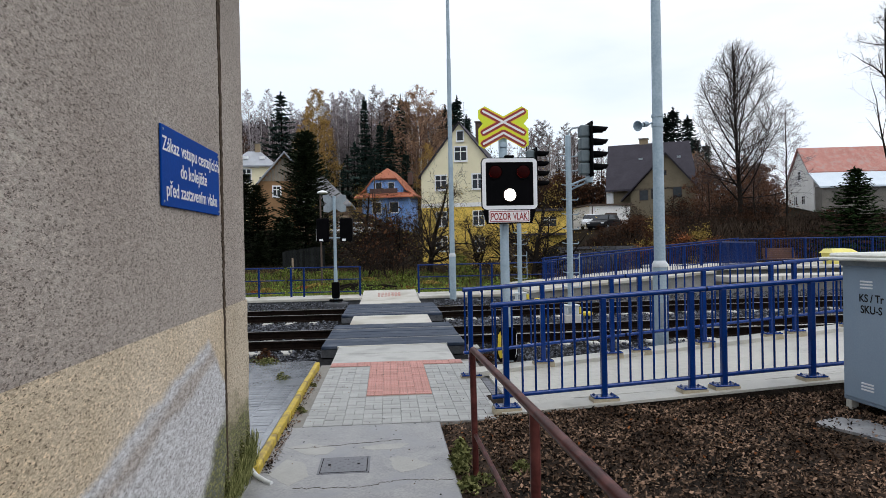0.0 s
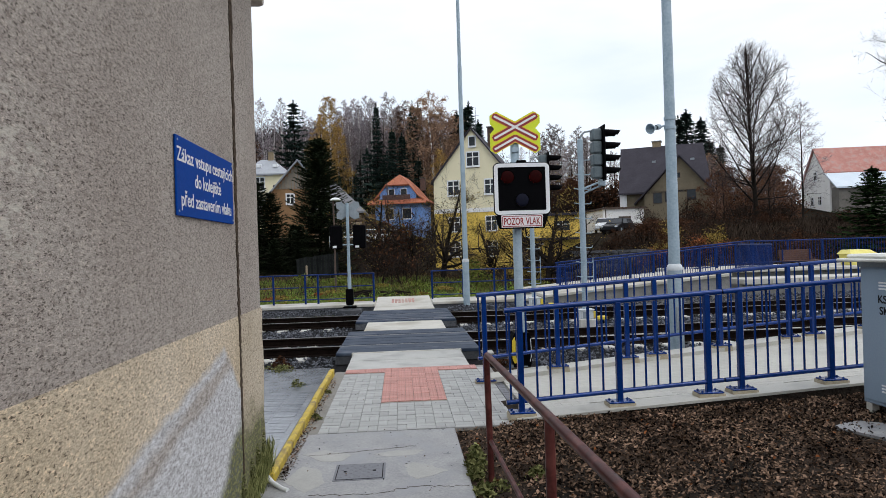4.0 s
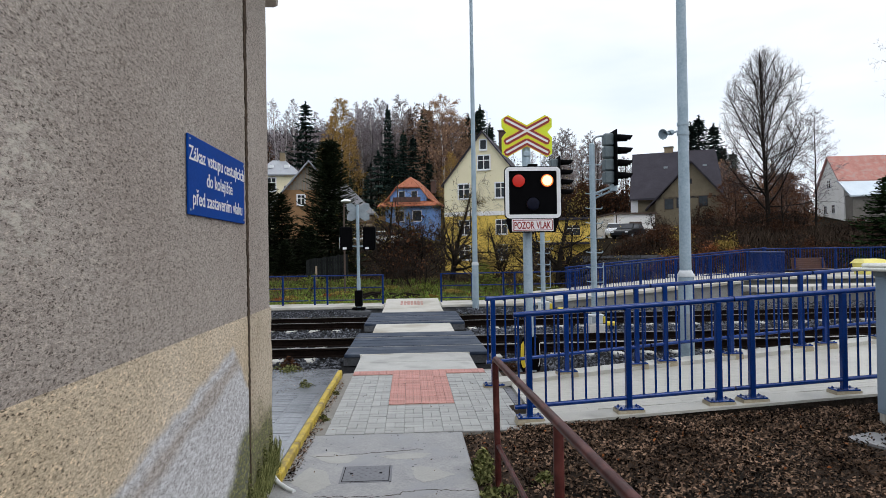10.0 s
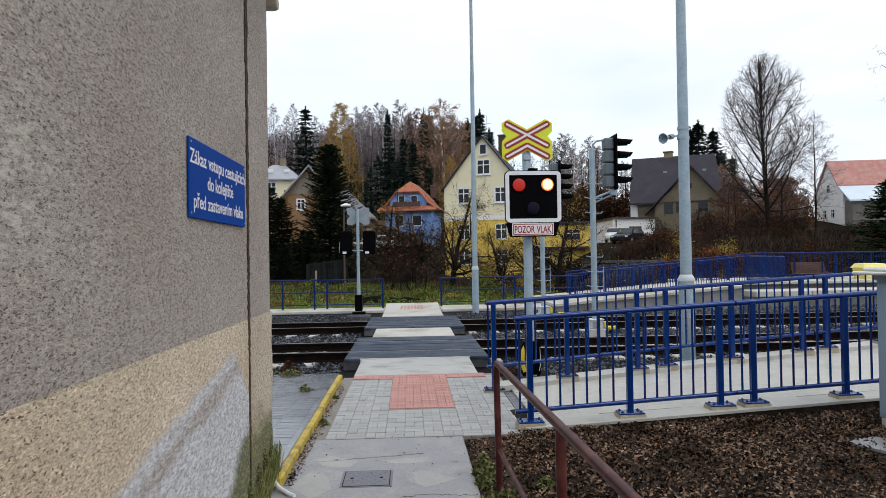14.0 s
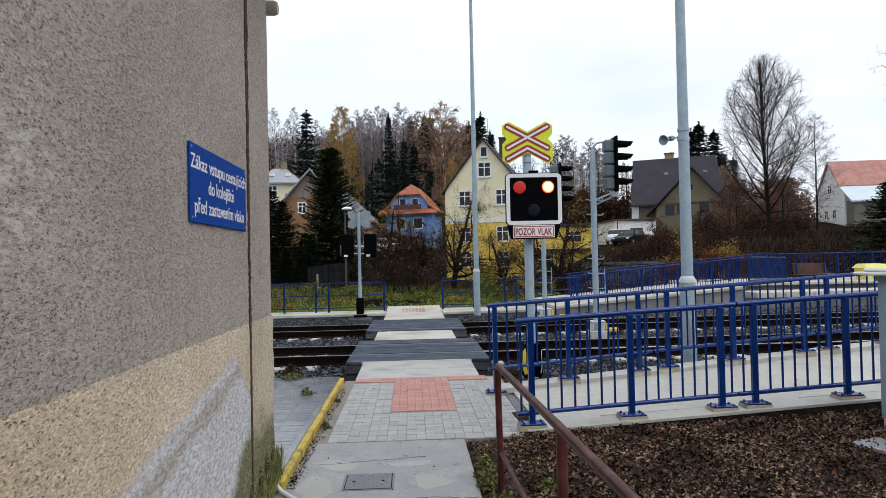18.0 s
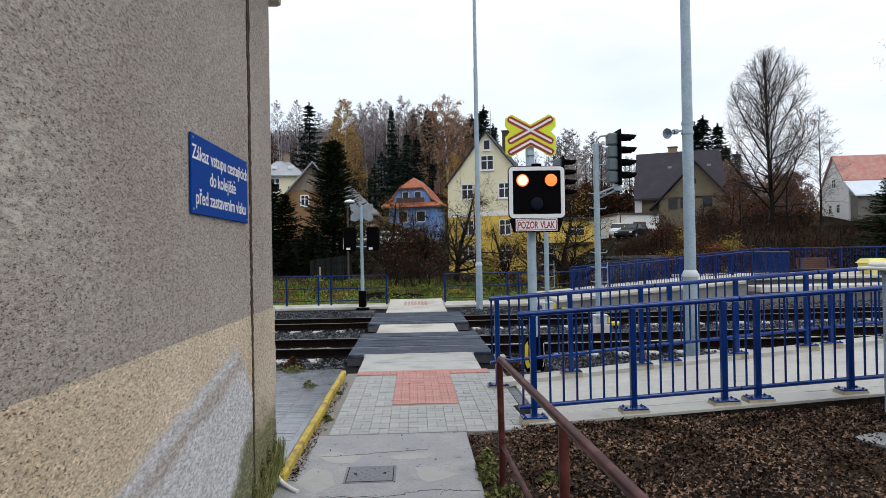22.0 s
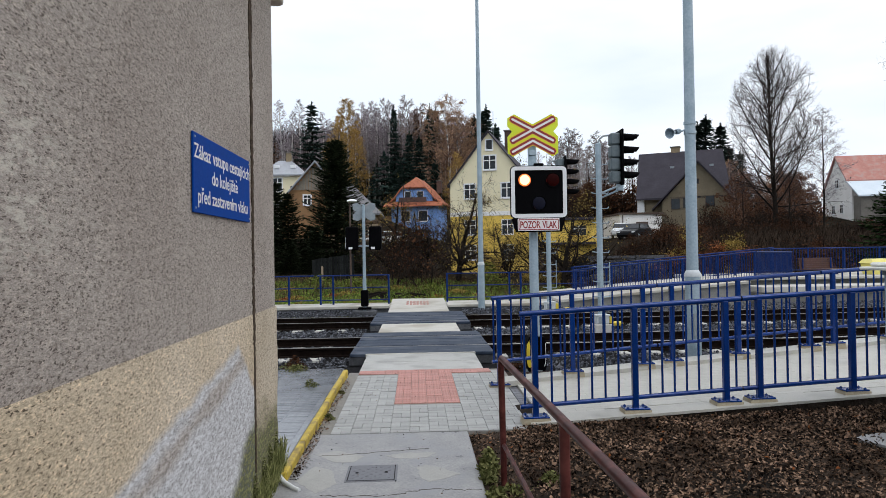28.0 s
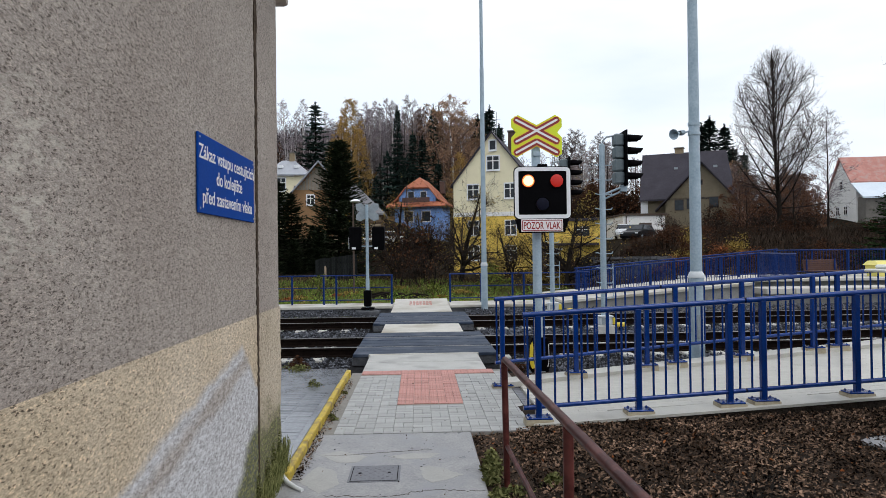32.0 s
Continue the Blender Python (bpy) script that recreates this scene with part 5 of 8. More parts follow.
def back_signal():
    s = thing("crossing_signal", pose(-1.37, 13.3, -0.05), "grey-backed crossing signal on the far side seen from behind", "crossing signal")
    part("post", Build().lathe((0, 0, 0), (0, 0, 1), [(0, 0.06), (1.1, 0.06), (1.1, 0.05), (3.46, 0.05), (3.47, 0)], 16), M["zinc"], s, "", True)
    part("base", Build().box(-0.12, -0.12, 0.2, 0.12, 0.12, 0.72, 0.03), M["black"], s, "black base box")
    part("footing", Build().lathe((0, 0, -0.2), (0, 0, 1), [(0, 0.37), (0.24, 0.37), (0.27, 0.34), (0.27, 0)], 20), M["stone_wall"], s, "round grey concrete footing")
    part("base_flange", Build().box(-0.21, -0.16, 0.10, 0.21, 0.16, 0.17, 0.02), M["black"], s)
    o = [(-0.36, 0.28), (-0.2, 0.30), (0, 0.13), (0.2, 0.30), (0.36, 0.28), (0.36, 0.10), (0.25, 0.02), (0.36, -0.08), (0.36, -0.24), (0.2, -0.28), (0, -0.14), (-0.2, -0.28), (-0.36, -0.24), (-0.36, -0.08), (-0.25, 0.02), (-0.36, 0.10)]
    cb = part("crossbuck", Build().slab(o, 0, 0.015), M["zinc_dull"], s, "plain grey back of a crossbuck board")
    cb.matrix_local = pose(0.01, 0.09, 3.22, 90, 0, 0)
    for sx, turn in ((-0.38, 8), (0.36, -8)):
        hd = part("lamp_head", Build().box(-0.20, -0.10, -0.40, 0.20, 0.16, 0.36, 0.04), M["black"], s, "black lamp head")
        hd.matrix_local = pose(sx, 0.05, 2.40, 0, 0, turn)
        part("white_edge", Build().box(-0.215, 0.06, -0.34, -0.2, 0.10, 0.02, 0.004), M["white_trim"], hd)
        part("lower_tag", Build().box(-0.12, -0.104, -0.37, 0.0, -0.1, -0.30, 0.002), M["white_trim"], hd)
        part("hood", Build().cyl((0, 0.16, 0.18), (0, 0.40, 0.16), 0.12, 0.12, 14), M["black"], hd, "", True)
    part("arm", Build().cyl((-0.36, 0.03, 2.13), (0.36, 0.03, 2.13), 0.02, n=8), M["zinc"], s, "", True)


back_signal()


def colour_light(m, tall, head_z, turn, label):
    """Railway colour-light signal: its lamps look along the track to the right."""
    s = thing("railway_signal", m, label, "railway signal", "railway signals")
    part("base_box", Build().box(-0.2, -0.2, 0, 0.2, 0.2, 0.24, 0.02), M["sleeper"], s, "pale concrete signal base")
    box = part("junction_box", Build().box(-0.16, -0.17, 0.24, 0.16, 0.10, 0.46, 0.02).box(-0.18, -0.19, 0.44, 0.18, 0.12, 0.475, 0.008), M["collar"], s, "pale grey junction box")
    part("box_door", Build().box(-0.11, -0.178, 0.27, 0.05, -0.168, 0.42, 0.004), M["zinc_dull"], box)
    part("cable_tag", Build().box(0.17, -0.16, 0.26, 0.25, -0.09, 0.42, 0.01), M["yellow_mark"], s, "small yellow cable tag")
    part("post", Build().lathe((0, 0, 0.4), (0, 0, 1), [(0, 0.075), (tall - 0.45, 0.07), (tall - 0.42, 0.03), (tall - 0.42, 0)], 16), M["zinc"], s, "", True)
    k = 0
    z = 0.9
    while z < tall - 0.25:
        st = part("step_rung", Build().pipe([(-0.20, -0.05, z + 0.03), (-0.05, -0.05, z), (0.2, -0.05, z), (0.22, -0.05, z + 0.05)], 0.012, 6), M["zinc"], s)
        z += 0.36
    part("ladder_rail", Build().pipe([(0.22, -0.05, 0.9), (0.22, -0.05, 1.75)], 0.010, 6), M["zinc"], s)
    part("cable_hose", Build().pipe([(0, 0, tall - 0.1), (0.03, 0, tall + 0.06), (0.12, 0, tall + 0.14), (0.25, 0, tall + 0.16), (0.46, 0, tall + 0.15)], 0.022, 8), M["zinc_dull"], s, "", True)
    part("bracket_arm", Build().pipe([(0.0, -0.04, head_z - 0.82), (0.56, -0.04, head_z - 0.60)], 0.026, 8).pipe([(0.0, 0.04, head_z - 0.94), (0.56, 0.04, head_z - 0.70)], 0.022, 8).box(0.44, -0.06, head_z - 0.74, 0.60, 0.06, head_z - 0.58, 0.01), M["zinc"], s)
    hd = part("head", Build().box(0, -0.13, 0, 0.02, 0.13, 0.01), M["black"], s)
    hd.location = (0.52, 0, head_z)
    hd.rotation_euler = (0, 0, radians(turn))
    part("back_plate", Build().box(0.0, -0.27, -0.62, 0.04, 0.27, 0.74, 0.01), M["black"], hd, "black signal back plate")
    for i in range(4):
        zc = 0.52 - 0.31 * i
        part("lamp_case", Build().box(-0.24, -0.14, zc - 0.145, -0.002, 0.14, zc + 0.145, 0.03), M["signal_grey"], hd, "dark grey lamp case")
        h = Build()
        n = 14
        vs, fs = [], []
        for a in range(n + 1):
            t = radians(-8 + 196 * a / n)
            for xx, r in ((0.04, 0.15), (0.50, 0.115)):
                cut = 1.0 if xx < 0.1 else 1.0
                vs.append((xx if xx < 0.1 else 0.04 + 0.46 * (0.80 + 0.20 * math.sin(t)), r * math.cos(t) * cut, zc + r * math.sin(t)))
        for a in range(n):
            fs.append((2 * a, 2 * a + 1, 2 * a + 3, 2 * a + 2))
        hood = part("hood", h.add(vs, fs), M["black"], hd, "", True)
        sol = hood.modifiers.new("thickness", "SOLIDIFY")
        sol.thickness = 0.012
        part("lens", Build().lathe((0.03, 0, zc), (1, 0, 0), [(0.0, 0.12), (0.02, 0.10), (0.03, 0.0)], 16), M["lens_clear"], hd, "", True)
    return s


colour_light(pose(4.80, 8.05, -0.22), 4.70, 4.24, 0, "tall railway signal with four hooded lamps between the tracks")
colour_light(pose(4.42, 12.45, -0.22), 4.70, 4.25, 0, "railway signal with hooded lamps behind the far track")


def pole(m, tall, r0, r1, sleeve_h, label, name="lamp_pole"):
    p = thing(name, m, label, "pole")
    part("sleeve", Build().lathe((0, 0, 0), (0, 0, 1), [(0, r0 * 1.28), (sleeve_h, r0 * 1.28)], 20), M["zinc"], p, "", True)
    part("collar", Build().lathe((0, 0, sleeve_h), (0, 0, 1), [(0, r0 * 1.36), (0.05, r0 * 1.36), (0.09, r0 * 1.14), (0.11, r0)], 20), M["collar"], p, "pale conical collar", True)
    part("shaft", Build().lathe((0, 0, sleeve_h), (0, 0, 1), [(0, r0), (tall * 0.5, (r0 + r1) / 2), (tall * 0.5 + 0.002, (r0 + r1) / 2 - 0.008), (tall, r1)], 20), M["zinc"], p, "", True)
    return p


lp = pole(pose(4.90, 2.86, -0.2), 9.5, 0.096, 0.06, 1.55, "tall galvanised lamp pole with a loudspeaker beside the ramp")
part("inspection_door", Build().box(-0.05, -0.13, 0.55, 0.05, -0.115, 0.95, 0.006), M["zinc_dull"], lp)


def loudspeaker():
    h = thing("loudspeaker", pose(4.60, 2.84, 3.77, 0, 0, 0), "grey horn loudspeaker strapped to the pole", "loudspeaker")
    # the mouth looks left and slightly towards the path
    ax = Vector((-0.80, -0.55, -0.22))
    part("horn", Build().lathe((0.06, 0.03, 0), ax, [(0, 0.018), (0.04, 0.03), (0.10, 0.05), (0.15, 0.076), (0.175, 0.088), (0.175, 0.080), (0.13, 0.055), (0.06, 0.02)], 20), M["zinc"], h, "", True)
    part("driver", Build().lathe((0.06, 0.03, 0), -ax, [(0, 0.04), (0.07, 0.048), (0.11, 0.04), (0.11, 0)], 16), M["zinc"], h, "", True)
    part("bracket", Build().cyl((0.12, 0.04, 0), (0.30, 0.02, 0.06), 0.015, n=8), M["zinc"], h)
    for z in (-0.04, 0.12):
        part("strap", Build().lathe((0.30, 0.02, z), (0, 0, 1), [(0, 0.088), (0, 0.10), (0.05, 0.10), (0.05, 0.088)], 16), M["zinc"], h, "", True)


loudspeaker()
pole(pose(2.42, 13.66, -0.05), 13.0, 0.085, 0.045, 1.45, "slim tall galvanised mast behind the far track", "lamp_mast")


# ---- the lamps blink by their glowing discs moving out through the lenses ----
def blink(key, kind, times, up, down, out):
    """times: (on, off) pairs; up, down: seconds that the disc takes to come out and to sink back."""
    ob = GLOW[key, kind]
    home, fore = pose(0, 0, 0.004 if kind == "ember" else -0.012), pose(0, 0, out)
    rows = [(0.0, fore if times and times[0][0] <= 0 else home)]
    for on, off in times:
        if on > 0.05:
            rows += [(on - 0.02, home), (on, home), (on + up, fore)]
        if off < 31.9:
            rows += [(off, fore), (min(31.95, off + down), home)]
    rows.append((32.0, rows[-1][1]))
    walk(ob, rows)


def motions():
    first, period = 5.62, 1.024
    right = [(first + period * k, first + period * (k + 0.5)) for k in range(-1, 26)]
    left = [(a + period / 2 - (period if k < 0 else 0), b + period / 2) for k, (a, b) in enumerate(right)]
    left = [(right[0][0] - period / 2, right[0][0])] + [(a, b) for a, b in left if a < 31.9]
    right = [(a, b) for a, b in right if a < 31.9]
    white = [(-0.4, 0.33), (1.06, 1.82), (2.54, 3.33)]
    for key, times in (("left", left), ("right", right)):
        blink(key, "core", [(a + 0.015, b) for a, b in times], 0.03, 0.06, 0.026)
        blink(key, "warm", [(a - 0.03, b + 0.03) for a, b in times], 0.03, 0.05, 0.0215)
        blink(key, "ember", [(a - 0.06, b + 0.19) for a, b in times], 0.03, 0.20, 0.017)
    blink("white", "core", white, 0.05, 0.06, 0.024)
    blink("white", "ember", white, 0.05, 0.32, 0.017)


# ---- far platform ----
setting("far_platform", Build().box(-40, 13.87, 0.02, PL - 0.01, 15.3, 0.11, 0.012), M["slab"], "pale concrete strip of the low far platform", "platform")
setting("platform_kerb", Build().box(-40, 13.93, -0.3, PL - 0.01, 15.28, 0.018, 0.01), M["stone_wall"], "dark grey kerb of the low far platform", "platform")
setting("platform_strip", Build().box(1.32, 13.87, 0.02, 5.0, 15.7, 0.11, 0.012), M["slab"], "pale concrete strip of the low far platform", "platform")
setting("strip_kerb", Build().box(1.33, 13.93, -0.3, 4.99, 15.68, 0.018, 0.01), M["stone_wall"], "dark grey kerb under the low far platform", "platform")


def platform_z(x):
    return 0.12 + 0.75 * min(1.0, max(0.0, (x - 4.0) / 9.5))


def high_platform():
    p = thing("rising_platform", pose(0, 0, 0), "grey concrete platform with a pale top that ramps up along the far track", "platform", kind="structure")
    xs = [5.01 + 1.0 * i for i in range(7)] + [11.4]
    vs = [(x, y, z) for x in xs for y, z in ((13.62, -0.3), (13.62, platform_z(x) - 0.06), (18.2, platform_z(x) - 0.06), (18.2, -0.3))]
    n = len(xs)
    fs = [(4 * i + k, 4 * i + 4 + k, 4 * i + 5 + k, 4 * i + 1 + k) for i in range(n - 1) for k in range(3)] + [(0, 1, 2, 3), (4 * n - 4, 4 * n - 3, 4 * n - 2, 4 * n - 1)]
    part("ramp_body", Build().add(vs, fs), M["platform_wall"], p)
    vs = [(x, y, z) for x in xs for y, z in ((13.55, platform_z(x) - 0.06), (13.55, platform_z(x) + 0.02), (18.3, platform_z(x) + 0.02), (18.3, platform_z(x) - 0.06))]
    part("ramp_top", Build().add(vs, fs), M["slab"], p, "pale concrete ramp surface")
    part("recess_wall", Build().box(11.41, 16.2, -0.3, 40, 20, 0.62), M["platform_wall"], p)
    part("recess_top", Build().box(11.41, 15.9, 0.62, 40, 20.2, 0.74, 0.02), M["slab"], p, "pale platform slab")
    for i in range(24):
        part("edge_slab", Build().box(12.0 + 1.0 * i, 13.9, 0.30, 12.97 + 1.0 * i, 15.2, 0.50, 0.02), M["slab"], p)
    part("edge_foot", Build().box(11.9, 14.1, -0.3, 36, 15.1, 0.30), M["platform_wall"], p)


high_platform()
FAR = lambda y: (lambda x: y)
lz = lambda x: 0.10
lab2 = "blue three-bar steel railing along the far platform"
kw = dict(tall=1.0, low=0.16, mids=(0.58,), bars=False, plates=False, r_top=0.022, mat="blue_dark")
railing("platform_railing", (-6.3, -5.15, -4.05), -6.5, -3.2, FAR(14.75), lz, lab2, "platform railings", **kw)
railing("platform_railing", (-2.98, -2.55, -1.5, -0.66), -3.1, -0.62, FAR(14.75), lz, lab2, "platform railings", **kw)
railing("platform_railing", (-10.5, -9.2, -8.0, -6.8), -10.6, -6.6, FAR(14.75), lz, lab2, "platform railings", **kw)
railing("platform_railing", (1.36, 2.45, 3.55), 1.33, 3.75, FAR(15.1), lz, lab2, "platform railings", **kw)
railing("platform_railing", (3.95, 5.0, 6.1), 3.8, 6.25, FAR(15.1), lz, lab2, "platform railings", **kw)
pz = lambda x: platform_z(x) + 0.02
lab3 = "long blue steel railing with upright bars on the rising platform"
kw3 = dict(tall=0.98, low=0.10, gap=0.095, plates=False, r_top=0.026, mat="blue_dark")
railing("platform_railing", (6.0, 7.3, 8.6, 9.9, 11.2, 12.55), 5.95, 12.6, FAR(15.5), lambda x: 0.16 + 0.083 * (x - 6.0), lab3, "platform railings", **kw3)
railing("platform_railing", (6.5, 7.8, 9.1, 10.4, 11.7, 13.0, 14.5), 6.4, 14.6, FAR(17.9), lambda x: 0.20 + 0.080 * (x - 6.5), lab3, "platform railings", **kw3)
railing("platform_railing", (14.8, 16.3, 17.8, 19.3, 20.8, 22.3, 23.8), 14.7, 25.0, FAR(18.4), lambda x: 0.80, lab3, "platform railings", **{**kw3, "gap": 0.12})


def cross_railing():
    t = thing("platform_railing", pose(12.62, 15.5, 0.72), "short blue railing with upright bars closing the platform ramp", "railing", "platform railings")
    part("top_rail", Build().cyl((0, 0, 0.97), (2.6, 2.2, 0.92), 0.026, n=10), M["blue_dark"], t, "", True)
    part("bottom_rail", Build().cyl((0, 0, 0.12), (2.6, 2.2, 0.10), 0.02, n=8), M["blue_dark"], t, "", True)
    for i in range(0, 41):
        f = i / 40
        part("baluster", Build().cyl((2.6 * f, 2.2 * f, 0.1), (2.6 * f, 2.2 * f, 0.95), 0.012, n=6), M["blue_dark"], t)


cross_railing()


def bench():
    b = thing("platform_bench", pose(16.3, 17.6, 0.52, 0, 0, 4), "brown slatted wooden bench on blue legs on the platform", "bench")
    for i in range(5):
        part("back_slat", Build().box(-0.72, 0.20 + 0.02 * i, 0.46 + 0.085 * i, 0.72, 0.23 + 0.02 * i, 0.535 + 0.085 * i, 0.006), M["bench_wood"], b)
    for i in range(4):
        part("seat_slat", Build().box(-0.75, -0.25 + 0.11 * i, 0.42, 0.75, -0.16 + 0.11 * i, 0.45, 0.006), M["bench_wood"], b)
    for x in (-0.6, 0.6):
        part("leg", Build().box(x - 0.03, -0.2, 0, x + 0.03, 0.2, 0.42, 0.01).box(x - 0.03, 0.18, 0.42, x + 0.03, 0.22, 0.9, 0.008), M["blue_dark"], b)


bench()


def litter_bin(m, mat, label):
    b = thing("grit_bin", m, label, "bin")
    part("body", Build().add([(-0.42, -0.3, 0), (0.42, -0.3, 0), (0.42, 0.3, 0), (-0.42, 0.3, 0), (-0.5, -0.36, 0.55), (0.5, -0.36, 0.55), (0.5, 0.36, 0.55), (-0.5, 0.36, 0.55)], [(3, 2, 1, 0), (4, 5, 6, 7), (0, 1, 5, 4), (1, 2, 6, 5), (2, 3, 7, 6), (3, 0, 4, 7)]), M[mat], b)
    part("lid", Build().add([(-0.55, -0.42, 0.55), (0.55, -0.42, 0.55), (0.55, 0.42, 0.55), (-0.55, 0.42, 0.55), (-0.42, -0.2, 0.70), (0.42, -0.2, 0.70), (0.42, 0.3, 0.72), (-0.42, 0.3, 0.72)], [(3, 2, 1, 0), (4, 5, 6, 7), (0, 1, 5, 4), (1, 2, 6, 5), (2, 3, 7, 6), (3, 0, 4, 7)]), M["bin_yellow"], b, "pale yellow lid")


litter_bin(pose(18.2, 16.9, 0.62), "bin_yellow", "yellow plastic grit bin on the platform")


def point_lantern(x, y, z):
    l = thing("track_lantern", pose(x, y, z), "small yellow track marker on a black foot beside the rails", "track marker")
    part("foot", Build().box(-0.05, -0.05, -0.05, 0.05, 0.05, 0.06, 0.01), M["black"], l)
    part("head", Build().box(-0.13, -0.06, 0.06, 0.13, 0.06, 0.17, 0.03), M["yellow_mark"], l)


point_lantern(5.35, 8.5, -0.15)
point_lantern(5.1, 12.9, -0.15)


# ---- houses ----
def window(parent, m, w, h, mullion=True, trim=0.12, sill=True, mat="white_trim"):
    """A window set on a wall; own space: x along the wall, y up, z outwards."""
    f = part("window", Build().box(-w / 2 - trim, -h / 2 - trim, -0.02, w / 2 + trim, h / 2 + trim, 0.03), M[mat], parent, "white-framed window")
    f.matrix_local = m
    part("pane", Build().box(-w / 2, -h / 2, 0.0, w / 2, h / 2, 0.035), M["pane"], f)
    if mullion:
        part("glazing_bar", Build().box(-0.045, -h / 2, 0.03, 0.045, h / 2, 0.06).box(-w / 2, h * 0.12, 0.03, w / 2, h * 0.12 + 0.08, 0.058), M["white_wall"], f)
    if sill:
        part("sill", Build().box(-w / 2 - trim, -h / 2 - trim - 0.06, 0, w / 2 + trim, -h / 2 - trim, 0.12), M[mat], f)
    return f


def gable_house(name, m, w, d, eave, apex, wall, roof, label, over=0.35, lower=None, band=None, gable=None):
    """Own space: front gable at y = 0 facing -y, x across, ridge along y."""
    h = thing(name, m, label, "house")
    z0 = -2.5
    if lower:
        part("lower_wall", Build().box(-w / 2, 0, z0, w / 2, d, lower[0]), M[lower[1]], h)
        z0 = lower[0]
    out = [(-w / 2, z0), (w / 2, z0), (w / 2, eave), (0, apex), (-w / 2, eave)]
    if gable:
        part("wall", Build().box(-w / 2, 0, z0, w / 2, d, eave), M[wall], h)
        part("gable", Build().slab([(-w / 2, eave), (w / 2, eave), (0, apex)], 0, d, Matrix(((1, 0, 0, 0), (0, 0, 1, 0), (0, 1, 0, 0), (0, 0, 0, 1)))), M[gable], h)
    else:
        part("wall", Build().slab(out, 0, d, Matrix(((1, 0, 0, 0), (0, 0, 1, 0), (0, 1, 0, 0), (0, 0, 0, 1)))), M[wall], h)
    if band:
        part("band", Build().box(-w / 2 - 0.03, -0.05, band[0], w / 2 + 0.03, d, band[1]), M["white_wall"], h)
    sl = (apex - eave) / (w / 2)
    for sx in (-1, 1):
        b = Build()
        x1, t = w / 2 + over, 0.18
        vs = [(0, -over, apex + 0.02), (sx * x1, -over, apex - sl * x1 + 0.02), (sx * x1, d + over, apex - sl * x1 + 0.02), (0, d + over, apex + 0.02)]
        vs += [(x, y, z + t) for x, y, z in vs]
        b.add(vs, [(3, 2, 1, 0), (4, 5, 6, 7), (0, 1, 5, 4), (1, 2, 6, 5), (2, 3, 7, 6), (3, 0, 4, 7)])
        part("roof_plane", b, M[roof], h)
    return h


def chimney(h, x, y, z0, z1, w=0.5, mat="chimney"):
    c = part("chimney", Build().box(x - w, y - w, z0, x + w, y + w, z1, 0.03), M[mat], h)
    part("chimney_cap", Build().box(x - w - 0.1, y - w - 0.1, z1, x + w + 0.1, y + w + 0.1, z1 + 0.12, 0.02), M["grey_wall"], c)


FRONT_M = lambda x, z, y=-0.01: Matrix.Translation((x, y, z)) @ pose(0, 0, 0, 90, 0, 0)
# cream and ochre house behind the crossing
hc = gable_house("village_house", pose(7.35, 55, 0, 0, 0, -17), 7.6, 11, 8.5, 13.3, "cream", "roof_grey", "tall gabled house, cream above and ochre yellow below", 0.25, lower=(5.35, "ochre"), band=(5.35, 5.75))
window(hc, FRONT_M(0.1, 12.15), 0.55, 0.85, False)
window(hc, FRONT_M(0.12, 10.45), 1.1, 1.25)
for x in (-1.85, 1.75):
    window(hc, FRONT_M(x, 7.75), 1.0, 1.3)
    window(hc, FRONT_M(x, 4.25), 1.0, 1.3, trim=0.08)
    window(hc, FRONT_M(x, 1.85), 1.0, 1.3, trim=0.08)
part("door", Build().box(4.6, -0.1, -0.3, 5.6, 0.1, 2.2), M["timber"], hc)
part("annex", Build().box(3.8, 0.05, -1, 10.0, 7, 4.7), M["ochre"], hc, "ochre side wing")
part("annex_roof", Build().box(3.7, -0.25, 4.7, 10.3, 7.2, 4.95, 0.02), M["roof_grey"], hc)
part("canopy", Build().box(4.6, -0.9, 2.45, 9.9, 0.05, 2.65, 0.02), M["roof_grey"], hc, "flat dark canopy over the doorway")
window(hc, FRONT_M(8.4, 3.75, 0.04), 1.3, 0.9, trim=0.06, mat="ochre")
# solid dark panel paints the doorway's shaded inside
part("annex_door", Build().box(5.4, 0.0, -0.5, 6.4, 0.06, 2.0), M["timber"], hc, "dark panel standing in for the shaded doorway")
part("door_frame", Build().box(5.22, -0.02, -0.5, 5.38, 0.05, 2.15).box(5.22, -0.02, 2.02, 6.58, 0.05, 2.18), M["white_trim"], hc)
chimney(hc, 1.1, 5.5, 11.0, 14.3, 0.34)
part("aerial", Build().cyl((-0.2, 4, 13), (-0.2, 4, 16.2), 0.025, n=6).cyl((-0.6, 4, 15.4), (0.2, 4, 15.4), 0.015, n=5), M["zinc_dull"], hc)


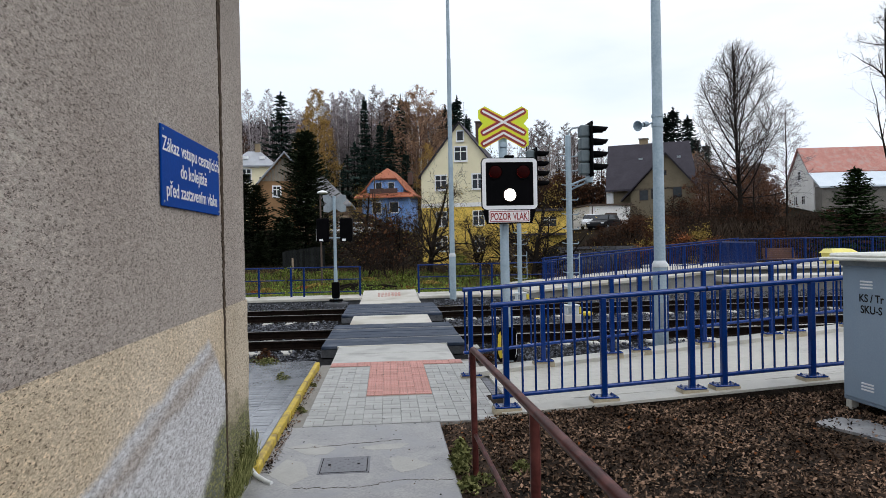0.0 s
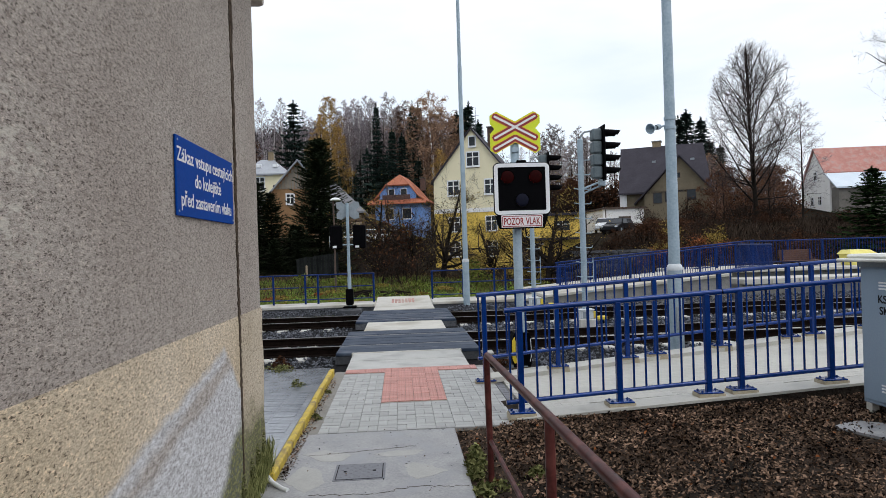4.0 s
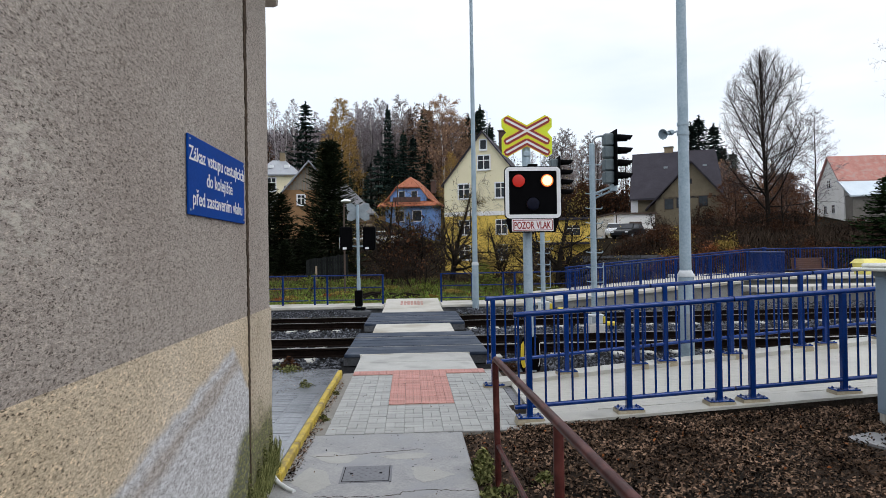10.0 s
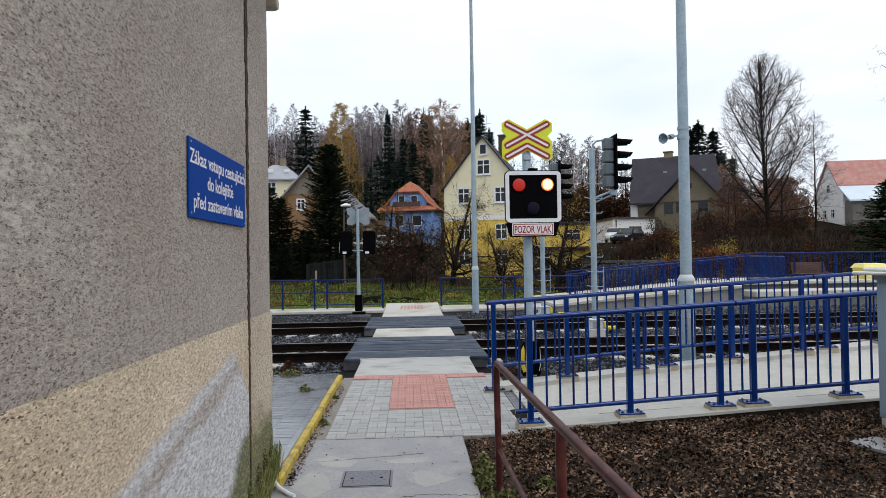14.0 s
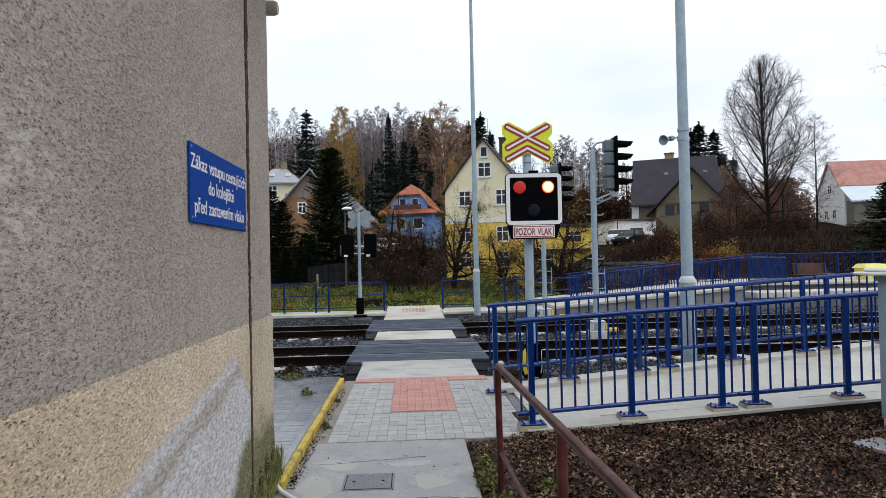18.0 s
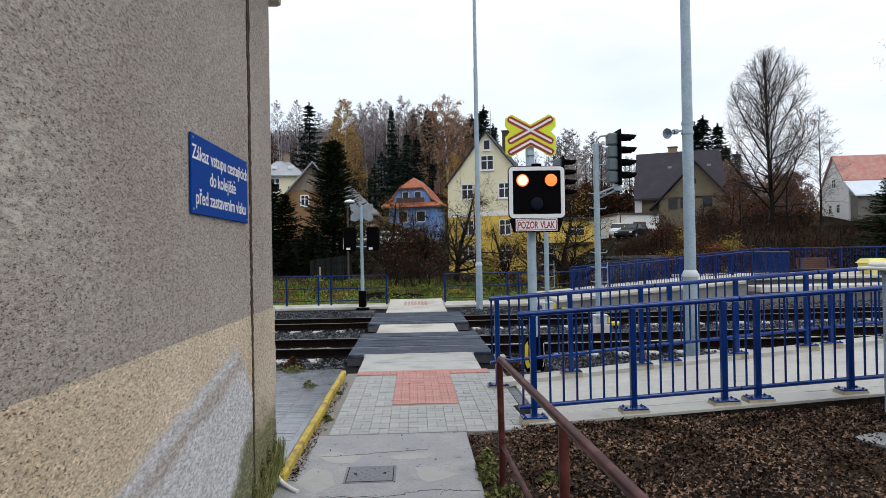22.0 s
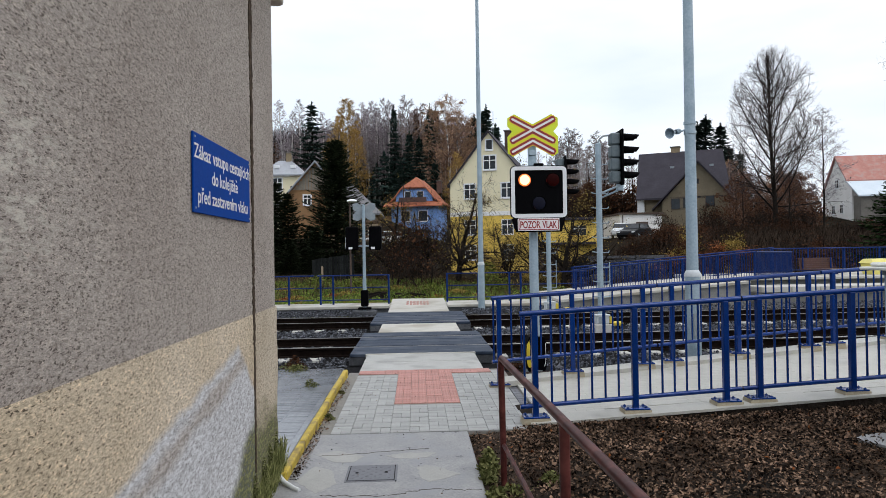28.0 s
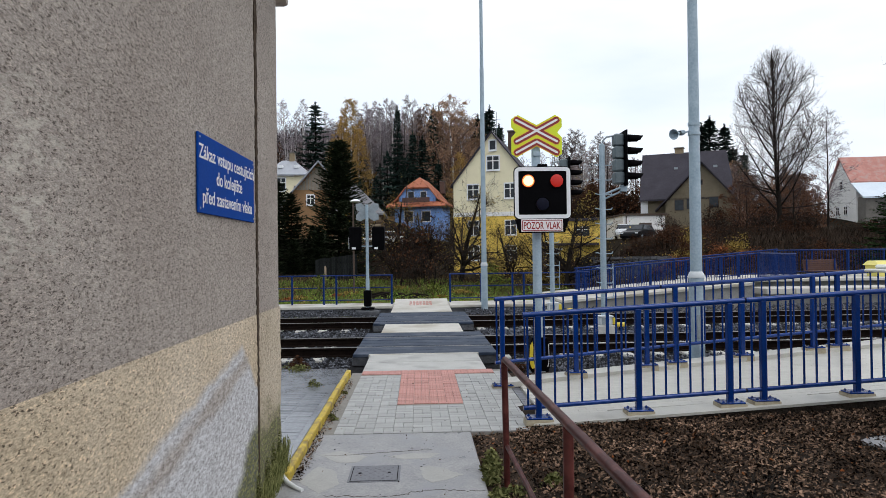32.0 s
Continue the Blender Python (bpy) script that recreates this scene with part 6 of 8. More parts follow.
def blue_house():
    h = thing("village_house", pose(0.15, 90, 4.3, 0, 0, -12), "light blue house with an orange tiled roof and a balcony", "house")
    part("wall", Build().box(-3.7, 0, -3, 3.7, 9, 5.1), M["sky_wall"], h)
    part("gable", Build().slab([(-3.0, 5.1), (3.0, 5.1), (2.9, 6.4), (1.7, 7.7), (-1.7, 7.7), (-2.9, 6.4)], 0.02, 9, Matrix(((1, 0, 0, 0), (0, 0, 1, 0), (0, 1, 0, 0), (0, 0, 0, 1)))), M["sky_wall"], h)
    part("half_hip", Build().add([(-1.9, -0.5, 7.6), (1.9, -0.5, 7.6), (0, 1.9, 9.4), (-1.9, -0.4, 7.4), (1.9, -0.4, 7.4), (0, 2.0, 9.1)], [(0, 1, 2), (5, 4, 3), (0, 3, 4, 1), (1, 4, 5, 2), (2, 5, 3, 0)]), M["roof_red"], h)
    for s in (-1, 1):
        b = Build()
        prof = [(0, 9.4), (1.9, 7.65), (3.3, 5.95), (4.7, 5.0)]
        vs = []
        for k, (x, z) in enumerate(prof):
            y0 = 1.9 if k == 0 else -0.5
            vs += [(s * x, y0, z), (s * x, 9.5, z), (s * x, y0, z - 0.2), (s * x, 9.5, z - 0.2)]
        fs = []
        for k in range(3):
            a, c = 4 * k, 4 * k + 4
            fs += [(a, a + 1, c + 1, c), (a + 2, c + 2, c + 3, a + 3), (a, c, c + 2, a + 2), (a + 1, a + 3, c + 3, c + 1)]
        part("roof_plane", b.add(vs, fs), M["roof_red"], h)
    part("skirt_roof", Build().add([(-4.7, -1.3, 4.75), (4.7, -1.3, 4.75), (4.3, 0.1, 5.5), (-4.3, 0.1, 5.5), (-4.7, -1.3, 4.6), (4.7, -1.3, 4.6), (4.3, 0.1, 5.3), (-4.3, 0.1, 5.3)], [(0, 1, 2, 3), (7, 6, 5, 4), (0, 4, 5, 1), (1, 5, 6, 2), (2, 6, 7, 3), (3, 7, 4, 0)]), M["roof_red"], h)
    for x in (-1.0, 1.0):
        window(h, FRONT_M(x, 6.2), 0.9, 1.5, False, 0.08, False)
        window(h, FRONT_M(x * 1.4, 3.2), 1.3, 1.5, False, 0.10)
    part("balcony", Build().box(-2.2, -1.2, 5.25, 2.2, -1.12, 6.0), M["bench_wood"], h, "brown timber balcony front")
    part("post", Build().box(-1.5, -1.2, -1, -1.35, -1.05, 8.0), M["timber"], h)
    chimney(h, 3.2, 5, 7, 8.9, 0.4)
    part("side_wing", Build().box(-6.6, 1, -3, -3.7, 7, 3.4), M["brick_wall"], h)
    h.scale = (0.94, 0.94, 0.97)


blue_house()
hl = gable_house("village_house", pose(-9.3, 56, 1.9, 0, 0, 8), 6.6, 12, 4.9, 8.8, "brick_wall", "roof_pale", "brick house with a weathered board gable among dark conifers", 0.7, gable="brick_wall")
window(hl, FRONT_M(-0.75, 5.25), 0.62, 0.85)
for i in range(14):
    x = -2.1 + 0.30 * i
    part("gable_board", Build().box(x, -0.06, 6.2, x + 0.27, 0.0, 8.62 - abs(x + 0.13) * 1.16), M["board_wall"], hl)


def hip_house(name, x0, x1, y0, y1, foot, eave, ra, rb, top, wall, roof, label, over=0.45):
    """A house with its ridge along x from ra to rb and hipped ends."""
    h = thing(name, pose(0, 0, 0), label, "house")
    part("wall", Build().box(x0, y0, foot, x1, y1, eave), M[wall], h)
    ym = (y0 + y1) / 2
    c = [(x0 - over, y0 - over, eave - 0.1), (x1 + over, y0 - over, eave - 0.1), (x1 + over, y1 + over, eave - 0.1), (x0 - over, y1 + over, eave - 0.1)]
    for q in (((c[0]), (c[1]), (rb, ym, top), (ra, ym, top)), (c[1], c[2], (rb, ym, top)), (c[2], c[3], (ra, ym, top), (rb, ym, top)), (c[3], c[0], (ra, ym, top))):
        n = len(q)
        vs = list(q) + [(x, y, z - 0.16) for x, y, z in q]
        part("roof_plane", Build().add(vs, [tuple(range(n)), tuple(range(2 * n - 1, n - 1, -1))] + [(i, n + i, n + (i + 1) % n, (i + 1) % n) for i in range(n)]), M[roof], h)
    return h


hs = hip_house("log_cabin", -6.9, -3.0, 49, 54, 0, 5.45, -6.2, -5.6, 8.4, "log_wall", "roof_shed", "small log cabin with a grey hipped sheet roof")
for i in range(14):
    part("log", Build().cyl((-6.95, 48.98, 1.2 + 0.31 * i), (-2.95, 48.98, 1.2 + 0.31 * i), 0.15, n=8), M["log_wall" if i % 2 else "log_pale"], hs)
    part("log", Build().cyl((-3.0, 48.9, 1.35 + 0.31 * i), (-3.0, 54, 1.35 + 0.31 * i), 0.15, n=8), M["log_wall"], hs)
window(hs, Matrix.Translation((-4.1, 48.9, 3.6)) @ pose(0, 0, 0, 90, 0, 0), 0.6, 0.7, False, 0.08)
hm = hip_house("village_house", -18.2, -13.4, 74, 82, 2, 11.9, -17.2, -15.6, 14.1, "cream", "roof_pale", "cream house with a pale grey hipped roof behind the conifers")
part("mansard_side", Build().add([(-15.0, 73.9, 10.0), (-13.2, 73.9, 10.0), (-13.4, 74.4, 12.1), (-15.0, 74.4, 12.1), (-15.0, 76, 10.0), (-13.2, 76, 10.0), (-13.4, 76, 12.1), (-15.0, 76, 12.1)], [(0, 1, 2, 3), (1, 5, 6, 2), (5, 4, 7, 6), (4, 0, 3, 7), (3, 2, 6, 7), (0, 4, 5, 1)]), M["roof_grey"], hm, "dark slate mansard side")
part("cornice", Build().box(-18.4, 73.8, 11.55, -15.0, 74.0, 11.85), M["white_wall"], hm)
chimney(hm, -15.9, 78, 13.4, 15.0, 0.32, "chimney_pale")
for x in (-16.9, -14.9):
    part("roof_light", Build().box(x - 0.3, 75.2, 12.75, x + 0.3, 75.9, 13.15, 0.02), M["white_trim"], hm)
for z in (10.6, 7.4):
    window(hm, Matrix.Translation((-16.55, 73.99, z)) @ pose(0, 0, 0, 90, 0, 0), 1.0, 1.5)


def grey_house():
    h = thing("village_house", pose(30.5, 66.6, 4.0, 0, 0, -26), "grey slate-roofed house with a cross gable and buff walls", "house")
    part("wall", Build().slab([(1.2, -3), (10.8, -3), (10.8, 4.2), (6, 9.5), (1.2, 4.2)], -4.6, 4.4, Matrix(((0, 0, 1, 0), (1, 0, 0, 0), (0, 1, 0, 0), (0, 0, 0, 1)))), M["buff_wall"], h)
    for s in (-1, 1):
        vs = [(-5.1, 6, 9.9), (4.6, 6, 9.9), (5.6, 6 + s * 5.6, 3.9), (-4.8, 6 + s * 5.6, 3.9)]
        vs += [(x, y, z - 0.22) for x, y, z in vs]
        part("roof_plane", Build().add(vs, [(0, 1, 2, 3), (7, 6, 5, 4), (0, 4, 5, 1), (1, 5, 6, 2), (2, 6, 7, 3), (3, 7, 4, 0)]), M["roof_grey"], h)
    out = [(-1.9, -3), (5.2, -3), (5.2, 4.0), (2.1, 7.7), (-1.9, 3.4)]
    part("cross_gable", Build().slab(out, 0.4, 6, Matrix(((1, 0, 0, 0), (0, 0, 1, 0), (0, 1, 0, 0), (0, 0, 0, 1)))), M["buff_wall"], h)
    for a, c in (((2.1, 7.95), (-3.0, 2.6)), ((2.1, 7.95), (5.9, 3.4))):
        vs = [(a[0], -0.1, a[1]), (c[0], -0.1, c[1]), (c[0], 6, c[1]), (a[0], 6, a[1])]
        vs += [(x, y, z - 0.2) for x, y, z in vs]
        part("gable_roof", Build().add(vs, [(0, 1, 2, 3), (7, 6, 5, 4), (0, 4, 5, 1), (1, 5, 6, 2), (2, 6, 7, 3), (3, 7, 4, 0)]), M["roof_grey"], h)
    for x, z, w in ((0.9, 3.2, 0.9), (3.3, 3.3, 0.9), (-0.4, 3.1, 0.9), (1.9, 5.6, 0.4)):
        window(h, FRONT_M(x, z, 0.38), w, w * 1.25, False, 0.06, False, "timber")
    # white strip painted in for the lit left face of the wall
    part("lit_wall_edge", Build().box(-4.75, 0.95, -1, -3.95, 1.25, 4.1), M["white_trim"], h)
    for x in (-1.2, 3.2):
        part("roof_light", Build().box(x, 3.9, 7.5, x + 0.45, 4.35, 7.9), M["zinc_dull"], h)
    chimney(h, -0.75, 6.4, 9.0, 10.45, 0.5, "chimney_pale")


grey_house()


def red_house():
    h = thing("village_house", pose(60.5, 84, 3.6, 0, 0, -99), "white house with a faded red roof and a light sheet-roofed lean-to", "house")
    part("wall", Build().slab([(-4.2, -3), (4.2, -3), (4.2, 6.3), (0, 11), (-4.2, 6.2)], 0, 14, Matrix(((1, 0, 0, 0), (0, 0, 1, 0), (0, 1, 0, 0), (0, 0, 0, 1)))), M["white_wall"], h)
    for prof, mat, nm in ((((0, 11.25), (3.4, 7.45)), "roof_old_red", "roof_plane"), (((0, 11.25), (-4.6, 6.0)), "roof_old_red", "roof_plane"), (((3.1, 7.5), (6.6, 5.15)), "roof_light", "lean_to_roof")):
        (a0, a1), (c0, c1) = prof
        vs = [(a0, -0.3, a1), (c0, -0.3, c1), (c0, 14, c1), (a0, 14, a1)]
        vs += [(x, y, z - 0.22) for x, y, z in vs]
        part(nm, Build().add(vs, [(0, 1, 2, 3), (7, 6, 5, 4), (0, 4, 5, 1), (1, 5, 6, 2), (2, 6, 7, 3), (3, 7, 4, 0)]), M[mat], h)
    part("lean_to_wall", Build().box(4.2, 0.2, -3, 6.2, 13.5, 5.2), M["grey_wall"], h)
    for x, z in ((-1.2, 3.6), (1.2, 3.6), (-1.0, 0.9), (1.4, 0.9), (0.0, 7.2)):
        window(h, FRONT_M(x, z), 0.8, 1.1, True, 0.08)


red_house()


def garage():
    g = thing("garage", pose(22.3, 58, 3.55), "low flat-roofed white garage", "garage")
    part("wall", Build().box(-1.35, 0, -3, 2.9, 6, 1.9), M["white_wall"], g)
    part("roof_edge", Build().box(-1.5, -0.2, 1.9, 3.05, 6.2, 2.08), M["timber"], g)
    # dark panel stands in for the shade inside the garage's opening
    part("dark_opening_panel", Build().box(0.25, -0.06, -0.1, 1.5, 0.0, 1.15), M["timber"], g)
    part("downpipe", Build().cyl((-1.1, -0.08, -1), (-1.1, -0.08, 1.85), 0.05, n=8), M["timber"], g)


garage()


def parked_car(m, mat, label):
    c = thing("parked_car", m, label, "car", "parked cars")
    FLIP = Matrix(((1, 0, 0, 0), (0, 0, -1, 0), (0, 1, 0, 0), (0, 0, 0, 1)))
    prof = [(-1.98, 0.24), (-2.10, 0.40), (-2.10, 0.62), (-1.98, 0.74), (-1.05, 0.90), (1.80, 0.95), (2.05, 0.86), (2.10, 0.55), (2.00, 0.26)]
    part("body", Build().slab([(x, z) for x, z in prof], -0.80, 0.80, FLIP).slab([(0.985 * x, 0.30 + 0.90 * (z - 0.30)) for x, z in prof], -0.85, 0.85, FLIP), M[mat], c)
    low, high = (-1.02, 1.98, 0.78, 0.90), (-0.28, 1.55, 0.60, 1.43)

    def cabin(k0, k1, grow):
        """The glazed upper body between two heights, as fractions of its own."""
        vs = []
        for k in (k0, k1):
            a, b2, w, z = (p + (q - p) * k for p, q in zip(low, high))
            vs += [(a - grow, -w - grow, z), (b2 + grow, -w - grow, z), (b2 + grow, w + grow, z), (a - grow, w + grow, z)]
        return Build().add(vs, [(3, 2, 1, 0), (4, 5, 6, 7), (0, 1, 5, 4), (1, 2, 6, 5), (2, 3, 7, 6), (3, 0, 4, 7)])

    part("cabin", cabin(0.0, 0.12, 0.0), M[mat], c)
    part("cabin_frame", cabin(0.10, 0.86, -0.03), M["black"], c)
    at = lambda k, f, sy: Vector([p + (q - p) * k for p, q in zip((low[0] + (low[1] - low[0]) * f, sy * low[2], low[3]), (high[0] + (high[1] - high[0]) * f, sy * high[2], high[3]))])

    def glass(name, p, q, out):
        """A pane from one lower corner to another, as (fraction of the length, side)."""
        vs = [at(k, *w) for k, w in ((0.12, p), (0.12, q), (0.85, q), (0.85, p))]
        vs += [v + Vector(out) * 0.02 for v in vs]
        part(name, Build().add(vs, [(3, 2, 1, 0), (4, 5, 6, 7), (0, 1, 5, 4), (1, 2, 6, 5), (2, 3, 7, 6), (3, 0, 4, 7)]), M["pane"], c)

    glass("windscreen", (0.0, -0.94), (0.0, 0.94), (-0.7, 0, 0.7))
    glass("rear_window", (1.0, 0.94), (1.0, -0.94), (0.9, 0, 0.4))
    for s in (-1, 1):
        for f0, f1 in ((0.04, 0.50), (0.53, 0.80), (0.83, 0.97)):
            glass("side_window", (f0, s), (f1, s), (0, 0.9 * s, 0.4))
    part("car_roof", cabin(0.85, 1.0, 0.01), M[mat], c)
    for s in (-1, 1):
        part("headlight", Build().box(-2.115, s * 0.52, 0.58, -2.02, s * 0.78, 0.70, 0.02), M["white_trim"], c)
        for x in (0.50, 1.40):
            part("pillar", Build().add([(x, s * 0.775, 0.92), (x + 0.10, s * 0.775, 0.92), (x + 0.09, s * 0.615, 1.40), (x + 0.01, s * 0.615, 1.40), (x, s * 0.74, 0.92), (x + 0.10, s * 0.74, 0.92), (x + 0.09, s * 0.58, 1.40), (x + 0.01, s * 0.58, 1.40)], [(0, 1, 2, 3), (7, 6, 5, 4), (0, 4, 5, 1), (1, 5, 6, 2), (2, 6, 7, 3), (3, 7, 4, 0)]), M[mat], c)
    for x in (-1.35, 1.35):
        for s in (-1, 1):
            w = part("wheel", Build().cyl((x, s * 0.70, 0.31), (x, s * 0.88, 0.31), 0.31, n=16), M["tyre"], c, "", True)
            part("rim", Build().cyl((x, s * 0.86, 0.31), (x, s * 0.89, 0.31), 0.19, n=12), M["zinc"], w)


def on_ground(x, y, dz=0.0, rz=0):
    return pose(x, y, ground_z(x, y) + dz, 0, 0, rz)


parked_car(on_ground(19.75, 50, -0.3, 50), "car_dark", "black hatchback parked by the garage")
parked_car(on_ground(20.1, 55, -0.05, 72), "car_white", "white car parked by the garage")
parked_car(on_ground(-2.5, 56, 0.0, 62), "car_white", "white car parked below the blue house")
parked_car(on_ground(-0.5, 75, -0.1, 78), "car_white", "white car parked below the blue house")


def brush_pile():
    b = thing("brush_pile", on_ground(-0.5, 20.6, 0), "dark heap of cut branches behind the platform railing", "branches")
    rng = random.Random(17)
    for i in range(26):
        x, y, a = rng.gauss(0, 0.45), rng.gauss(0, 0.3), rng.uniform(-0.5, 0.5)
        l, z = rng.uniform(0.5, 1.1), rng.uniform(0.03, 0.32)
        dx, dy = l * math.cos(a), l * math.sin(a)
        part("branch", Build().pipe([(x - dx, y - dy, max(0.02, z - 0.12)), (x, y, z + 0.05), (x + dx, y + dy, max(0.02, z - rng.uniform(0, 0.25)))], rng.uniform(0.018, 0.045), 6), M["bark"], b)


brush_pile()


def board_fence():
    f = thing("board_fence", pose(-5.0, 26.0, 0.0, 0, 0, 0), "low weathered dark board fence before the evergreens", "fence")
    rng = random.Random(14)
    for i in range(15):
        x = 0.142 * i
        part("board", Build().box(x, 0, 0.25, x + 0.128, 0.022, 1.60 + 0.017 * i + rng.uniform(-0.03, 0.03), 0.004), M["fence_board"], f)
    for z in (0.75, 1.40):
        part("cross_rail", Build().box(-0.02, 0.024, z, 2.14, 0.064, z + 0.08, 0.004), M["fence_board"], f)
    p = thing("marker_post", pose(-4.43, 25.5, 0.38), "short pale wooden post standing in the grass", "post")
    part("post", Build().lathe((0, 0, -0.3), (0, 0, 1), [(0, 0.055), (1.14, 0.050), (1.18, 0.03), (1.19, 0)], 10), M["log_pale"], p, "", True)


board_fence()


def retaining_wall():
    w = thing("retaining_wall", pose(11.0, 32, 0.35), "grey dry-stone retaining wall below the parked cars", "stone wall", kind="structure")
    part("backing", Build().box(0, 0.12, -0.8, 4.7, 5, 1.12, 0.02), M["ballast_bed"], w)
    rng = random.Random(31)
    z = -0.3
    while z < 1.0:
        x, h = rng.uniform(-0.3, 0), rng.uniform(0.16, 0.26)
        while x < 4.6:
            l = rng.uniform(0.22, 0.55)
            c = [(sx * l / 2 * rng.uniform(0.8, 1.0), sy * 0.16, sz * h / 2 * rng.uniform(0.75, 1.0)) for sz in (-1, 1) for sy in (-1, 1) for sx in (-1, 1)]
            o = part("stone", Build().add(c, [(0, 2, 3, 1), (4, 5, 7, 6), (0, 1, 5, 4), (2, 6, 7, 3), (0, 4, 6, 2), (1, 3, 7, 5)]), M["stone_wall"], w)
            o.matrix_local = pose(x + l / 2, rng.uniform(-0.03, 0.05), z + h / 2, rng.uniform(-4, 4), rng.uniform(-5, 5), rng.uniform(-8, 8))
            x += l * 0.98
        z += h * 0.97


retaining_wall()


def street_lamp():
    l = thing("street_lamp", on_ground(-2.66, 22, -0.3), "dark street lamp with a flat white head before the conifers", "street lamp")
    part("post", Build().cyl((0, 0, 0), (0, 0, 4.6), 0.045, 0.035, 10), M["timber"], l, "", True)
    part("head", Build().lathe((0.1, 0, 4.5), (0, 0, 1), [(0, 0), (0.01, 0.20), (0.05, 0.245), (0.10, 0.20), (0.15, 0.08), (0.16, 0)], 18), M["white_trim"], l, "white lamp head", True)


street_lamp()


# ---- trees ----
def prisms(segs, sides=3):
    """Tapered twigs: rows of x0 y0 z0 x1 y1 z1 r0 r1."""
    s = np.array(segs, float)
    a, b, r0, r1 = s[:, 0:3], s[:, 3:6], s[:, 6], s[:, 7]
    d = b - a
    d /= np.linalg.norm(d, axis=1)[:, None] + 1e-9
    ref = np.where(abs(d[:, 2:3]) > 0.9, np.array([[1.0, 0, 0]]), np.array([[0, 0, 1.0]]))
    u = np.cross(d, ref)
    u /= np.linalg.norm(u, axis=1)[:, None] + 1e-9
    w = np.cross(d, u)
    ang = np.arange(sides) * 2 * np.pi / sides
    ring = np.cos(ang)[None, :, None] * u[:, None] + np.sin(ang)[None, :, None] * w[:, None]
    v = np.concatenate([a[:, None] + ring * r0[:, None, None], b[:, None] + ring * r1[:, None, None]], 1)
    f = [(i, (i + 1) % sides, sides + (i + 1) % sides, sides + i) for i in range(sides)]
    faces = (np.arange(len(s))[:, None, None] * 2 * sides + np.array(f)[None]).reshape(-1, 4)
    return v.reshape(-1, 3), faces


def raw(name, v, f, material, smooth=False):
    me = bpy.data.meshes.new(name)
    me.from_pydata(np.asarray(v).tolist(), [], np.asarray(f).tolist())
    me.materials.append(material)
    if smooth:
        me.shade_smooth()
    return me


def flakes(pts, size, rng, long=1.0, flat=0.0):
    """Small leaf quads, turned at random, round the points."""
    p = np.asarray(pts, float)
    n = len(p)
    a = rng.normal(size=(n, 3))
    a[:, 2] *= 1 - flat
    a /= np.linalg.norm(a, axis=1)[:, None]
    b = np.cross(a, rng.normal(size=(n, 3)))
    b /= np.linalg.norm(b, axis=1)[:, None] + 1e-9
    s = size * rng.uniform(0.6, 1.3, (n, 1))
    v = np.stack([p - a * s * long, p + b * s * 0.6, p + a * s * long, p - b * s * 0.6], 1)
    f = np.arange(n * 4).reshape(n, 4)
    return v.reshape(-1, 3), f


def sprigs(a, b, w, rng):
    """Fine twigs: slivers that taper from a to b."""
    a, b = np.asarray(a, float).reshape(-1, 3), np.asarray(b, float).reshape(-1, 3)
    d = b - a
    k = np.cross(d, rng.normal(size=d.shape))
    k *= w / (np.linalg.norm(k, axis=1)[:, None] + 1e-9)
    return np.stack([a - k, a + k, b], 1).reshape(-1, 3), np.arange(3 * len(a)).reshape(-1, 3)


def sprays(a, d, wide, rng):
    """Needle sprays: slim diamonds from a along d."""
    a, d = np.asarray(a, float).reshape(-1, 3), np.asarray(d, float).reshape(-1, 3)
    k = np.cross(d, rng.normal(0, 0.35, d.shape) + (0, 0, 1))
    k *= wide * np.linalg.norm(d, axis=1)[:, None] / (np.linalg.norm(k, axis=1)[:, None] + 1e-9)
    return np.stack([a, a + 0.45 * d + k, a + d, a + 0.45 * d - k], 1).reshape(-1, 3), np.arange(4 * len(a)).reshape(-1, 4)


def unit(v):
    return v / (np.linalg.norm(v, axis=-1, keepdims=True) + 1e-9)


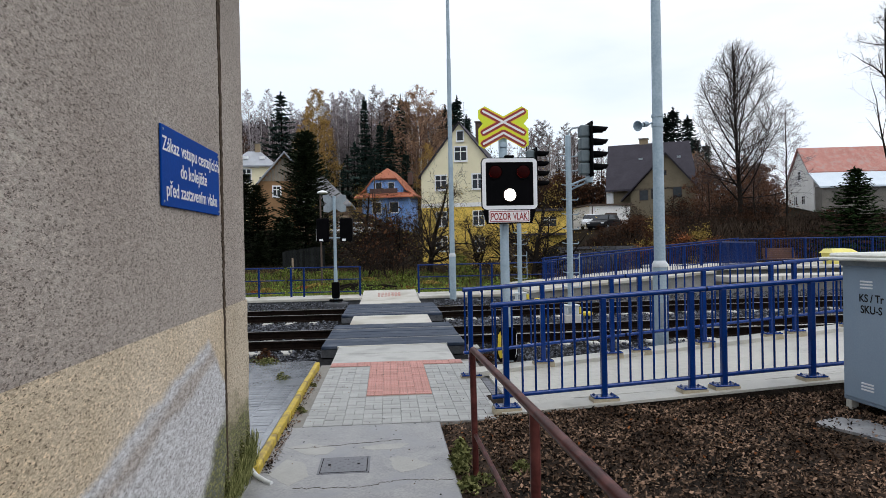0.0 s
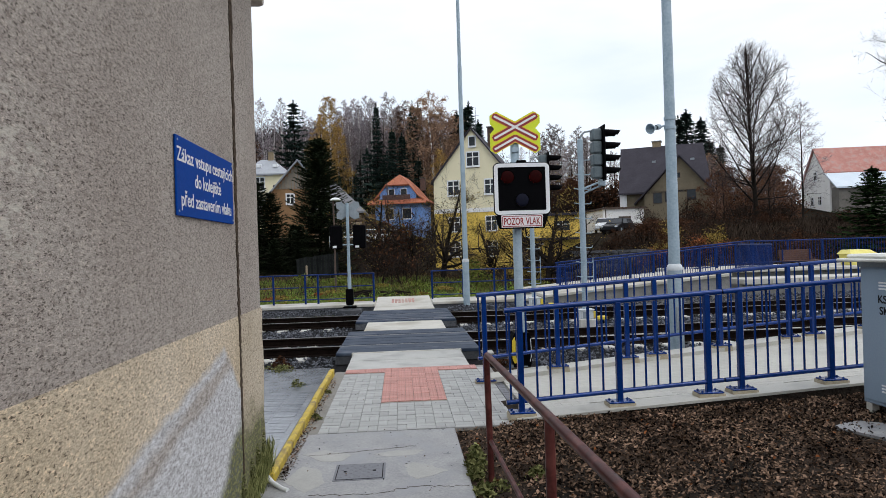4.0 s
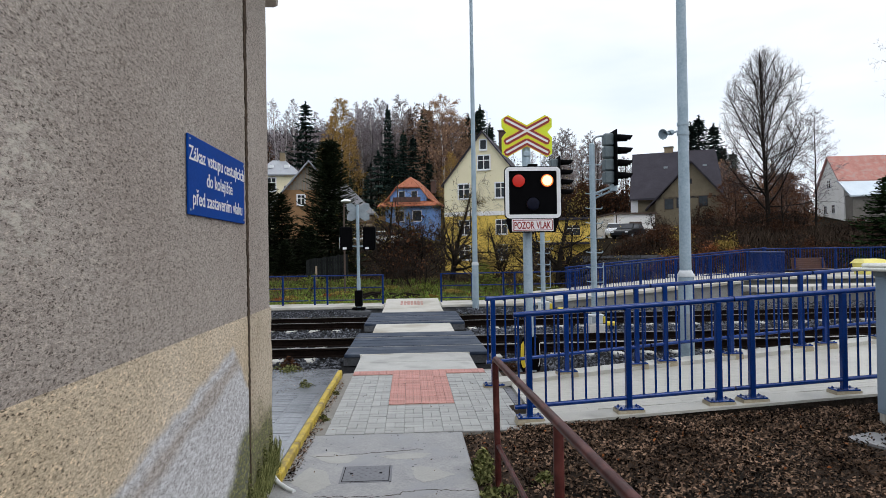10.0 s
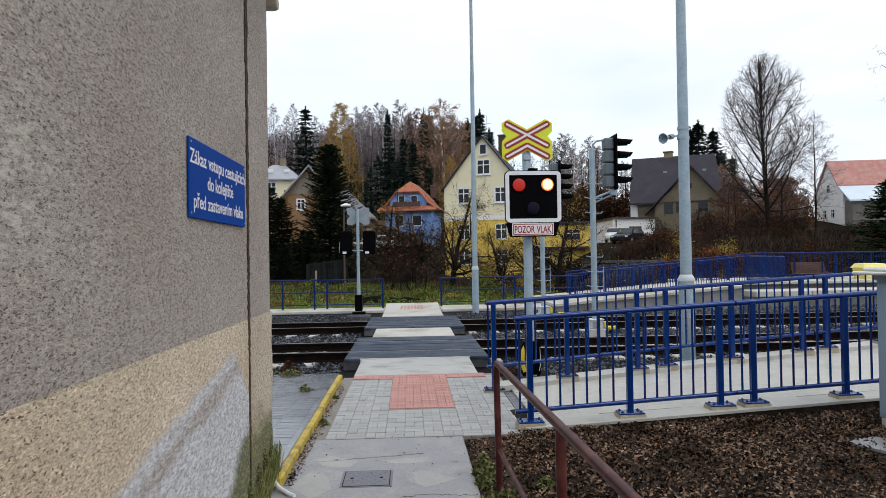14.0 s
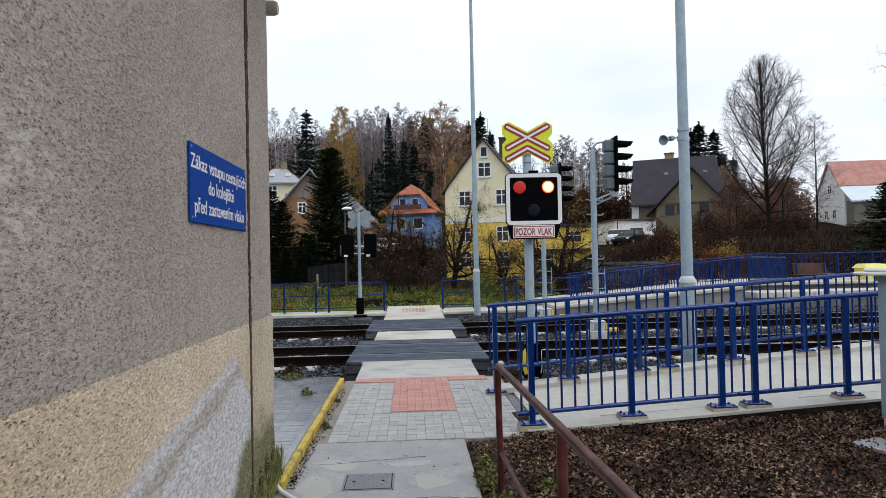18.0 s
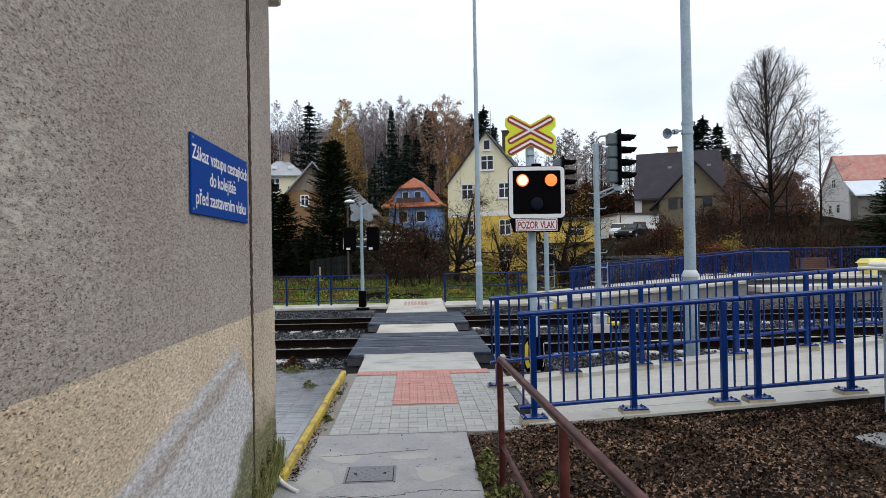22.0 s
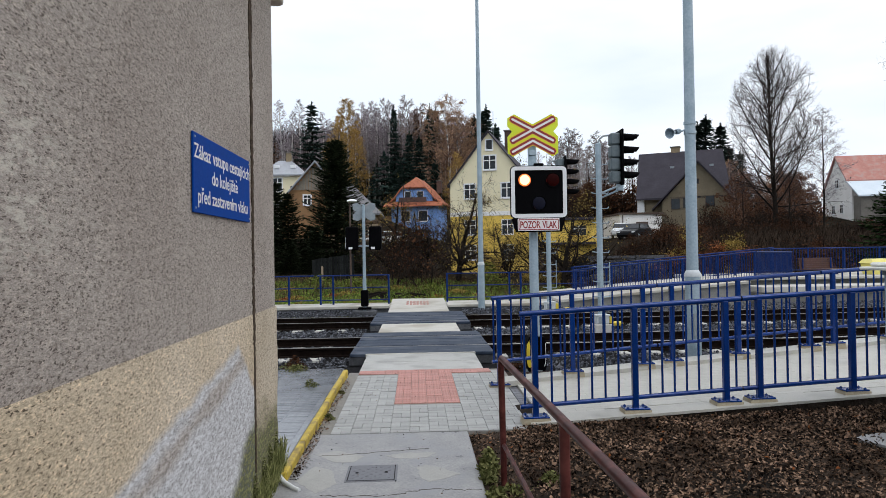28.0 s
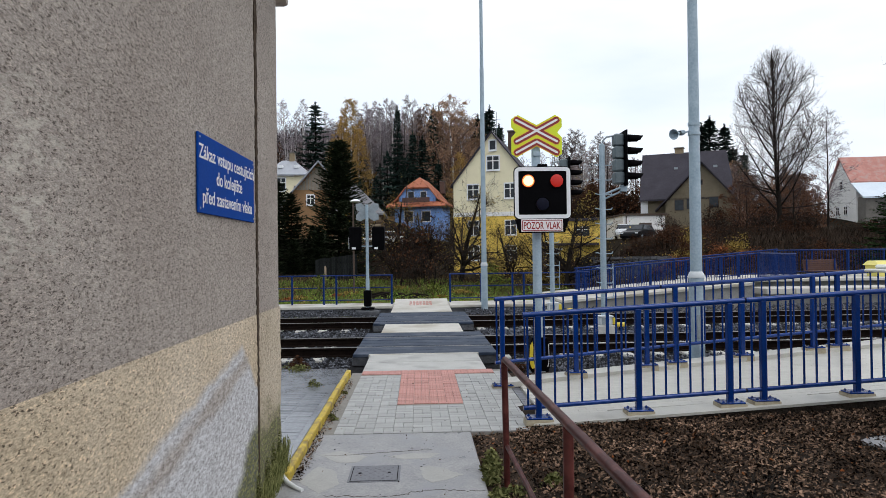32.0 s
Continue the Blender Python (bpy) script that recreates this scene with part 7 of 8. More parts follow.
def limbs(rng, tall, r, kids, ratio, angle, up, start=0.3, wiggle=0.12, lean=(0, 0), thinnest=0.006):
    """Grows a bare tree; returns thick segments, thin segments and twig tips."""
    thick, thin, tips = [], [], []

    def grow(p, d, length, rad, level):
        n = (7, 5, 3, 1 if r < 0.1 else 2, 2)[level]
        step = length / n
        for i in range(n):
            d = d + rng.normal(0, wiggle, 3) * (0.35 if level == 0 else 1) + np.array((0, 0, up * (0 if level == 0 else 1)))
            d /= np.linalg.norm(d)
            q = p + d * step
            r0, r1 = rad * (1 - 0.8 * i / n), rad * (1 - 0.8 * (i + 1) / n)
            (thick if level <= 1 else thin).append((*p, *q, max(r0, thinnest), max(r1, thinnest * 0.7)))
            frac = (i + 1) / n
            if level < len(kids) and frac > (start if level == 0 else 0.15):
                for _ in range(rng.poisson(kids[level] / n / (1 - start if level == 0 else 0.85))):
                    t = rng.uniform(0, 1)
                    pp = p * (1 - t) + q * t
                    az = rng.uniform(0, 2 * np.pi)
                    u = np.cross(d, (1, 0.3, 0.2))
                    u /= np.linalg.norm(u)
                    w = np.cross(d, u)
                    an = radians(angle[level]) * rng.uniform(0.75, 1.25)
                    nd = d * math.cos(an) + (u * math.cos(az) + w * math.sin(az)) * math.sin(an)
                    grow(pp, nd, length * ratio[level] * (1.2 - 1.0 * frac if level == 0 else 1) * rng.uniform(0.7, 1.2), max(r1 * 0.6, 0.008), level + 1)
            p = q
        if level >= len(kids) - 1:
            tips.append(p)

    grow(np.array((0.0, 0, 0)), np.array((lean[0], lean[1], 1.0)), tall, r, 0)
    return thick, thin, np.array(tips)


def bare_tree(name, label, seed, tall, r, kids, ratio, angle, up, start, bark, twig, leaf=None, leaf_n=0, leaf_size=0.1, wiggle=0.12, cat="tree", lean=(0, 0), thinnest=0.006):
    rng = np.random.default_rng(seed)
    thick, thin, tips = limbs(rng, tall, r, kids, ratio, angle, up, start, wiggle, lean, thinnest)
    t = thing(name, pose(0, 0, 0), label, cat)
    v, f = prisms(thick, 5)
    part("trunk", raw("trunk", v, f, M[bark], True), None, t)
    stout = [q for q in thin if q[6] > 0.0135]
    slim = np.array([q for q in thin if q[6] <= 0.0135])
    if stout:
        v, f = prisms(stout, 3)
        tagged(part("bough_work", raw("bough_work", v, f, M[twig]), None, t), kind="stuff")
    if len(slim):
        v, f = sprigs(slim[:, 0:3], slim[:, 3:6] + 0.15 * (slim[:, 3:6] - slim[:, 0:3]), thinnest * 1.1, rng)
        part("crown", raw("crown", v, f, M[twig]), None, t, "crown of bare twigs")
    if leaf and len(tips):
        pts = tips[rng.integers(0, len(tips), leaf_n)] + rng.normal(0, leaf_size * 2.2, (leaf_n, 3))
        v, f = flakes(pts, leaf_size, rng)
        part("leaves", raw("leaves", v, f, M[leaf]), None, t, "thin autumn leaves")
    return t


def crown_tree(name, label, seed, tall, r, base, wide, n, rise, droop, hang, bark, twig, leaf=None, leaf_n=0, leaf_size=0.07, fine=0.020, peak=0.6, cat="tree"):
    """A tree with one stem and a crown of fine twigs. n: boughs, twigs on a bough, twiglets on a twig; peak: below 1 the crown is widest low, above 1 high; hang: how far the twiglets droop."""
    rng = np.random.default_rng(seed)
    zs = np.linspace(0, tall, 11)
    off = np.cumsum(rng.normal(0, 0.012 * tall, (11, 2)), 0) * (zs / tall)[:, None] * 0.6
    rad = r * (1 - zs / tall) ** 0.9 + 0.012
    thick = [(*off[i], zs[i], *off[i + 1], zs[i + 1], rad[i], rad[i + 1]) for i in range(10)]
    nb, m, q = n
    f = base + (1 - base) * (np.arange(nb) + rng.random(nb)) / nb
    u = np.clip((f - base) / (1 - base), 0.02, 0.985)
    L = wide * np.sin(np.pi * u ** peak) ** 0.75 * rng.uniform(0.65, 1.15, nb) + 0.03 * wide
    az = 2.4 * np.arange(nb) + rng.normal(0, 0.4, nb)
    p0 = np.stack([np.interp(f * tall, zs, off[:, 0]), np.interp(f * tall, zs, off[:, 1]), f * tall - 0.25 * rise * L], -1)
    flat = np.stack([np.cos(az), np.sin(az), 0 * az], -1)
    lift = rise * rng.uniform(0.7, 1.3, nb)

    def along(t):
        return p0[:, None] + flat[:, None] * (L[:, None] * t)[..., None] + np.array((0, 0, 1.0)) * (L[:, None] * (lift[:, None] * t - droop * t * t))[..., None]

    ts = np.linspace(0, 1, 5)[None].repeat(nb, 0)
    pts = along(ts)
    br = np.minimum(np.interp(f * tall, zs, rad) * 0.5, 0.012 + 0.012 * L)
    boughs = [(*a, *b, c * (1 - 0.22 * i), c * (0.78 - 0.22 * i)) for i in range(4) for a, b, c in zip(pts[:, i], pts[:, i + 1], br)]
    t = rng.uniform(0.15, 1, (nb, m)) ** 0.8
    a = along(t)
    d = unit(flat[:, None] * 0.7 + rng.normal(0, 0.55, (nb, m, 3)) + (0, 0, 0.35 * rise))
    ln = (0.16 * wide + 0.30 * L[:, None] * (1.05 - t)) * rng.uniform(0.5, 1.25, (nb, m))
    b = a + d * ln[..., None]
    s = rng.uniform(0.2, 1, (nb, m, q))
    a2 = a[:, :, None] + (d * ln[..., None])[:, :, None] * s[..., None]
    d2 = unit(d[:, :, None] + rng.normal(0, 0.6, (nb, m, q, 3)) - np.array((0, 0, hang)))
    b2 = a2 + d2 * (ln[:, :, None] * rng.uniform(0.35, 0.85, (nb, m, q)))[..., None]
    o = thing(name, pose(0, 0, 0), label, cat)
    v, fc = prisms(thick, 5)
    part("trunk", raw("trunk", v, fc, M[bark], True), None, o)
    v, fc = prisms(boughs, 3)
    tagged(part("bough_work", raw("bough_work", v, fc, M[twig]), None, o), kind="stuff")
    v1, f1 = sprigs(a, b, fine * 1.3, rng)
    v2, f2 = sprigs(a2, b2, fine, rng)
    part("crown", raw("crown", np.concatenate([v1, v2]), np.concatenate([f1, f2 + len(v1)]), M[twig]), None, o, "crown of fine twigs")
    if leaf:
        k = rng.integers(0, nb * m * q, leaf_n)
        w = rng.random((leaf_n, 1))
        v, fc = flakes(a2.reshape(-1, 3)[k] * w + b2.reshape(-1, 3)[k] * (1 - w) + rng.normal(0, leaf_size, (leaf_n, 3)), leaf_size, rng)
        part("leaves", raw("leaves", v, fc, M[leaf]), None, o, "thin autumn leaves")
    return o


def conifer(name, label, seed, tall, width, mat="needle", gap=0.55, droop=0.35, size=0.30, low=0.06, cat="spruce", slim=0.85, full=1.0, upward=0.0):
    """Whorls of boughs with flat needle sprays on both sides; gap: between whorls at the foot; upward: how far the sprays stand up."""
    rng = np.random.default_rng(seed)
    t = thing(name, pose(0, 0, 0), label, cat)
    wood = [(0, 0, tall * i / 8, 0, 0, tall * (i + 1) / 8, 0.016 * tall * (1 - i / 8.3), 0.016 * tall * (1 - (i + 1) / 8.3)) for i in range(8)]
    A, D = [], []
    z = tall * low
    while z < tall * 0.97:
        fr = 1 - z / tall
        reach = width * fr ** slim * rng.uniform(0.78, 1.1)
        n = max(4, int(round((5 + 5 * fr) * full)))
        a0 = rng.uniform(0, 6.28)
        for i in range(n):
            a = a0 + 6.283 * i / n + rng.uniform(-0.3, 0.3)
            L = reach * rng.uniform(0.6, 1.12)
            k = max(4, int(L / (size * 0.30) * full))
            s = np.linspace(0.08, 1, k)
            out, side = np.array((math.cos(a), math.sin(a), 0)), np.array((-math.sin(a), math.cos(a), 0))
            p = out * (L * s)[:, None] + np.array((0, 0, 1.0)) * (z - droop * L * s + 0.30 * L * s ** 2.4)[:, None]
            wood.append((0, 0, z, *p[-1], 0.018 * fr + 0.008, 0.004))
            for sg in (-1, 1, 0):
                d = out * 0.75 + side * sg * rng.uniform(0.5, 1.1, (k, 1)) + rng.normal(0, 0.18, (k, 3)) + np.array((0, 0, upward - 0.28 * (sg != 0)))
                A.append(p + rng.normal(0, 0.05 * size, (k, 3)))
                D.append(unit(d) * (size * rng.uniform(0.55, 1.2, (k, 1)) * (1.15 - 0.45 * s)[:, None]))
        z += gap * rng.uniform(0.75, 1.2) * (0.35 + 0.75 * fr)
    top = np.linspace(0.92, 1.0, 14)
    for _ in range(4):
        A.append(np.stack([0 * top, 0 * top, tall * top], -1))
        D.append(unit(rng.normal(0, 0.5, (14, 3)) + (0, 0, 0.7)) * (size * (0.35 + 5.5 * (1 - top)))[:, None])
    v, f = prisms(wood, 4)
    part("trunk", raw("trunk", v, f, M["bark"], True), None, t)
    v, f = sprays(np.concatenate(A), np.concatenate(D), 0.24, rng)
    part("crown", raw("crown", v, f, M[mat]), None, t, "dark needle sprays")
    return t


def lime(seed, tall, rx, zc, rz, r):
    """A bare tree with one straight stem, limbs bending upwards and twigs that end in an egg-shaped outline."""
    rng = np.random.default_rng(seed)
    thick, thin, tips = [], [], []
    inside = lambda p, k=1.0: (p[0] / rx) ** 2 + (p[1] / rx) ** 2 + ((p[2] - zc) / (rz * (1.0 if p[2] > zc else 1.15))) ** 2 < k

    def curve(p, d, length, r0, r1, bend, store, step, wob, k=1.0):
        """Grows from p along d, bending upwards; returns its points and directions."""
        pts, n = [(p, d)], max(2, int(length / step))
        for i in range(n):
            d = unit(d + np.array((0, 0, bend)) + rng.normal(0, wob, 3))
            q = p + d * length / n
            if not inside(q, k) and q[2] > 4.5:
                break
            p = q
            pts.append((p, d))
        m = max(1, len(pts) - 1)
        for i in range(m if len(pts) > 1 else 0):
            store.append((*pts[i][0], *pts[i + 1][0], r0 + (r1 - r0) * i / m, r0 + (r1 - r0) * (i + 1) / m))
        return pts

    stem = curve(np.zeros(3), np.array((0.0, 0, 1.0)), tall, r, 0.03, 0.12, thick, 0.7, 0.015)
    twigs = []

    def shoots(way, n, long, r0):
        for (p, d), (q, _) in zip(way[1:], way[2:]):
            for _ in range(n):
                c = p + (q - p) * rng.random()
                side = unit(np.cross(d, rng.normal(0, 1, 3)))
                an = radians(rng.uniform(28, 58))
                twigs.extend(curve(c, d * math.cos(an) + side * math.sin(an), long * rng.uniform(0.5, 1.2), r0, 0.008, 0.04, thin, 0.42, 0.07)[1:])

    n = 54
    for i in range(n):
        f = i / (n - 1)
        k = min(len(stem) - 2, 3 + int((len(stem) - 6) * f ** 0.95))
        p, d = stem[k]
        p = p + (stem[k + 1][0] - p) * rng.random()
        a = 2.4 * i + rng.uniform(-0.4, 0.4)
        el = radians((4 + 50 * f if i % 3 == 0 else 42 + 22 * f) + rng.uniform(-7, 7))
        way = curve(p, np.array((math.cos(a) * math.cos(el), math.sin(a) * math.cos(el), math.sin(el))), tall * (0.30 if i % 3 == 0 else 0.62) * (1 - 0.5 * f), r * (0.40 - 0.22 * f) * rng.uniform(0.7, 1.1), 0.014, 0.035, thick, 0.55, 0.045)
        shoots(way, 2, 2.3 - 0.9 * f, 0.022)
    shoots(stem[10:], 2, 1.6, 0.02)
    A, B = [], []
    for p, d in twigs:
        for _ in range(2):
            e = unit(d + rng.normal(0, 0.65, 3) + (0, 0, 0.15))
            pts = curve(p, e, rng.uniform(0.45, 1.05), 0.008, 0.005, 0.06, thin, 0.36, 0.12, 1.06)
            for c, k in pts[1:]:
                for _ in range(2):
                    A.append(c)
                    B.append(c + unit(k + rng.normal(0, 0.6, 3) + (0, 0, 0.1)) * rng.uniform(0.18, 0.42))
    o = thing("lime_tree", pose(0, 0, 0), "large bare tree with straight stem and rounded crown", "tree")
    v, f = prisms(thick, 7)
    part("trunk", raw("trunk", v, f, M["bark"], True), None, o)
    v, f = prisms(thin, 3)
    part("crown", raw("crown", v, f, M["bough"]), None, o, "crown of bare branches")
    v, f = sprigs(A, B, 0.0065, rng)
    tagged(part("fine_twig", raw("fine_twig", v, f, M["alder_twig"]), None, o, "haze of fine brown twigs"), kind="stuff")
    return o


def plant(kinds, spots, girth):
    """spots: index into kinds, x, y, scale, turn; girth: how broad the ones at some places are. The first use of a kind places it, later ones copy it."""
    used = set()
    for k, x, y, s, a in spots:
        m = on_ground(x, y, -0.1, a)
        if k in used:
            o = copy_thing(kinds[k], m)
        else:
            used.add(k)
            o = kinds[k]
            o.matrix_basis = m
        o.scale = (s * girth.get((x, y), 1.0), s * girth.get((x, y), 1.0), s)


# the wood's skyline, fitted to the camera's view: tangent of the bearing from the camera's place, rise of the tree tops
# per metre of distance
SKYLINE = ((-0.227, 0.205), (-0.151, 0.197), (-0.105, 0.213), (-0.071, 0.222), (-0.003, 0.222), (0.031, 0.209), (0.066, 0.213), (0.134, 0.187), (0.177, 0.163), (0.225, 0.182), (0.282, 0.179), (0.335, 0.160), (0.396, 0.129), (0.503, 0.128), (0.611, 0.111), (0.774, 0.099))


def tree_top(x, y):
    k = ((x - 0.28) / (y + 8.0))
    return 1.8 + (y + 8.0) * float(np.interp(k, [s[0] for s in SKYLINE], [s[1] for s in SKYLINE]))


def forest():
    L1 = "slender bare birch in the wood on the hill"
    kinds = [crown_tree("birch_tree", L1, 11, 15, 0.21, 0.30, 2.1, (54, 10, 7), 1.15, 0.35, 0.35, "birch_bark", "birch_twig"),
             crown_tree("birch_tree", L1, 12, 17, 0.20, 0.38, 1.9, (54, 10, 7), 1.3, 0.35, 0.30, "birch_bark", "birch_twig"),
             crown_tree("alder_tree", "bare brown tree in the wood on the hill", 13, 13, 0.14, 0.22, 2.4, (54, 10, 7), 1.0, 0.2, 0.0, "bark", "alder_twig"),
             conifer("spruce_tree", "dark green spruce in the wood on the hill", 21, 15, 3.6, gap=0.80, size=0.62, low=0.10, full=1.05),
             conifer("spruce_tree", "dark green spruce in the wood on the hill", 22, 17, 3.3, gap=0.85, size=0.62, low=0.14, droop=0.45, full=1.05),
             crown_tree("larch_tree", "golden autumn larch in the wood on the hill", 14, 16, 0.2, 0.14, 3.0, (80, 9, 5), 0.45, 0.25, 0.2, "birch_bark", "gold_twig", "gold_leaf", 15000, 0.060, 0.017, 0.42, "larch"),
             crown_tree("birch_tree", "broad birch with russet autumn leaves in the wood", 15, 14, 0.2, 0.2, 3.9, (60, 11, 6), 0.95, 0.35, 0.35, "birch_bark", "russet_twig", "russet_leaf", 9000, 0.055, 0.018, 0.75),
             conifer("spruce_tree", "tall spruce with spread boughs standing out above the houses", 23, 15, 4.4, gap=1.15, size=0.60, low=0.10, droop=0.30),
             conifer("spruce_tree", "young dark spruce among the stems of the wood", 24, 10, 2.8, gap=1.2, size=0.75, low=0.04, full=0.75),
             crown_tree("larch_tree", "tall brown larch in the wood on the hill", 16, 17, 0.18, 0.25, 1.7, (60, 8, 4), 0.35, 0.3, 0.2, "bark", "russet_twig", "rust_leaf", 2600, 0.07, 0.016, 0.42, "larch")]
    high = (15, 17, 13, 15, 17, 16, 14, 15, 10, 17)
    rng = random.Random(42)
    spots = []

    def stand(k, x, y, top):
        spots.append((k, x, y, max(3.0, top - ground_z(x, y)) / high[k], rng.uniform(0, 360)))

    # x, y and the height of the top above the path, set to fit the camera's view
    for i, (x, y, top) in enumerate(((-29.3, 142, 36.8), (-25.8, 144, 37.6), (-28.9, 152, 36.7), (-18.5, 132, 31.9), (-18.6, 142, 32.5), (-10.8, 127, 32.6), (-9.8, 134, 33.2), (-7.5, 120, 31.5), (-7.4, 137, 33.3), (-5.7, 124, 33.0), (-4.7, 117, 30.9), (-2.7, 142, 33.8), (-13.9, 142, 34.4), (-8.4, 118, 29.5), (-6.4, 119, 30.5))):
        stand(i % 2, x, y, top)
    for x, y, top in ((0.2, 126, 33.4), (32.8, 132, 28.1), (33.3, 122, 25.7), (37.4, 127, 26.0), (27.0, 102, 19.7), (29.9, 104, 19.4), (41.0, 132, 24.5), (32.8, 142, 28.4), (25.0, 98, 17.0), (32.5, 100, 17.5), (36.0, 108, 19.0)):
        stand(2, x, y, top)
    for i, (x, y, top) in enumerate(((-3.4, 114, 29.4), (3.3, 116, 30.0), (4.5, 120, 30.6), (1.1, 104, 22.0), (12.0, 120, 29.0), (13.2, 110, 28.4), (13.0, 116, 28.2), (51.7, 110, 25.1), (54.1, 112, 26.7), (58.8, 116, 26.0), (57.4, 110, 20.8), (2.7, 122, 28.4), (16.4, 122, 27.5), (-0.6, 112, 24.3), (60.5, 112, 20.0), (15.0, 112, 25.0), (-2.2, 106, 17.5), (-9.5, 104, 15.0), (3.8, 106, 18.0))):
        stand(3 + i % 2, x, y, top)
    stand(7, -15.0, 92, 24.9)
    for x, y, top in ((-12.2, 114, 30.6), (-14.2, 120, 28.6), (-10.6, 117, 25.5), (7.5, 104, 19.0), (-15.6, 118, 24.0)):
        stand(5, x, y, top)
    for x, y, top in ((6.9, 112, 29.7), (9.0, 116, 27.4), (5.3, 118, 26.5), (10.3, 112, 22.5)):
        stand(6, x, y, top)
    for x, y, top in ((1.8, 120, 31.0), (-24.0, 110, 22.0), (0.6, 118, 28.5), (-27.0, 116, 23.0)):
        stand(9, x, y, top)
    # young spruces added to fill the wood's lower part with dark tone
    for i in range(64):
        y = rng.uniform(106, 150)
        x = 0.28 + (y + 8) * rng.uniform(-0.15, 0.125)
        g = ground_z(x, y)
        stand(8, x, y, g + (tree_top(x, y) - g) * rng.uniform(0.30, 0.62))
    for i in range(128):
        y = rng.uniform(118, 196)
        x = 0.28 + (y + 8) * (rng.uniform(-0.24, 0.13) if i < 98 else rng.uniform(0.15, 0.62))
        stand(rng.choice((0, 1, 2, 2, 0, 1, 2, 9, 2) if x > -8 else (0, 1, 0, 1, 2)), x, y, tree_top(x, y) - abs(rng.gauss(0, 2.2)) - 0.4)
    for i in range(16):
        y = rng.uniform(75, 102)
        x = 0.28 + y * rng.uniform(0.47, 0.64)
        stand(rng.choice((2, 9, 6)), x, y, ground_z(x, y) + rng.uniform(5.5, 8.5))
    plant(kinds, spots, {(51.7, 110): 1.5, (54.1, 112): 1.35, (58.8, 116): 1.5, (57.4, 110): 1.6, (60.5, 112): 1.5, (-3.4, 114): 0.62, (3.3, 116): 0.7, (4.5, 120): 0.7, (2.7, 122): 0.75, (-15.0, 92): 1.22})


forest()


def far_wood():
    """The wood's shaded depth, painted as near-black sprays between the stems, and bare stems behind its edge."""
    rng = np.random.default_rng(77)
    stems, under = ([], []), []
    for i in range(420):
        d = rng.uniform(122, 205)
        k = rng.uniform(-0.24, 0.12) if i < 300 else rng.uniform(0.14, 0.70)
        if i >= 370:
            d, k = rng.uniform(100, 128), rng.uniform(0.20, 0.34) if i < 400 else rng.uniform(0.47, 0.56)
        x, y = 0.28 + d * k, d - 8
        g = ground_z(x, y)
        top = max(g + 4, tree_top(x, y) - 2 - abs(rng.normal(0, 3)))
        stems[i % 3 > 0].append((x, y, g - 1, x + rng.normal(0, 0.5), y, top, 0.11, 0.025))
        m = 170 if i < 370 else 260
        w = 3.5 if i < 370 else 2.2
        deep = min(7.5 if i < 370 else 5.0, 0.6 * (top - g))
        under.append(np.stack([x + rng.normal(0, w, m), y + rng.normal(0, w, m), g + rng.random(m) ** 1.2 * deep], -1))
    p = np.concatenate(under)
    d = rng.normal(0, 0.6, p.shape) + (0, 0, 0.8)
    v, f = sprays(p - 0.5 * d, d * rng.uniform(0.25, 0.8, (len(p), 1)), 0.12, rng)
    tagged(new("far_wood", raw("far_wood", v, f, M["wood_under"])), "undergrowth of the hill wood, coloured dark to paint its shaded depth", "wood", kind="stuff")
    for segs, mat, label in ((stems[0], "birch_bark", "pale birch stems standing in the wood on the hill"), (stems[1], "bark", "dark stems standing in the wood on the hill")):
        v, f = prisms(segs, 4)
        tagged(new("far_stems", raw("far_stems", v, f, M[mat])), label, "wood", kind="stuff")


far_wood()


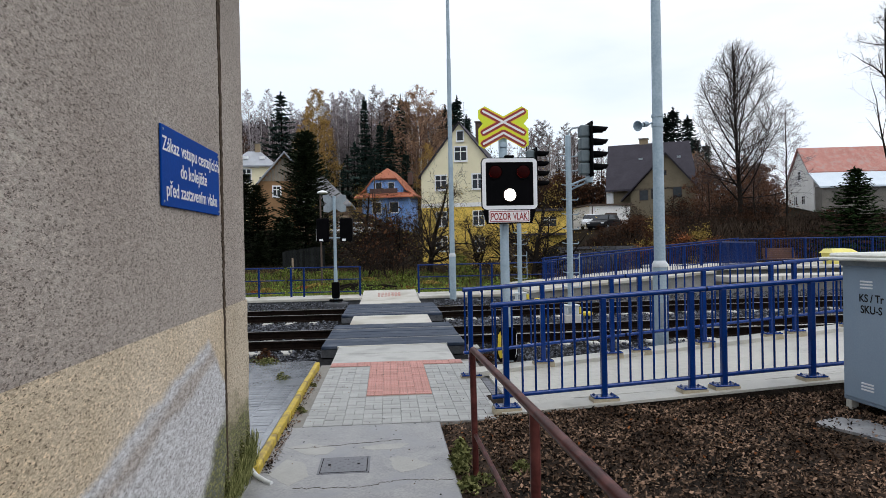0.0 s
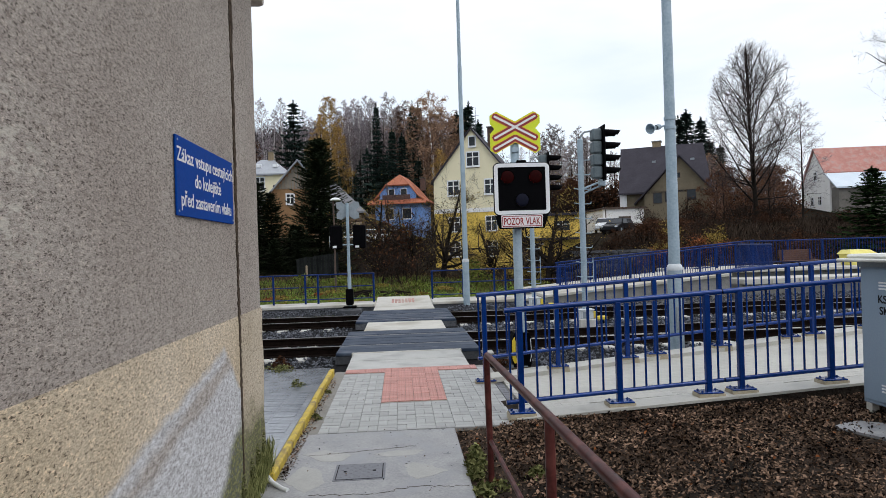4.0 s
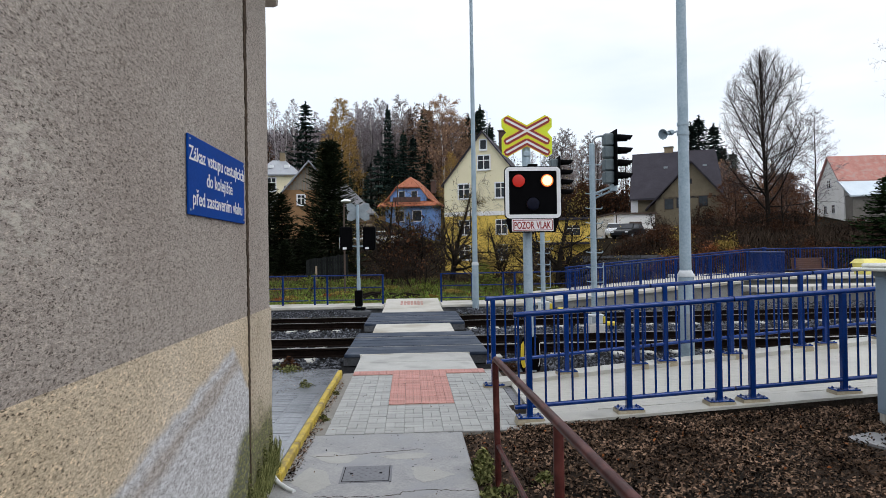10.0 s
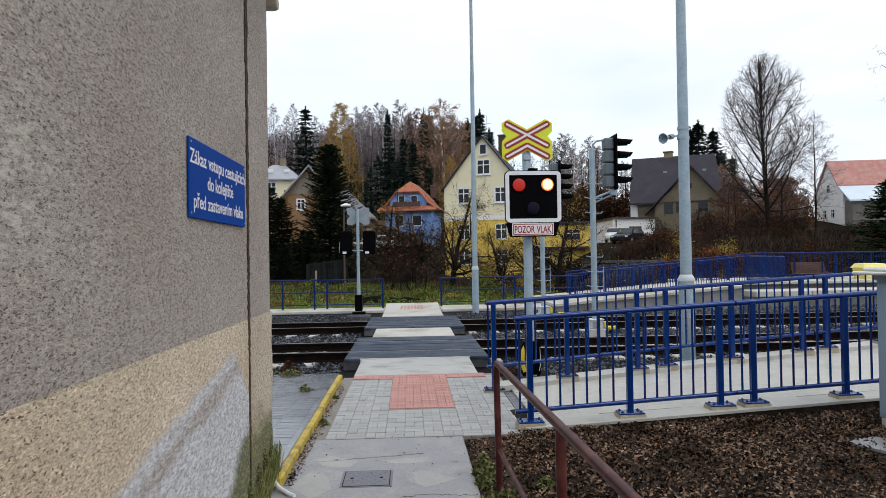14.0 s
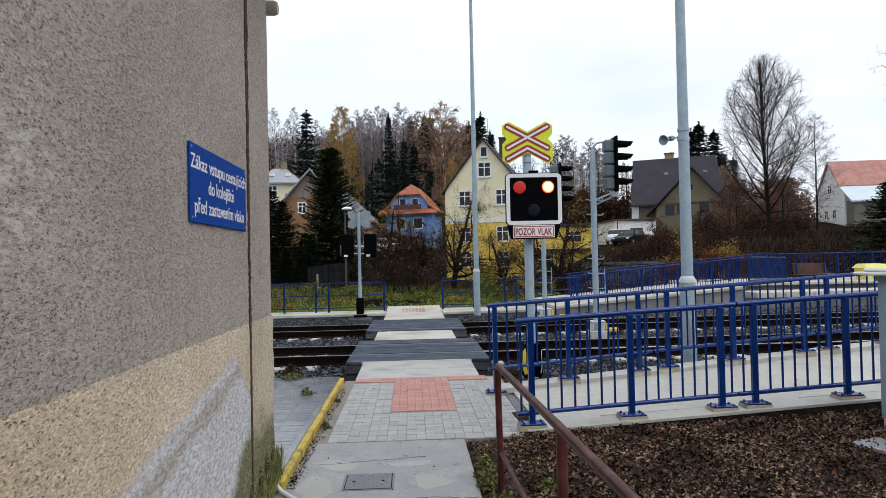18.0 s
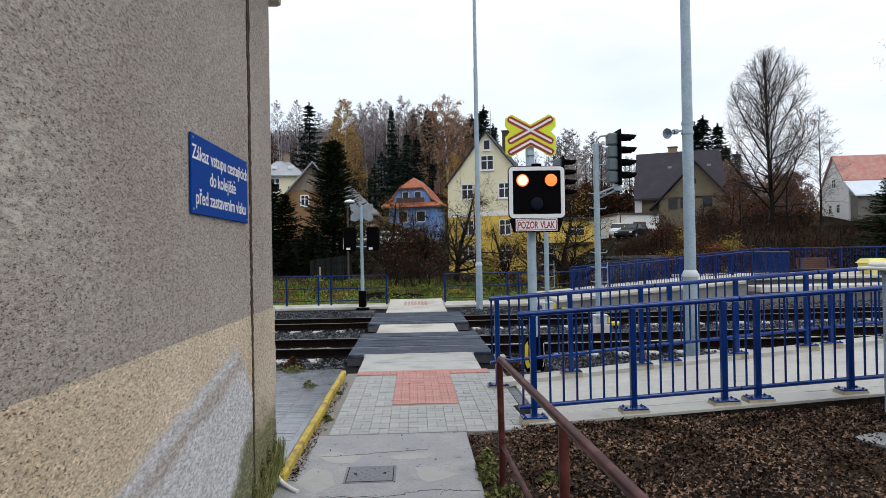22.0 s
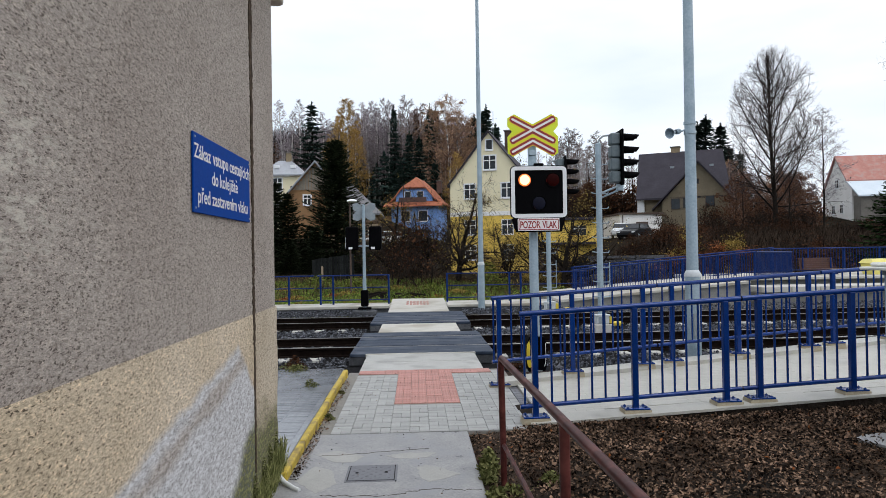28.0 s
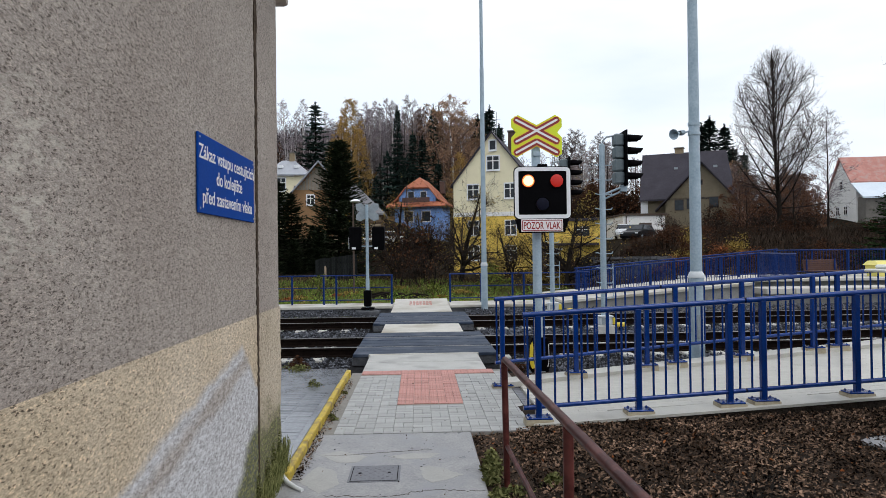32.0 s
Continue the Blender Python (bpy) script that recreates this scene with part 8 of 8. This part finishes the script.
def near_trees():
    big = lime(31, 17.4, 4.25, 9.3, 8.2, 0.25)
    big.matrix_basis = on_ground(33.7, 52, -0.2)
    sp = crown_tree("birch_tree", "slim birch with thin reddish twigs beside the large tree", 32, 11.3, 0.10, 0.3, 2.3, (60, 11, 7), 0.9, 0.3, 0.30, "bark", "birch_twig", None, 0, 0.06, 0.007)
    sp.matrix_basis = on_ground(37.0, 50, -0.2)
    red = crown_tree("small_tree", "small tree with rust-brown leaves between the houses", 52, 6, 0.10, 0.10, 2.1, (34, 8, 5), 1.0, 0.2, 0.0, "bark", "russet_twig", "rust_brown_leaf", 2200, 0.075, 0.012, 0.8)
    red.matrix_basis = on_ground(34.4, 61, -0.2)
    for x, y, k in ((36.4, 63, 1.15), (33.6, 58, 0.8), (37.8, 65, 0.95), (43.0, 66, 1.0), (45.5, 68, 0.85), (41.0, 62, 0.95), (35.4, 57, 0.65), (38.6, 58, 1.0), (40.0, 60, 1.1), (42.2, 63, 1.15), (37.2, 55, 0.75), (44.0, 70, 1.2), (39.3, 55.5, 0.7)):
        o = copy_thing(red, on_ground(x, y, -0.2, 67 * x))
        o.scale = (k, k, k)
    edge = bare_tree("slender_tree", "slim bare tree reaching over the platform's end", 33, 14, 0.2, (22, 12, 9), (0.45, 0.42, 0.34), (52, 46, 55), 0.04, 0.3, "bark", "bough")
    edge.matrix_basis = on_ground(37.4, 38, -0.2, 120)
    edge.scale = (1.15, 1.15, 1.2)
    for x, y, k, a in ((28.5, 48, 0.30, 80), (30.5, 44, 0.36, 220)):
        o = copy_thing(edge, on_ground(x, y, -0.1, a))
        o.scale = (k, k, k)
    apple = bare_tree("apple_tree", "gnarled bare fruit tree before the yellow house", 34, 3.5, 0.13, (11, 11, 9), (0.80, 0.48, 0.50), (58, 58, 52), 0.04, 0.26, "bark", "twig", "yellow_leaf", 1500, 0.028, 0.24, lean=(0.12, 0), thinnest=0.0055)
    apple.matrix_basis = on_ground(2.45, 26, -0.1)
    apple.scale = (1.3, 1.3, 1.35)
    for x, y, s, a in ((8.3, 28, 1.45, 40), (-0.9, 29, 1.2, 300), (8.6, 37, 1.2, 95), (5.6, 30, 1.0, 160), (0.7, 33, 1.1, 250)):
        o = copy_thing(apple, on_ground(x, y, -0.1, a))
        o.scale = (s, s, s * 1.05)
    shrub = bare_tree("shrub", "tangled bare brown shrub behind the railing", 35, 1.6, 0.05, (9, 6, 3), (0.85, 0.65, 0.55), (60, 50, 50), 0.05, 0.02, "bark", "twig", "rust_leaf", 60, 0.06, 0.22, "shrub", thinnest=0.008)
    shrub.matrix_basis = on_ground(0.2, 24, -0.1)
    shrub.scale = (1.1, 1.1, 1.0)
    rust = bare_tree("shrub", "rust-red autumn shrub on the bank", 36, 1.7, 0.05, (9, 5, 3), (0.85, 0.65, 0.55), (55, 50, 50), 0.05, 0.02, "bark", "twig", "rust_leaf", 700, 0.060, 0.22, "shrub", thinnest=0.008)
    rust.matrix_basis = on_ground(17.5, 33, -0.1)
    gold = bare_tree("shrub", "shrub with yellow-green autumn leaves", 37, 1.6, 0.05, (10, 6, 3), (0.85, 0.65, 0.55), (50, 50, 50), 0.07, 0.02, "bark", "twig", "yellow_leaf", 900, 0.06, 0.22, "shrub", thinnest=0.008)
    gold.matrix_basis = on_ground(4.7, 29, -0.1)
    rng = random.Random(9)
    for i in range(11):
        o = copy_thing(shrub, on_ground(rng.uniform(-1.2, 1.3), rng.uniform(23, 32), -0.1, rng.uniform(0, 360)))
        s = rng.uniform(0.6, 1.15)
        o.scale = (s, s, s)
    for i in range(12):
        o = copy_thing(shrub, on_ground(rng.uniform(-0.9, 1.4), rng.uniform(27, 35), -0.1, rng.uniform(0, 360)))
        s = rng.uniform(1.1, 1.8)
        o.scale = (s, s, s)
    for i in range(80):
        x = rng.uniform(11, 44)
        o = copy_thing(rng.choice((rust, shrub, shrub, shrub)), on_ground(x, rng.uniform(27, 44), -0.1, rng.uniform(0, 360)))
        s = rng.uniform(0.55, 1.0)
        o.scale = (s * 1.35, s * 1.35, s * 0.85)
    for i in range(11):
        o = copy_thing(rng.choice((rust, shrub)), on_ground(rng.uniform(31.5, 40), rng.uniform(56, 70), -0.1, rng.uniform(0, 360)))
        s = rng.uniform(1.3, 2.5)
        o.scale = (s, s, s)
    for i in range(20):
        o = copy_thing(rng.choice((rust, shrub, gold, gold)), on_ground(rng.uniform(10, 19), rng.uniform(24, 36), -0.1, rng.uniform(0, 360)))
        s = rng.uniform(0.3, 0.6)
        o.scale = (s, s, s)
    for i in range(5):
        o = copy_thing(gold, on_ground(rng.uniform(4.5, 9), rng.uniform(28, 40), -0.1, rng.uniform(0, 360)))
        s = rng.uniform(0.4, 0.8)
        o.scale = (s, s, s)
    for i in range(50):
        o = copy_thing(rng.choice((rust, shrub)), on_ground(rng.uniform(22.5, 31), rng.uniform(42, 57), -0.1, rng.uniform(0, 360)))
        s = rng.uniform(0.4, 0.75)
        o.scale = (s * 1.6, s * 1.6, s * 0.8)
    for i in range(16):
        o = copy_thing(rng.choice((rust, shrub, shrub)), on_ground(rng.uniform(19, 31), rng.uniform(28, 34), -0.1, rng.uniform(0, 360)))
        k = rng.uniform(0.55, 0.9)
        o.scale = (k * 1.5, k * 1.5, k)
    for i in range(12):
        o = copy_thing(shrub, on_ground(rng.uniform(-3.5, 2.5), rng.uniform(33, 48), -0.1, rng.uniform(0, 360)))
        k = rng.uniform(0.6, 1.0)
        o.scale = (k * 1.4, k * 1.4, k)
    for x, y, k in ((21.6, 48.5, 1.25), (22.8, 49.5, 1.1), (20.9, 46.5, 0.7)):
        o = copy_thing(shrub, on_ground(x, y, -0.1, 50 * x))
        o.scale = (k, k, k)
    red = bare_tree("shrub", "shrub with thin orange-red autumn leaves", 38, 1.6, 0.05, (10, 6, 3), (0.85, 0.65, 0.55), (50, 50, 50), 0.07, 0.02, "bark", "twig", "orange_leaf", 650, 0.05, 0.22, "shrub", thinnest=0.008)
    red.matrix_basis = on_ground(16.4, 32, -0.1)
    red.scale = (0.95, 0.95, 0.62)
    for x, y, k in ((18.1, 32.2, 0.62), (19.3, 33, 0.7), (14.9, 32, 0.5), (21.0, 33, 0.55)):
        o = copy_thing(red, on_ground(x, y, -0.1, 77 * x))
        o.scale = (1.0, 1.0, k)
    for x, y, k in ((15.6, 33, 0.70), (17.3, 32.5, 0.75), (18.6, 35, 0.95), (20.4, 34, 0.8)):
        o = copy_thing(gold, on_ground(x, y, -0.1, 77 * x))
        o.scale = (0.9, 0.9, k)
    for i in range(18):
        o = copy_thing(rng.choice((rust, shrub, shrub)), on_ground(rng.uniform(11, 22), rng.uniform(34, 41), -0.1, rng.uniform(0, 360)))
        k = rng.uniform(0.5, 0.8)
        o.scale = (k * 1.5, k * 1.5, k)
    for i in range(14):
        o = copy_thing(shrub, on_ground(rng.uniform(23, 33), rng.uniform(44, 50), -0.1, rng.uniform(0, 360)))
        o.scale = (1.5, 1.5, rng.uniform(0.9, 1.3))
    for i in range(14):
        o = copy_thing(rng.choice((rust, shrub)), on_ground(rng.uniform(20, 31), rng.uniform(78, 92), -0.2, rng.uniform(0, 360)))
        k = rng.uniform(1.8, 3.0)
        o.scale = (k * 1.3, k * 1.3, k)
    for x, y, k in ((15.3, 74, 3.6), (13.9, 70, 2.6)):
        o = copy_thing(gold, on_ground(x, y, -0.1, 40 * x))
        o.scale = (k, k, k * 1.2)
    th = conifer("thuja_tree", "dense dark evergreen by the log cabin", 41, 9.9, 2.8, "thuja", 0.30, 0.05, 0.23, 0.02, "conifer", 0.58, 1.55, 0.45)
    th.matrix_basis = on_ground(-5.3, 39, -1.0)
    th.scale = (1.22, 1.22, 1.04)
    low = conifer("thuja_tree", "dense dark evergreen bush by the brick house", 44, 9.9, 2.6, "thuja", 0.50, 0.05, 0.36, 0.02, "conifer", 0.60, 1.15, 0.50)
    low.matrix_basis = on_ground(-7.0, 38, -0.7, 40)
    low.scale = (0.66, 0.66, 0.40)
    for x, y, s, w in ((-9.2, 37.5, 0.70, 1.2), (-10.6, 37, 0.74, 1.1), (-8.0, 35.5, 0.62, 1.3), (-6.2, 35.5, 0.40, 1.5), (-11.8, 36, 0.8, 1.1), (-4.2, 37, 0.42, 1.4)):
        o = copy_thing(low, on_ground(x, y, -0.7, 97 * x))
        o.scale = (s * w, s * w, s)
    for x, y, k in ((-7.4, 33, 0.27), (-6.0, 33.5, 0.22), (-8.8, 32.5, 0.30), (-10.2, 32, 0.30)):
        o = copy_thing(low, on_ground(x, y, -0.3, 70 * x))
        o.scale = (k * 1.7, k * 1.7, k)
    ev = conifer("yew_tree", "green conifer with loose boughs beside the platform", 43, 4.9, 2.3, "yew", 0.30, 0.25, 0.24, 0.02, "conifer", 0.7, 1.2, 0.1)
    ev.matrix_basis = on_ground(27.6, 28.5, -0.3)
    ev.scale = (1.4, 1.4, 1.25)


near_trees()


# ---- grass and litter ----
def blades(name, label, cat, n, box, size, mat, seed, high=1.0, skip=None, zf=ground_z, slim=0.10):
    rng = np.random.default_rng(seed)
    x, y = rng.uniform(box[0], box[1], n), rng.uniform(box[2], box[3], n)
    if skip:
        k = np.array([not skip(a, b) for a, b in zip(x, y)])
        x, y = x[k], y[k]
        n = len(x)
    z = np.array([zf(a, b) for a, b in zip(x, y)])
    a = rng.uniform(0, 6.28, n)
    h = size * high * rng.uniform(0.5, 1.4, n)
    w = size * slim
    lx, ly = rng.normal(0, 0.35, n) * h, rng.normal(0, 0.35, n) * h
    v = np.stack([np.stack([x - w * np.cos(a), y - w * np.sin(a), z - 0.01], -1), np.stack([x + w * np.cos(a), y + w * np.sin(a), z - 0.01], -1), np.stack([x + lx, y + ly, z + h], -1)], 1)
    tagged(new(name, raw(name, v.reshape(-1, 3), np.arange(3 * n).reshape(n, 3), M[mat])), label, cat, kind="stuff")


blades("dead_brush", "dead brown stalks and brush covering the bank", "brush", 30000, (9, 46, 22, 54), 0.55, "bank_brush", 3, skip=lambda a, b: 14 < a < 23 and b > 43)
blades("dead_brush", "dark dead stalks behind the grass strip", "brush", 7000, (-12, 8, 20.5, 31), 0.30, "bank_brush", 13, slim=0.05)
blades("grass", "withered brown grass on the bank behind the railing", "grass", 12000, (-12, 16, 17.5, 30), 0.15, "dry_grass", 2)
blades("grass", "rough yellow-green autumn grass behind the railing", "grass", 42000, (-12, 16, 15.8, 26), 0.14, "grass", 1)
blades("grass", "fresh green grass along the edge of the low platform", "grass", 18000, (-12, 6, 15.4, 18.4), 0.19, "grass", 21, skip=lambda a, b: -0.7 < a < 1.4 and b < 17.0 or a > 4.9 and b < 18.3)
def leafy(name, label, spots, mat, seed, size=0.018):
    """Low leafy clumps: x, y, z, radius, height, leaves."""
    rng = np.random.default_rng(seed)
    pts = []
    for x, y, z, r, h, n in spots:
        q = rng.normal(0, 0.45, (n, 3)) * (r, r, 0)
        q[:, 2] = h * rng.random(n) * np.exp(-(q[:, 0] ** 2 + q[:, 1] ** 2) / (r * r))
        pts.append(q + (x, y, z))
    v, f = flakes(np.concatenate(pts), size, rng, 1.3, 0.3)
    tagged(new(name, raw(name, v, f, M[mat])), label, "weeds", kind="stuff")


leafy("weeds", "low leafy green weeds round the handrail's foot", [(0.87, -2.52, -0.05, 0.10, 0.24, 520), (0.84, -2.72, -0.05, 0.08, 0.17, 300), (0.86, -3.1, -0.05, 0.10, 0.12, 260), (1.33, -2.84, -0.03, 0.10, 0.11, 260), (1.02, -2.95, -0.05, 0.15, 0.06, 200), (0.84, -3.6, -0.05, 0.1, 0.12, 260)], "weed", 3, 0.019)
blades("weeds", "green and withered weeds growing up the foot of the wall", "weeds", 3800, (-0.875, -0.80, -3.75, -2.44), 0.06, "weed", 8, 1.0, slim=0.055, skip=lambda a, b: a + 0.83 > 0.03 * (b + 3.75), zf=lambda a, b: -0.01 + 0.30 * (b + 3.75) / 1.3 * ((a * 917.3) % 1.0))
leafy("weeds", "small leaves of the weeds at the wall's foot", [(-0.855, -2.62, 0.0, 0.03, 0.40, 360), (-0.855, -2.85, -0.02, 0.03, 0.40, 420), (-0.855, -3.05, -0.02, 0.03, 0.36, 420), (-0.86, -3.3, -0.02, 0.03, 0.30, 400)], "weed", 8, 0.009)
leafy("weeds", "small green weeds on the wet pad and kerb", [(-1.15, 0.9, 0.055, 0.10, 0.10, 120), (-1.55, 2.15, 0.05, 0.18, 0.10, 300), (-0.70, -0.6, -0.04, 0.06, 0.08, 160), (-0.72, 0.8, -0.04, 0.05, 0.05, 90), (-1.9, 3.3, -0.2, 0.25, 0.2, 300), (-2.4, 2.6, -0.1, 0.3, 0.14, 300)], "weed", 4, 0.016)
leafy("weeds", "rank green and brown weeds behind the platform railing", [(-4.6 + 0.55 * i, 17.6 + 0.35 * (i * 7 % 5), -0.2, 0.4, 0.35 + 0.2 * (i % 3), 260) for i in range(18)], "grass", 6, 0.03)
leafy("weeds", "yellow and orange leaves fallen on the grass strip", [(-8.5 + 0.71 * i, 16.6 + 1.1 * (i * 5 % 7), ground_z(-8.5 + 0.71 * i, 16.6 + 1.1 * (i * 5 % 7)) + 0.05, 0.55, 0.16, 420) for i in range(18)], "yellow_leaf", 26, 0.030)
leafy("weeds", "orange leaves fallen on the grass strip", [(-8.1 + 0.93 * i, 16.2 + 0.9 * (i * 4 % 7), ground_z(-8.1 + 0.93 * i, 16.2 + 0.9 * (i * 4 % 7)) + 0.05, 0.45, 0.14, 230) for i in range(14)], "orange_leaf", 27, 0.030)
leafy("weeds", "bright yellow-green bush and weeds before the yellow house", [(x, y, ground_z(x, y), r, h, n) for x, y, r, h, n in ((3.8, 24, 0.75, 1.4, 900), (4.6, 24.5, 0.6, 0.7, 400), (-2.6, 24, 0.8, 0.5, 500), (-1.2, 22.5, 0.9, 0.4, 400), (1.0, 22.5, 0.8, 0.4, 300), (7.0, 24, 1.0, 0.6, 500), (-4.5, 25, 0.9, 0.5, 400))], "bush_green", 16, 0.045)
leafy("weeds", "dry brown weeds beside the track", [(-1.75, 3.1, -0.2, 0.22, 0.34, 500), (-2.2, 2.9, -0.18, 0.3, 0.2, 400), (-1.3, 2.7, -0.15, 0.2, 0.12, 300), (2.0, 3.3, -0.2, 0.3, 0.1, 300)], "rust_leaf", 5, 0.022)


def curled(pts, size, rng, tilt=0.5):
    """Fallen leaves folded along the midrib and lying at a slant."""
    p = np.asarray(pts, float)
    n = len(p)
    az = rng.uniform(0, 6.283, n)
    up = unit(rng.normal(0, tilt, (n, 3)) + (0, 0, 1))
    a = unit(np.cross(up, np.stack([np.cos(az), np.sin(az), 0 * az], -1)))
    b = np.cross(up, a)
    s = size * rng.uniform(0.45, 1.4, (n, 1))
    lift, bend = rng.uniform(0.0, 0.5, (n, 1)), rng.uniform(-0.3, 0.5, (n, 1))
    v = np.stack([p - a * s, p - 0.25 * a * s + b * s * 0.55 + up * s * lift, p + 0.5 * a * s + b * s * 0.38 + up * s * lift, p + a * s + up * s * bend, p + 0.5 * a * s - b * s * 0.38 + up * s * lift, p - 0.25 * a * s - b * s * 0.55 + up * s * lift], 1)
    f = np.array([(0, 1, 2, 3), (0, 3, 4, 5)])
    return v.reshape(-1, 3), (np.arange(n)[:, None, None] * 6 + f[None]).reshape(-1, 4)


def litter():
    rng = np.random.default_rng(6)

    def bank(n, thin):
        x, y = rng.uniform(0.80, 8.5, n), rng.uniform(-6.5, -0.7, n)
        k = y < ramp_front(x) - 0.03
        k &= ~((x > 4.2) & (x < 4.78) & (y > -2.90) & (y < -2.05) & (rng.random(n) < 0.85))
        k &= rng.random(n) < np.clip(1.0 - thin * (-1.9 - y), 0.25, 1.0)
        k &= ~((x < 1.15) & (rng.random(n) < 0.5))
        x, y = x[k], y[k]
        return np.stack([x, y, np.array([ground_z(a, b) for a, b in zip(x, y)]) + rng.uniform(0.002, 0.035, len(x))], -1)

    def strewn(n, x0, x1, y0, y1, z):
        return np.stack([rng.uniform(x0, x1, n), rng.uniform(y0, y1, n), np.full(n, z)], -1)

    kerbside = np.concatenate([strewn(60, -0.765, -0.70, -2.65, -1.2, 0.0), strewn(40, -0.76, -0.66, -1.2, 1.6, -0.02)])
    for pts, size, mat, label in (
            (np.concatenate([bank(104000, 0.26), kerbside]), 0.0175, "leaf", "brown curled leaves covering the bank and the kerb's foot"),
            (bank(520, 0.2), 0.020, "orange_leaf", "scattered fresh orange leaves on the bank")):
        v, f = curled(pts, size, rng)
        tagged(new("leaf_litter", raw("leaf_litter", v, f, M[mat])), label, "leaves", kind="stuff")
    v, f = flakes(np.concatenate([bank(40000, 0.0), strewn(900, -0.765, -0.68, -2.66, 1.6, 0.0), strewn(170, -0.8, 1.35, -3.3, 2.2, 0.004), strewn(90, -2.6, -0.86, -2.3, 2.2, 0.06)]), 0.0075, rng, 1.2, 0.5)
    tagged(new("crumbs", raw("crumbs", v, f, M["leaf"])), "small crumbs of leaf and earth on the bank and the path", "leaf crumbs", kind="stuff")


litter()

# ---- paving stones of the path ----
def paving():
    g = thing("path_paving", pose(0, 0, 0), "grey block paving of the path with a red tactile field", "paving", kind="structure")
    along = Build().box(-0.0986, -0.0486, -0.05, 0.0986, 0.0486, 0.0, 0.0030).mesh("paver", M["paver"])
    across = Build().box(-0.0486, -0.0986, -0.05, 0.0486, 0.0986, 0.0, 0.0030).mesh("paver", M["paver"])
    bumpy = Build().box(-0.0985, -0.0482, -0.05, -0.0015, 0.0482, 0.0, 0.002).box(0.0015, -0.0482, -0.05, 0.0985, 0.0482, 0.0, 0.002)
    for i in range(6):
        for j in range(3):
            cx, cy = -0.08 + 0.032 * i, -0.032 + 0.032 * j
            bumpy.add([(cx - 0.011, cy - 0.011, 0), (cx + 0.011, cy - 0.011, 0), (cx + 0.011, cy + 0.011, 0), (cx - 0.011, cy + 0.011, 0), (cx, cy, 0.0035)], [(0, 1, 4), (1, 2, 4), (2, 3, 4), (3, 0, 4)])
    red = bumpy.mesh("tactile_paver", M["tactile"])
    rng = random.Random(1)

    def lay(name, me, x, y):
        o = part(name, me, None, g)
        o.location = (x, y, rng.uniform(-0.003, 0.002))
        o.rotation_euler = (rng.uniform(-0.006, 0.006), rng.uniform(-0.006, 0.006), rng.uniform(-0.01, 0.01))

    for i in range(10):
        for j in range(17):
            x, y = PL + 0.11 + 0.2 * i, -1.20 + 0.2 * j
            if x > 1.38 or y > 1.95:
                continue
            if 0 < x < 0.8 and 0 < y:
                continue
            if (i + j) % 2:
                lay("paver", along, x, y - 0.05)
                lay("paver", along, x, y + 0.05)
            else:
                lay("paver", across, x - 0.05, y)
                lay("paver", across, x + 0.05, y)
    for j in range(17):
        lay("paver", across, 1.449, -1.20 + 0.2 * j)
    for i in range(4):
        for j in range(23):
            lay("tactile_paver", red, 0.1 + 0.2 * i, 0.05 + 0.1 * j)
    for i in range(10):
        x = PL + 0.11 + 0.2 * i
        if not 0 < x < 0.8:
            for j in range(3):
                lay("tactile_paver", red, x, 2.05 + 0.1 * j - 0.0)


paving()
motions()
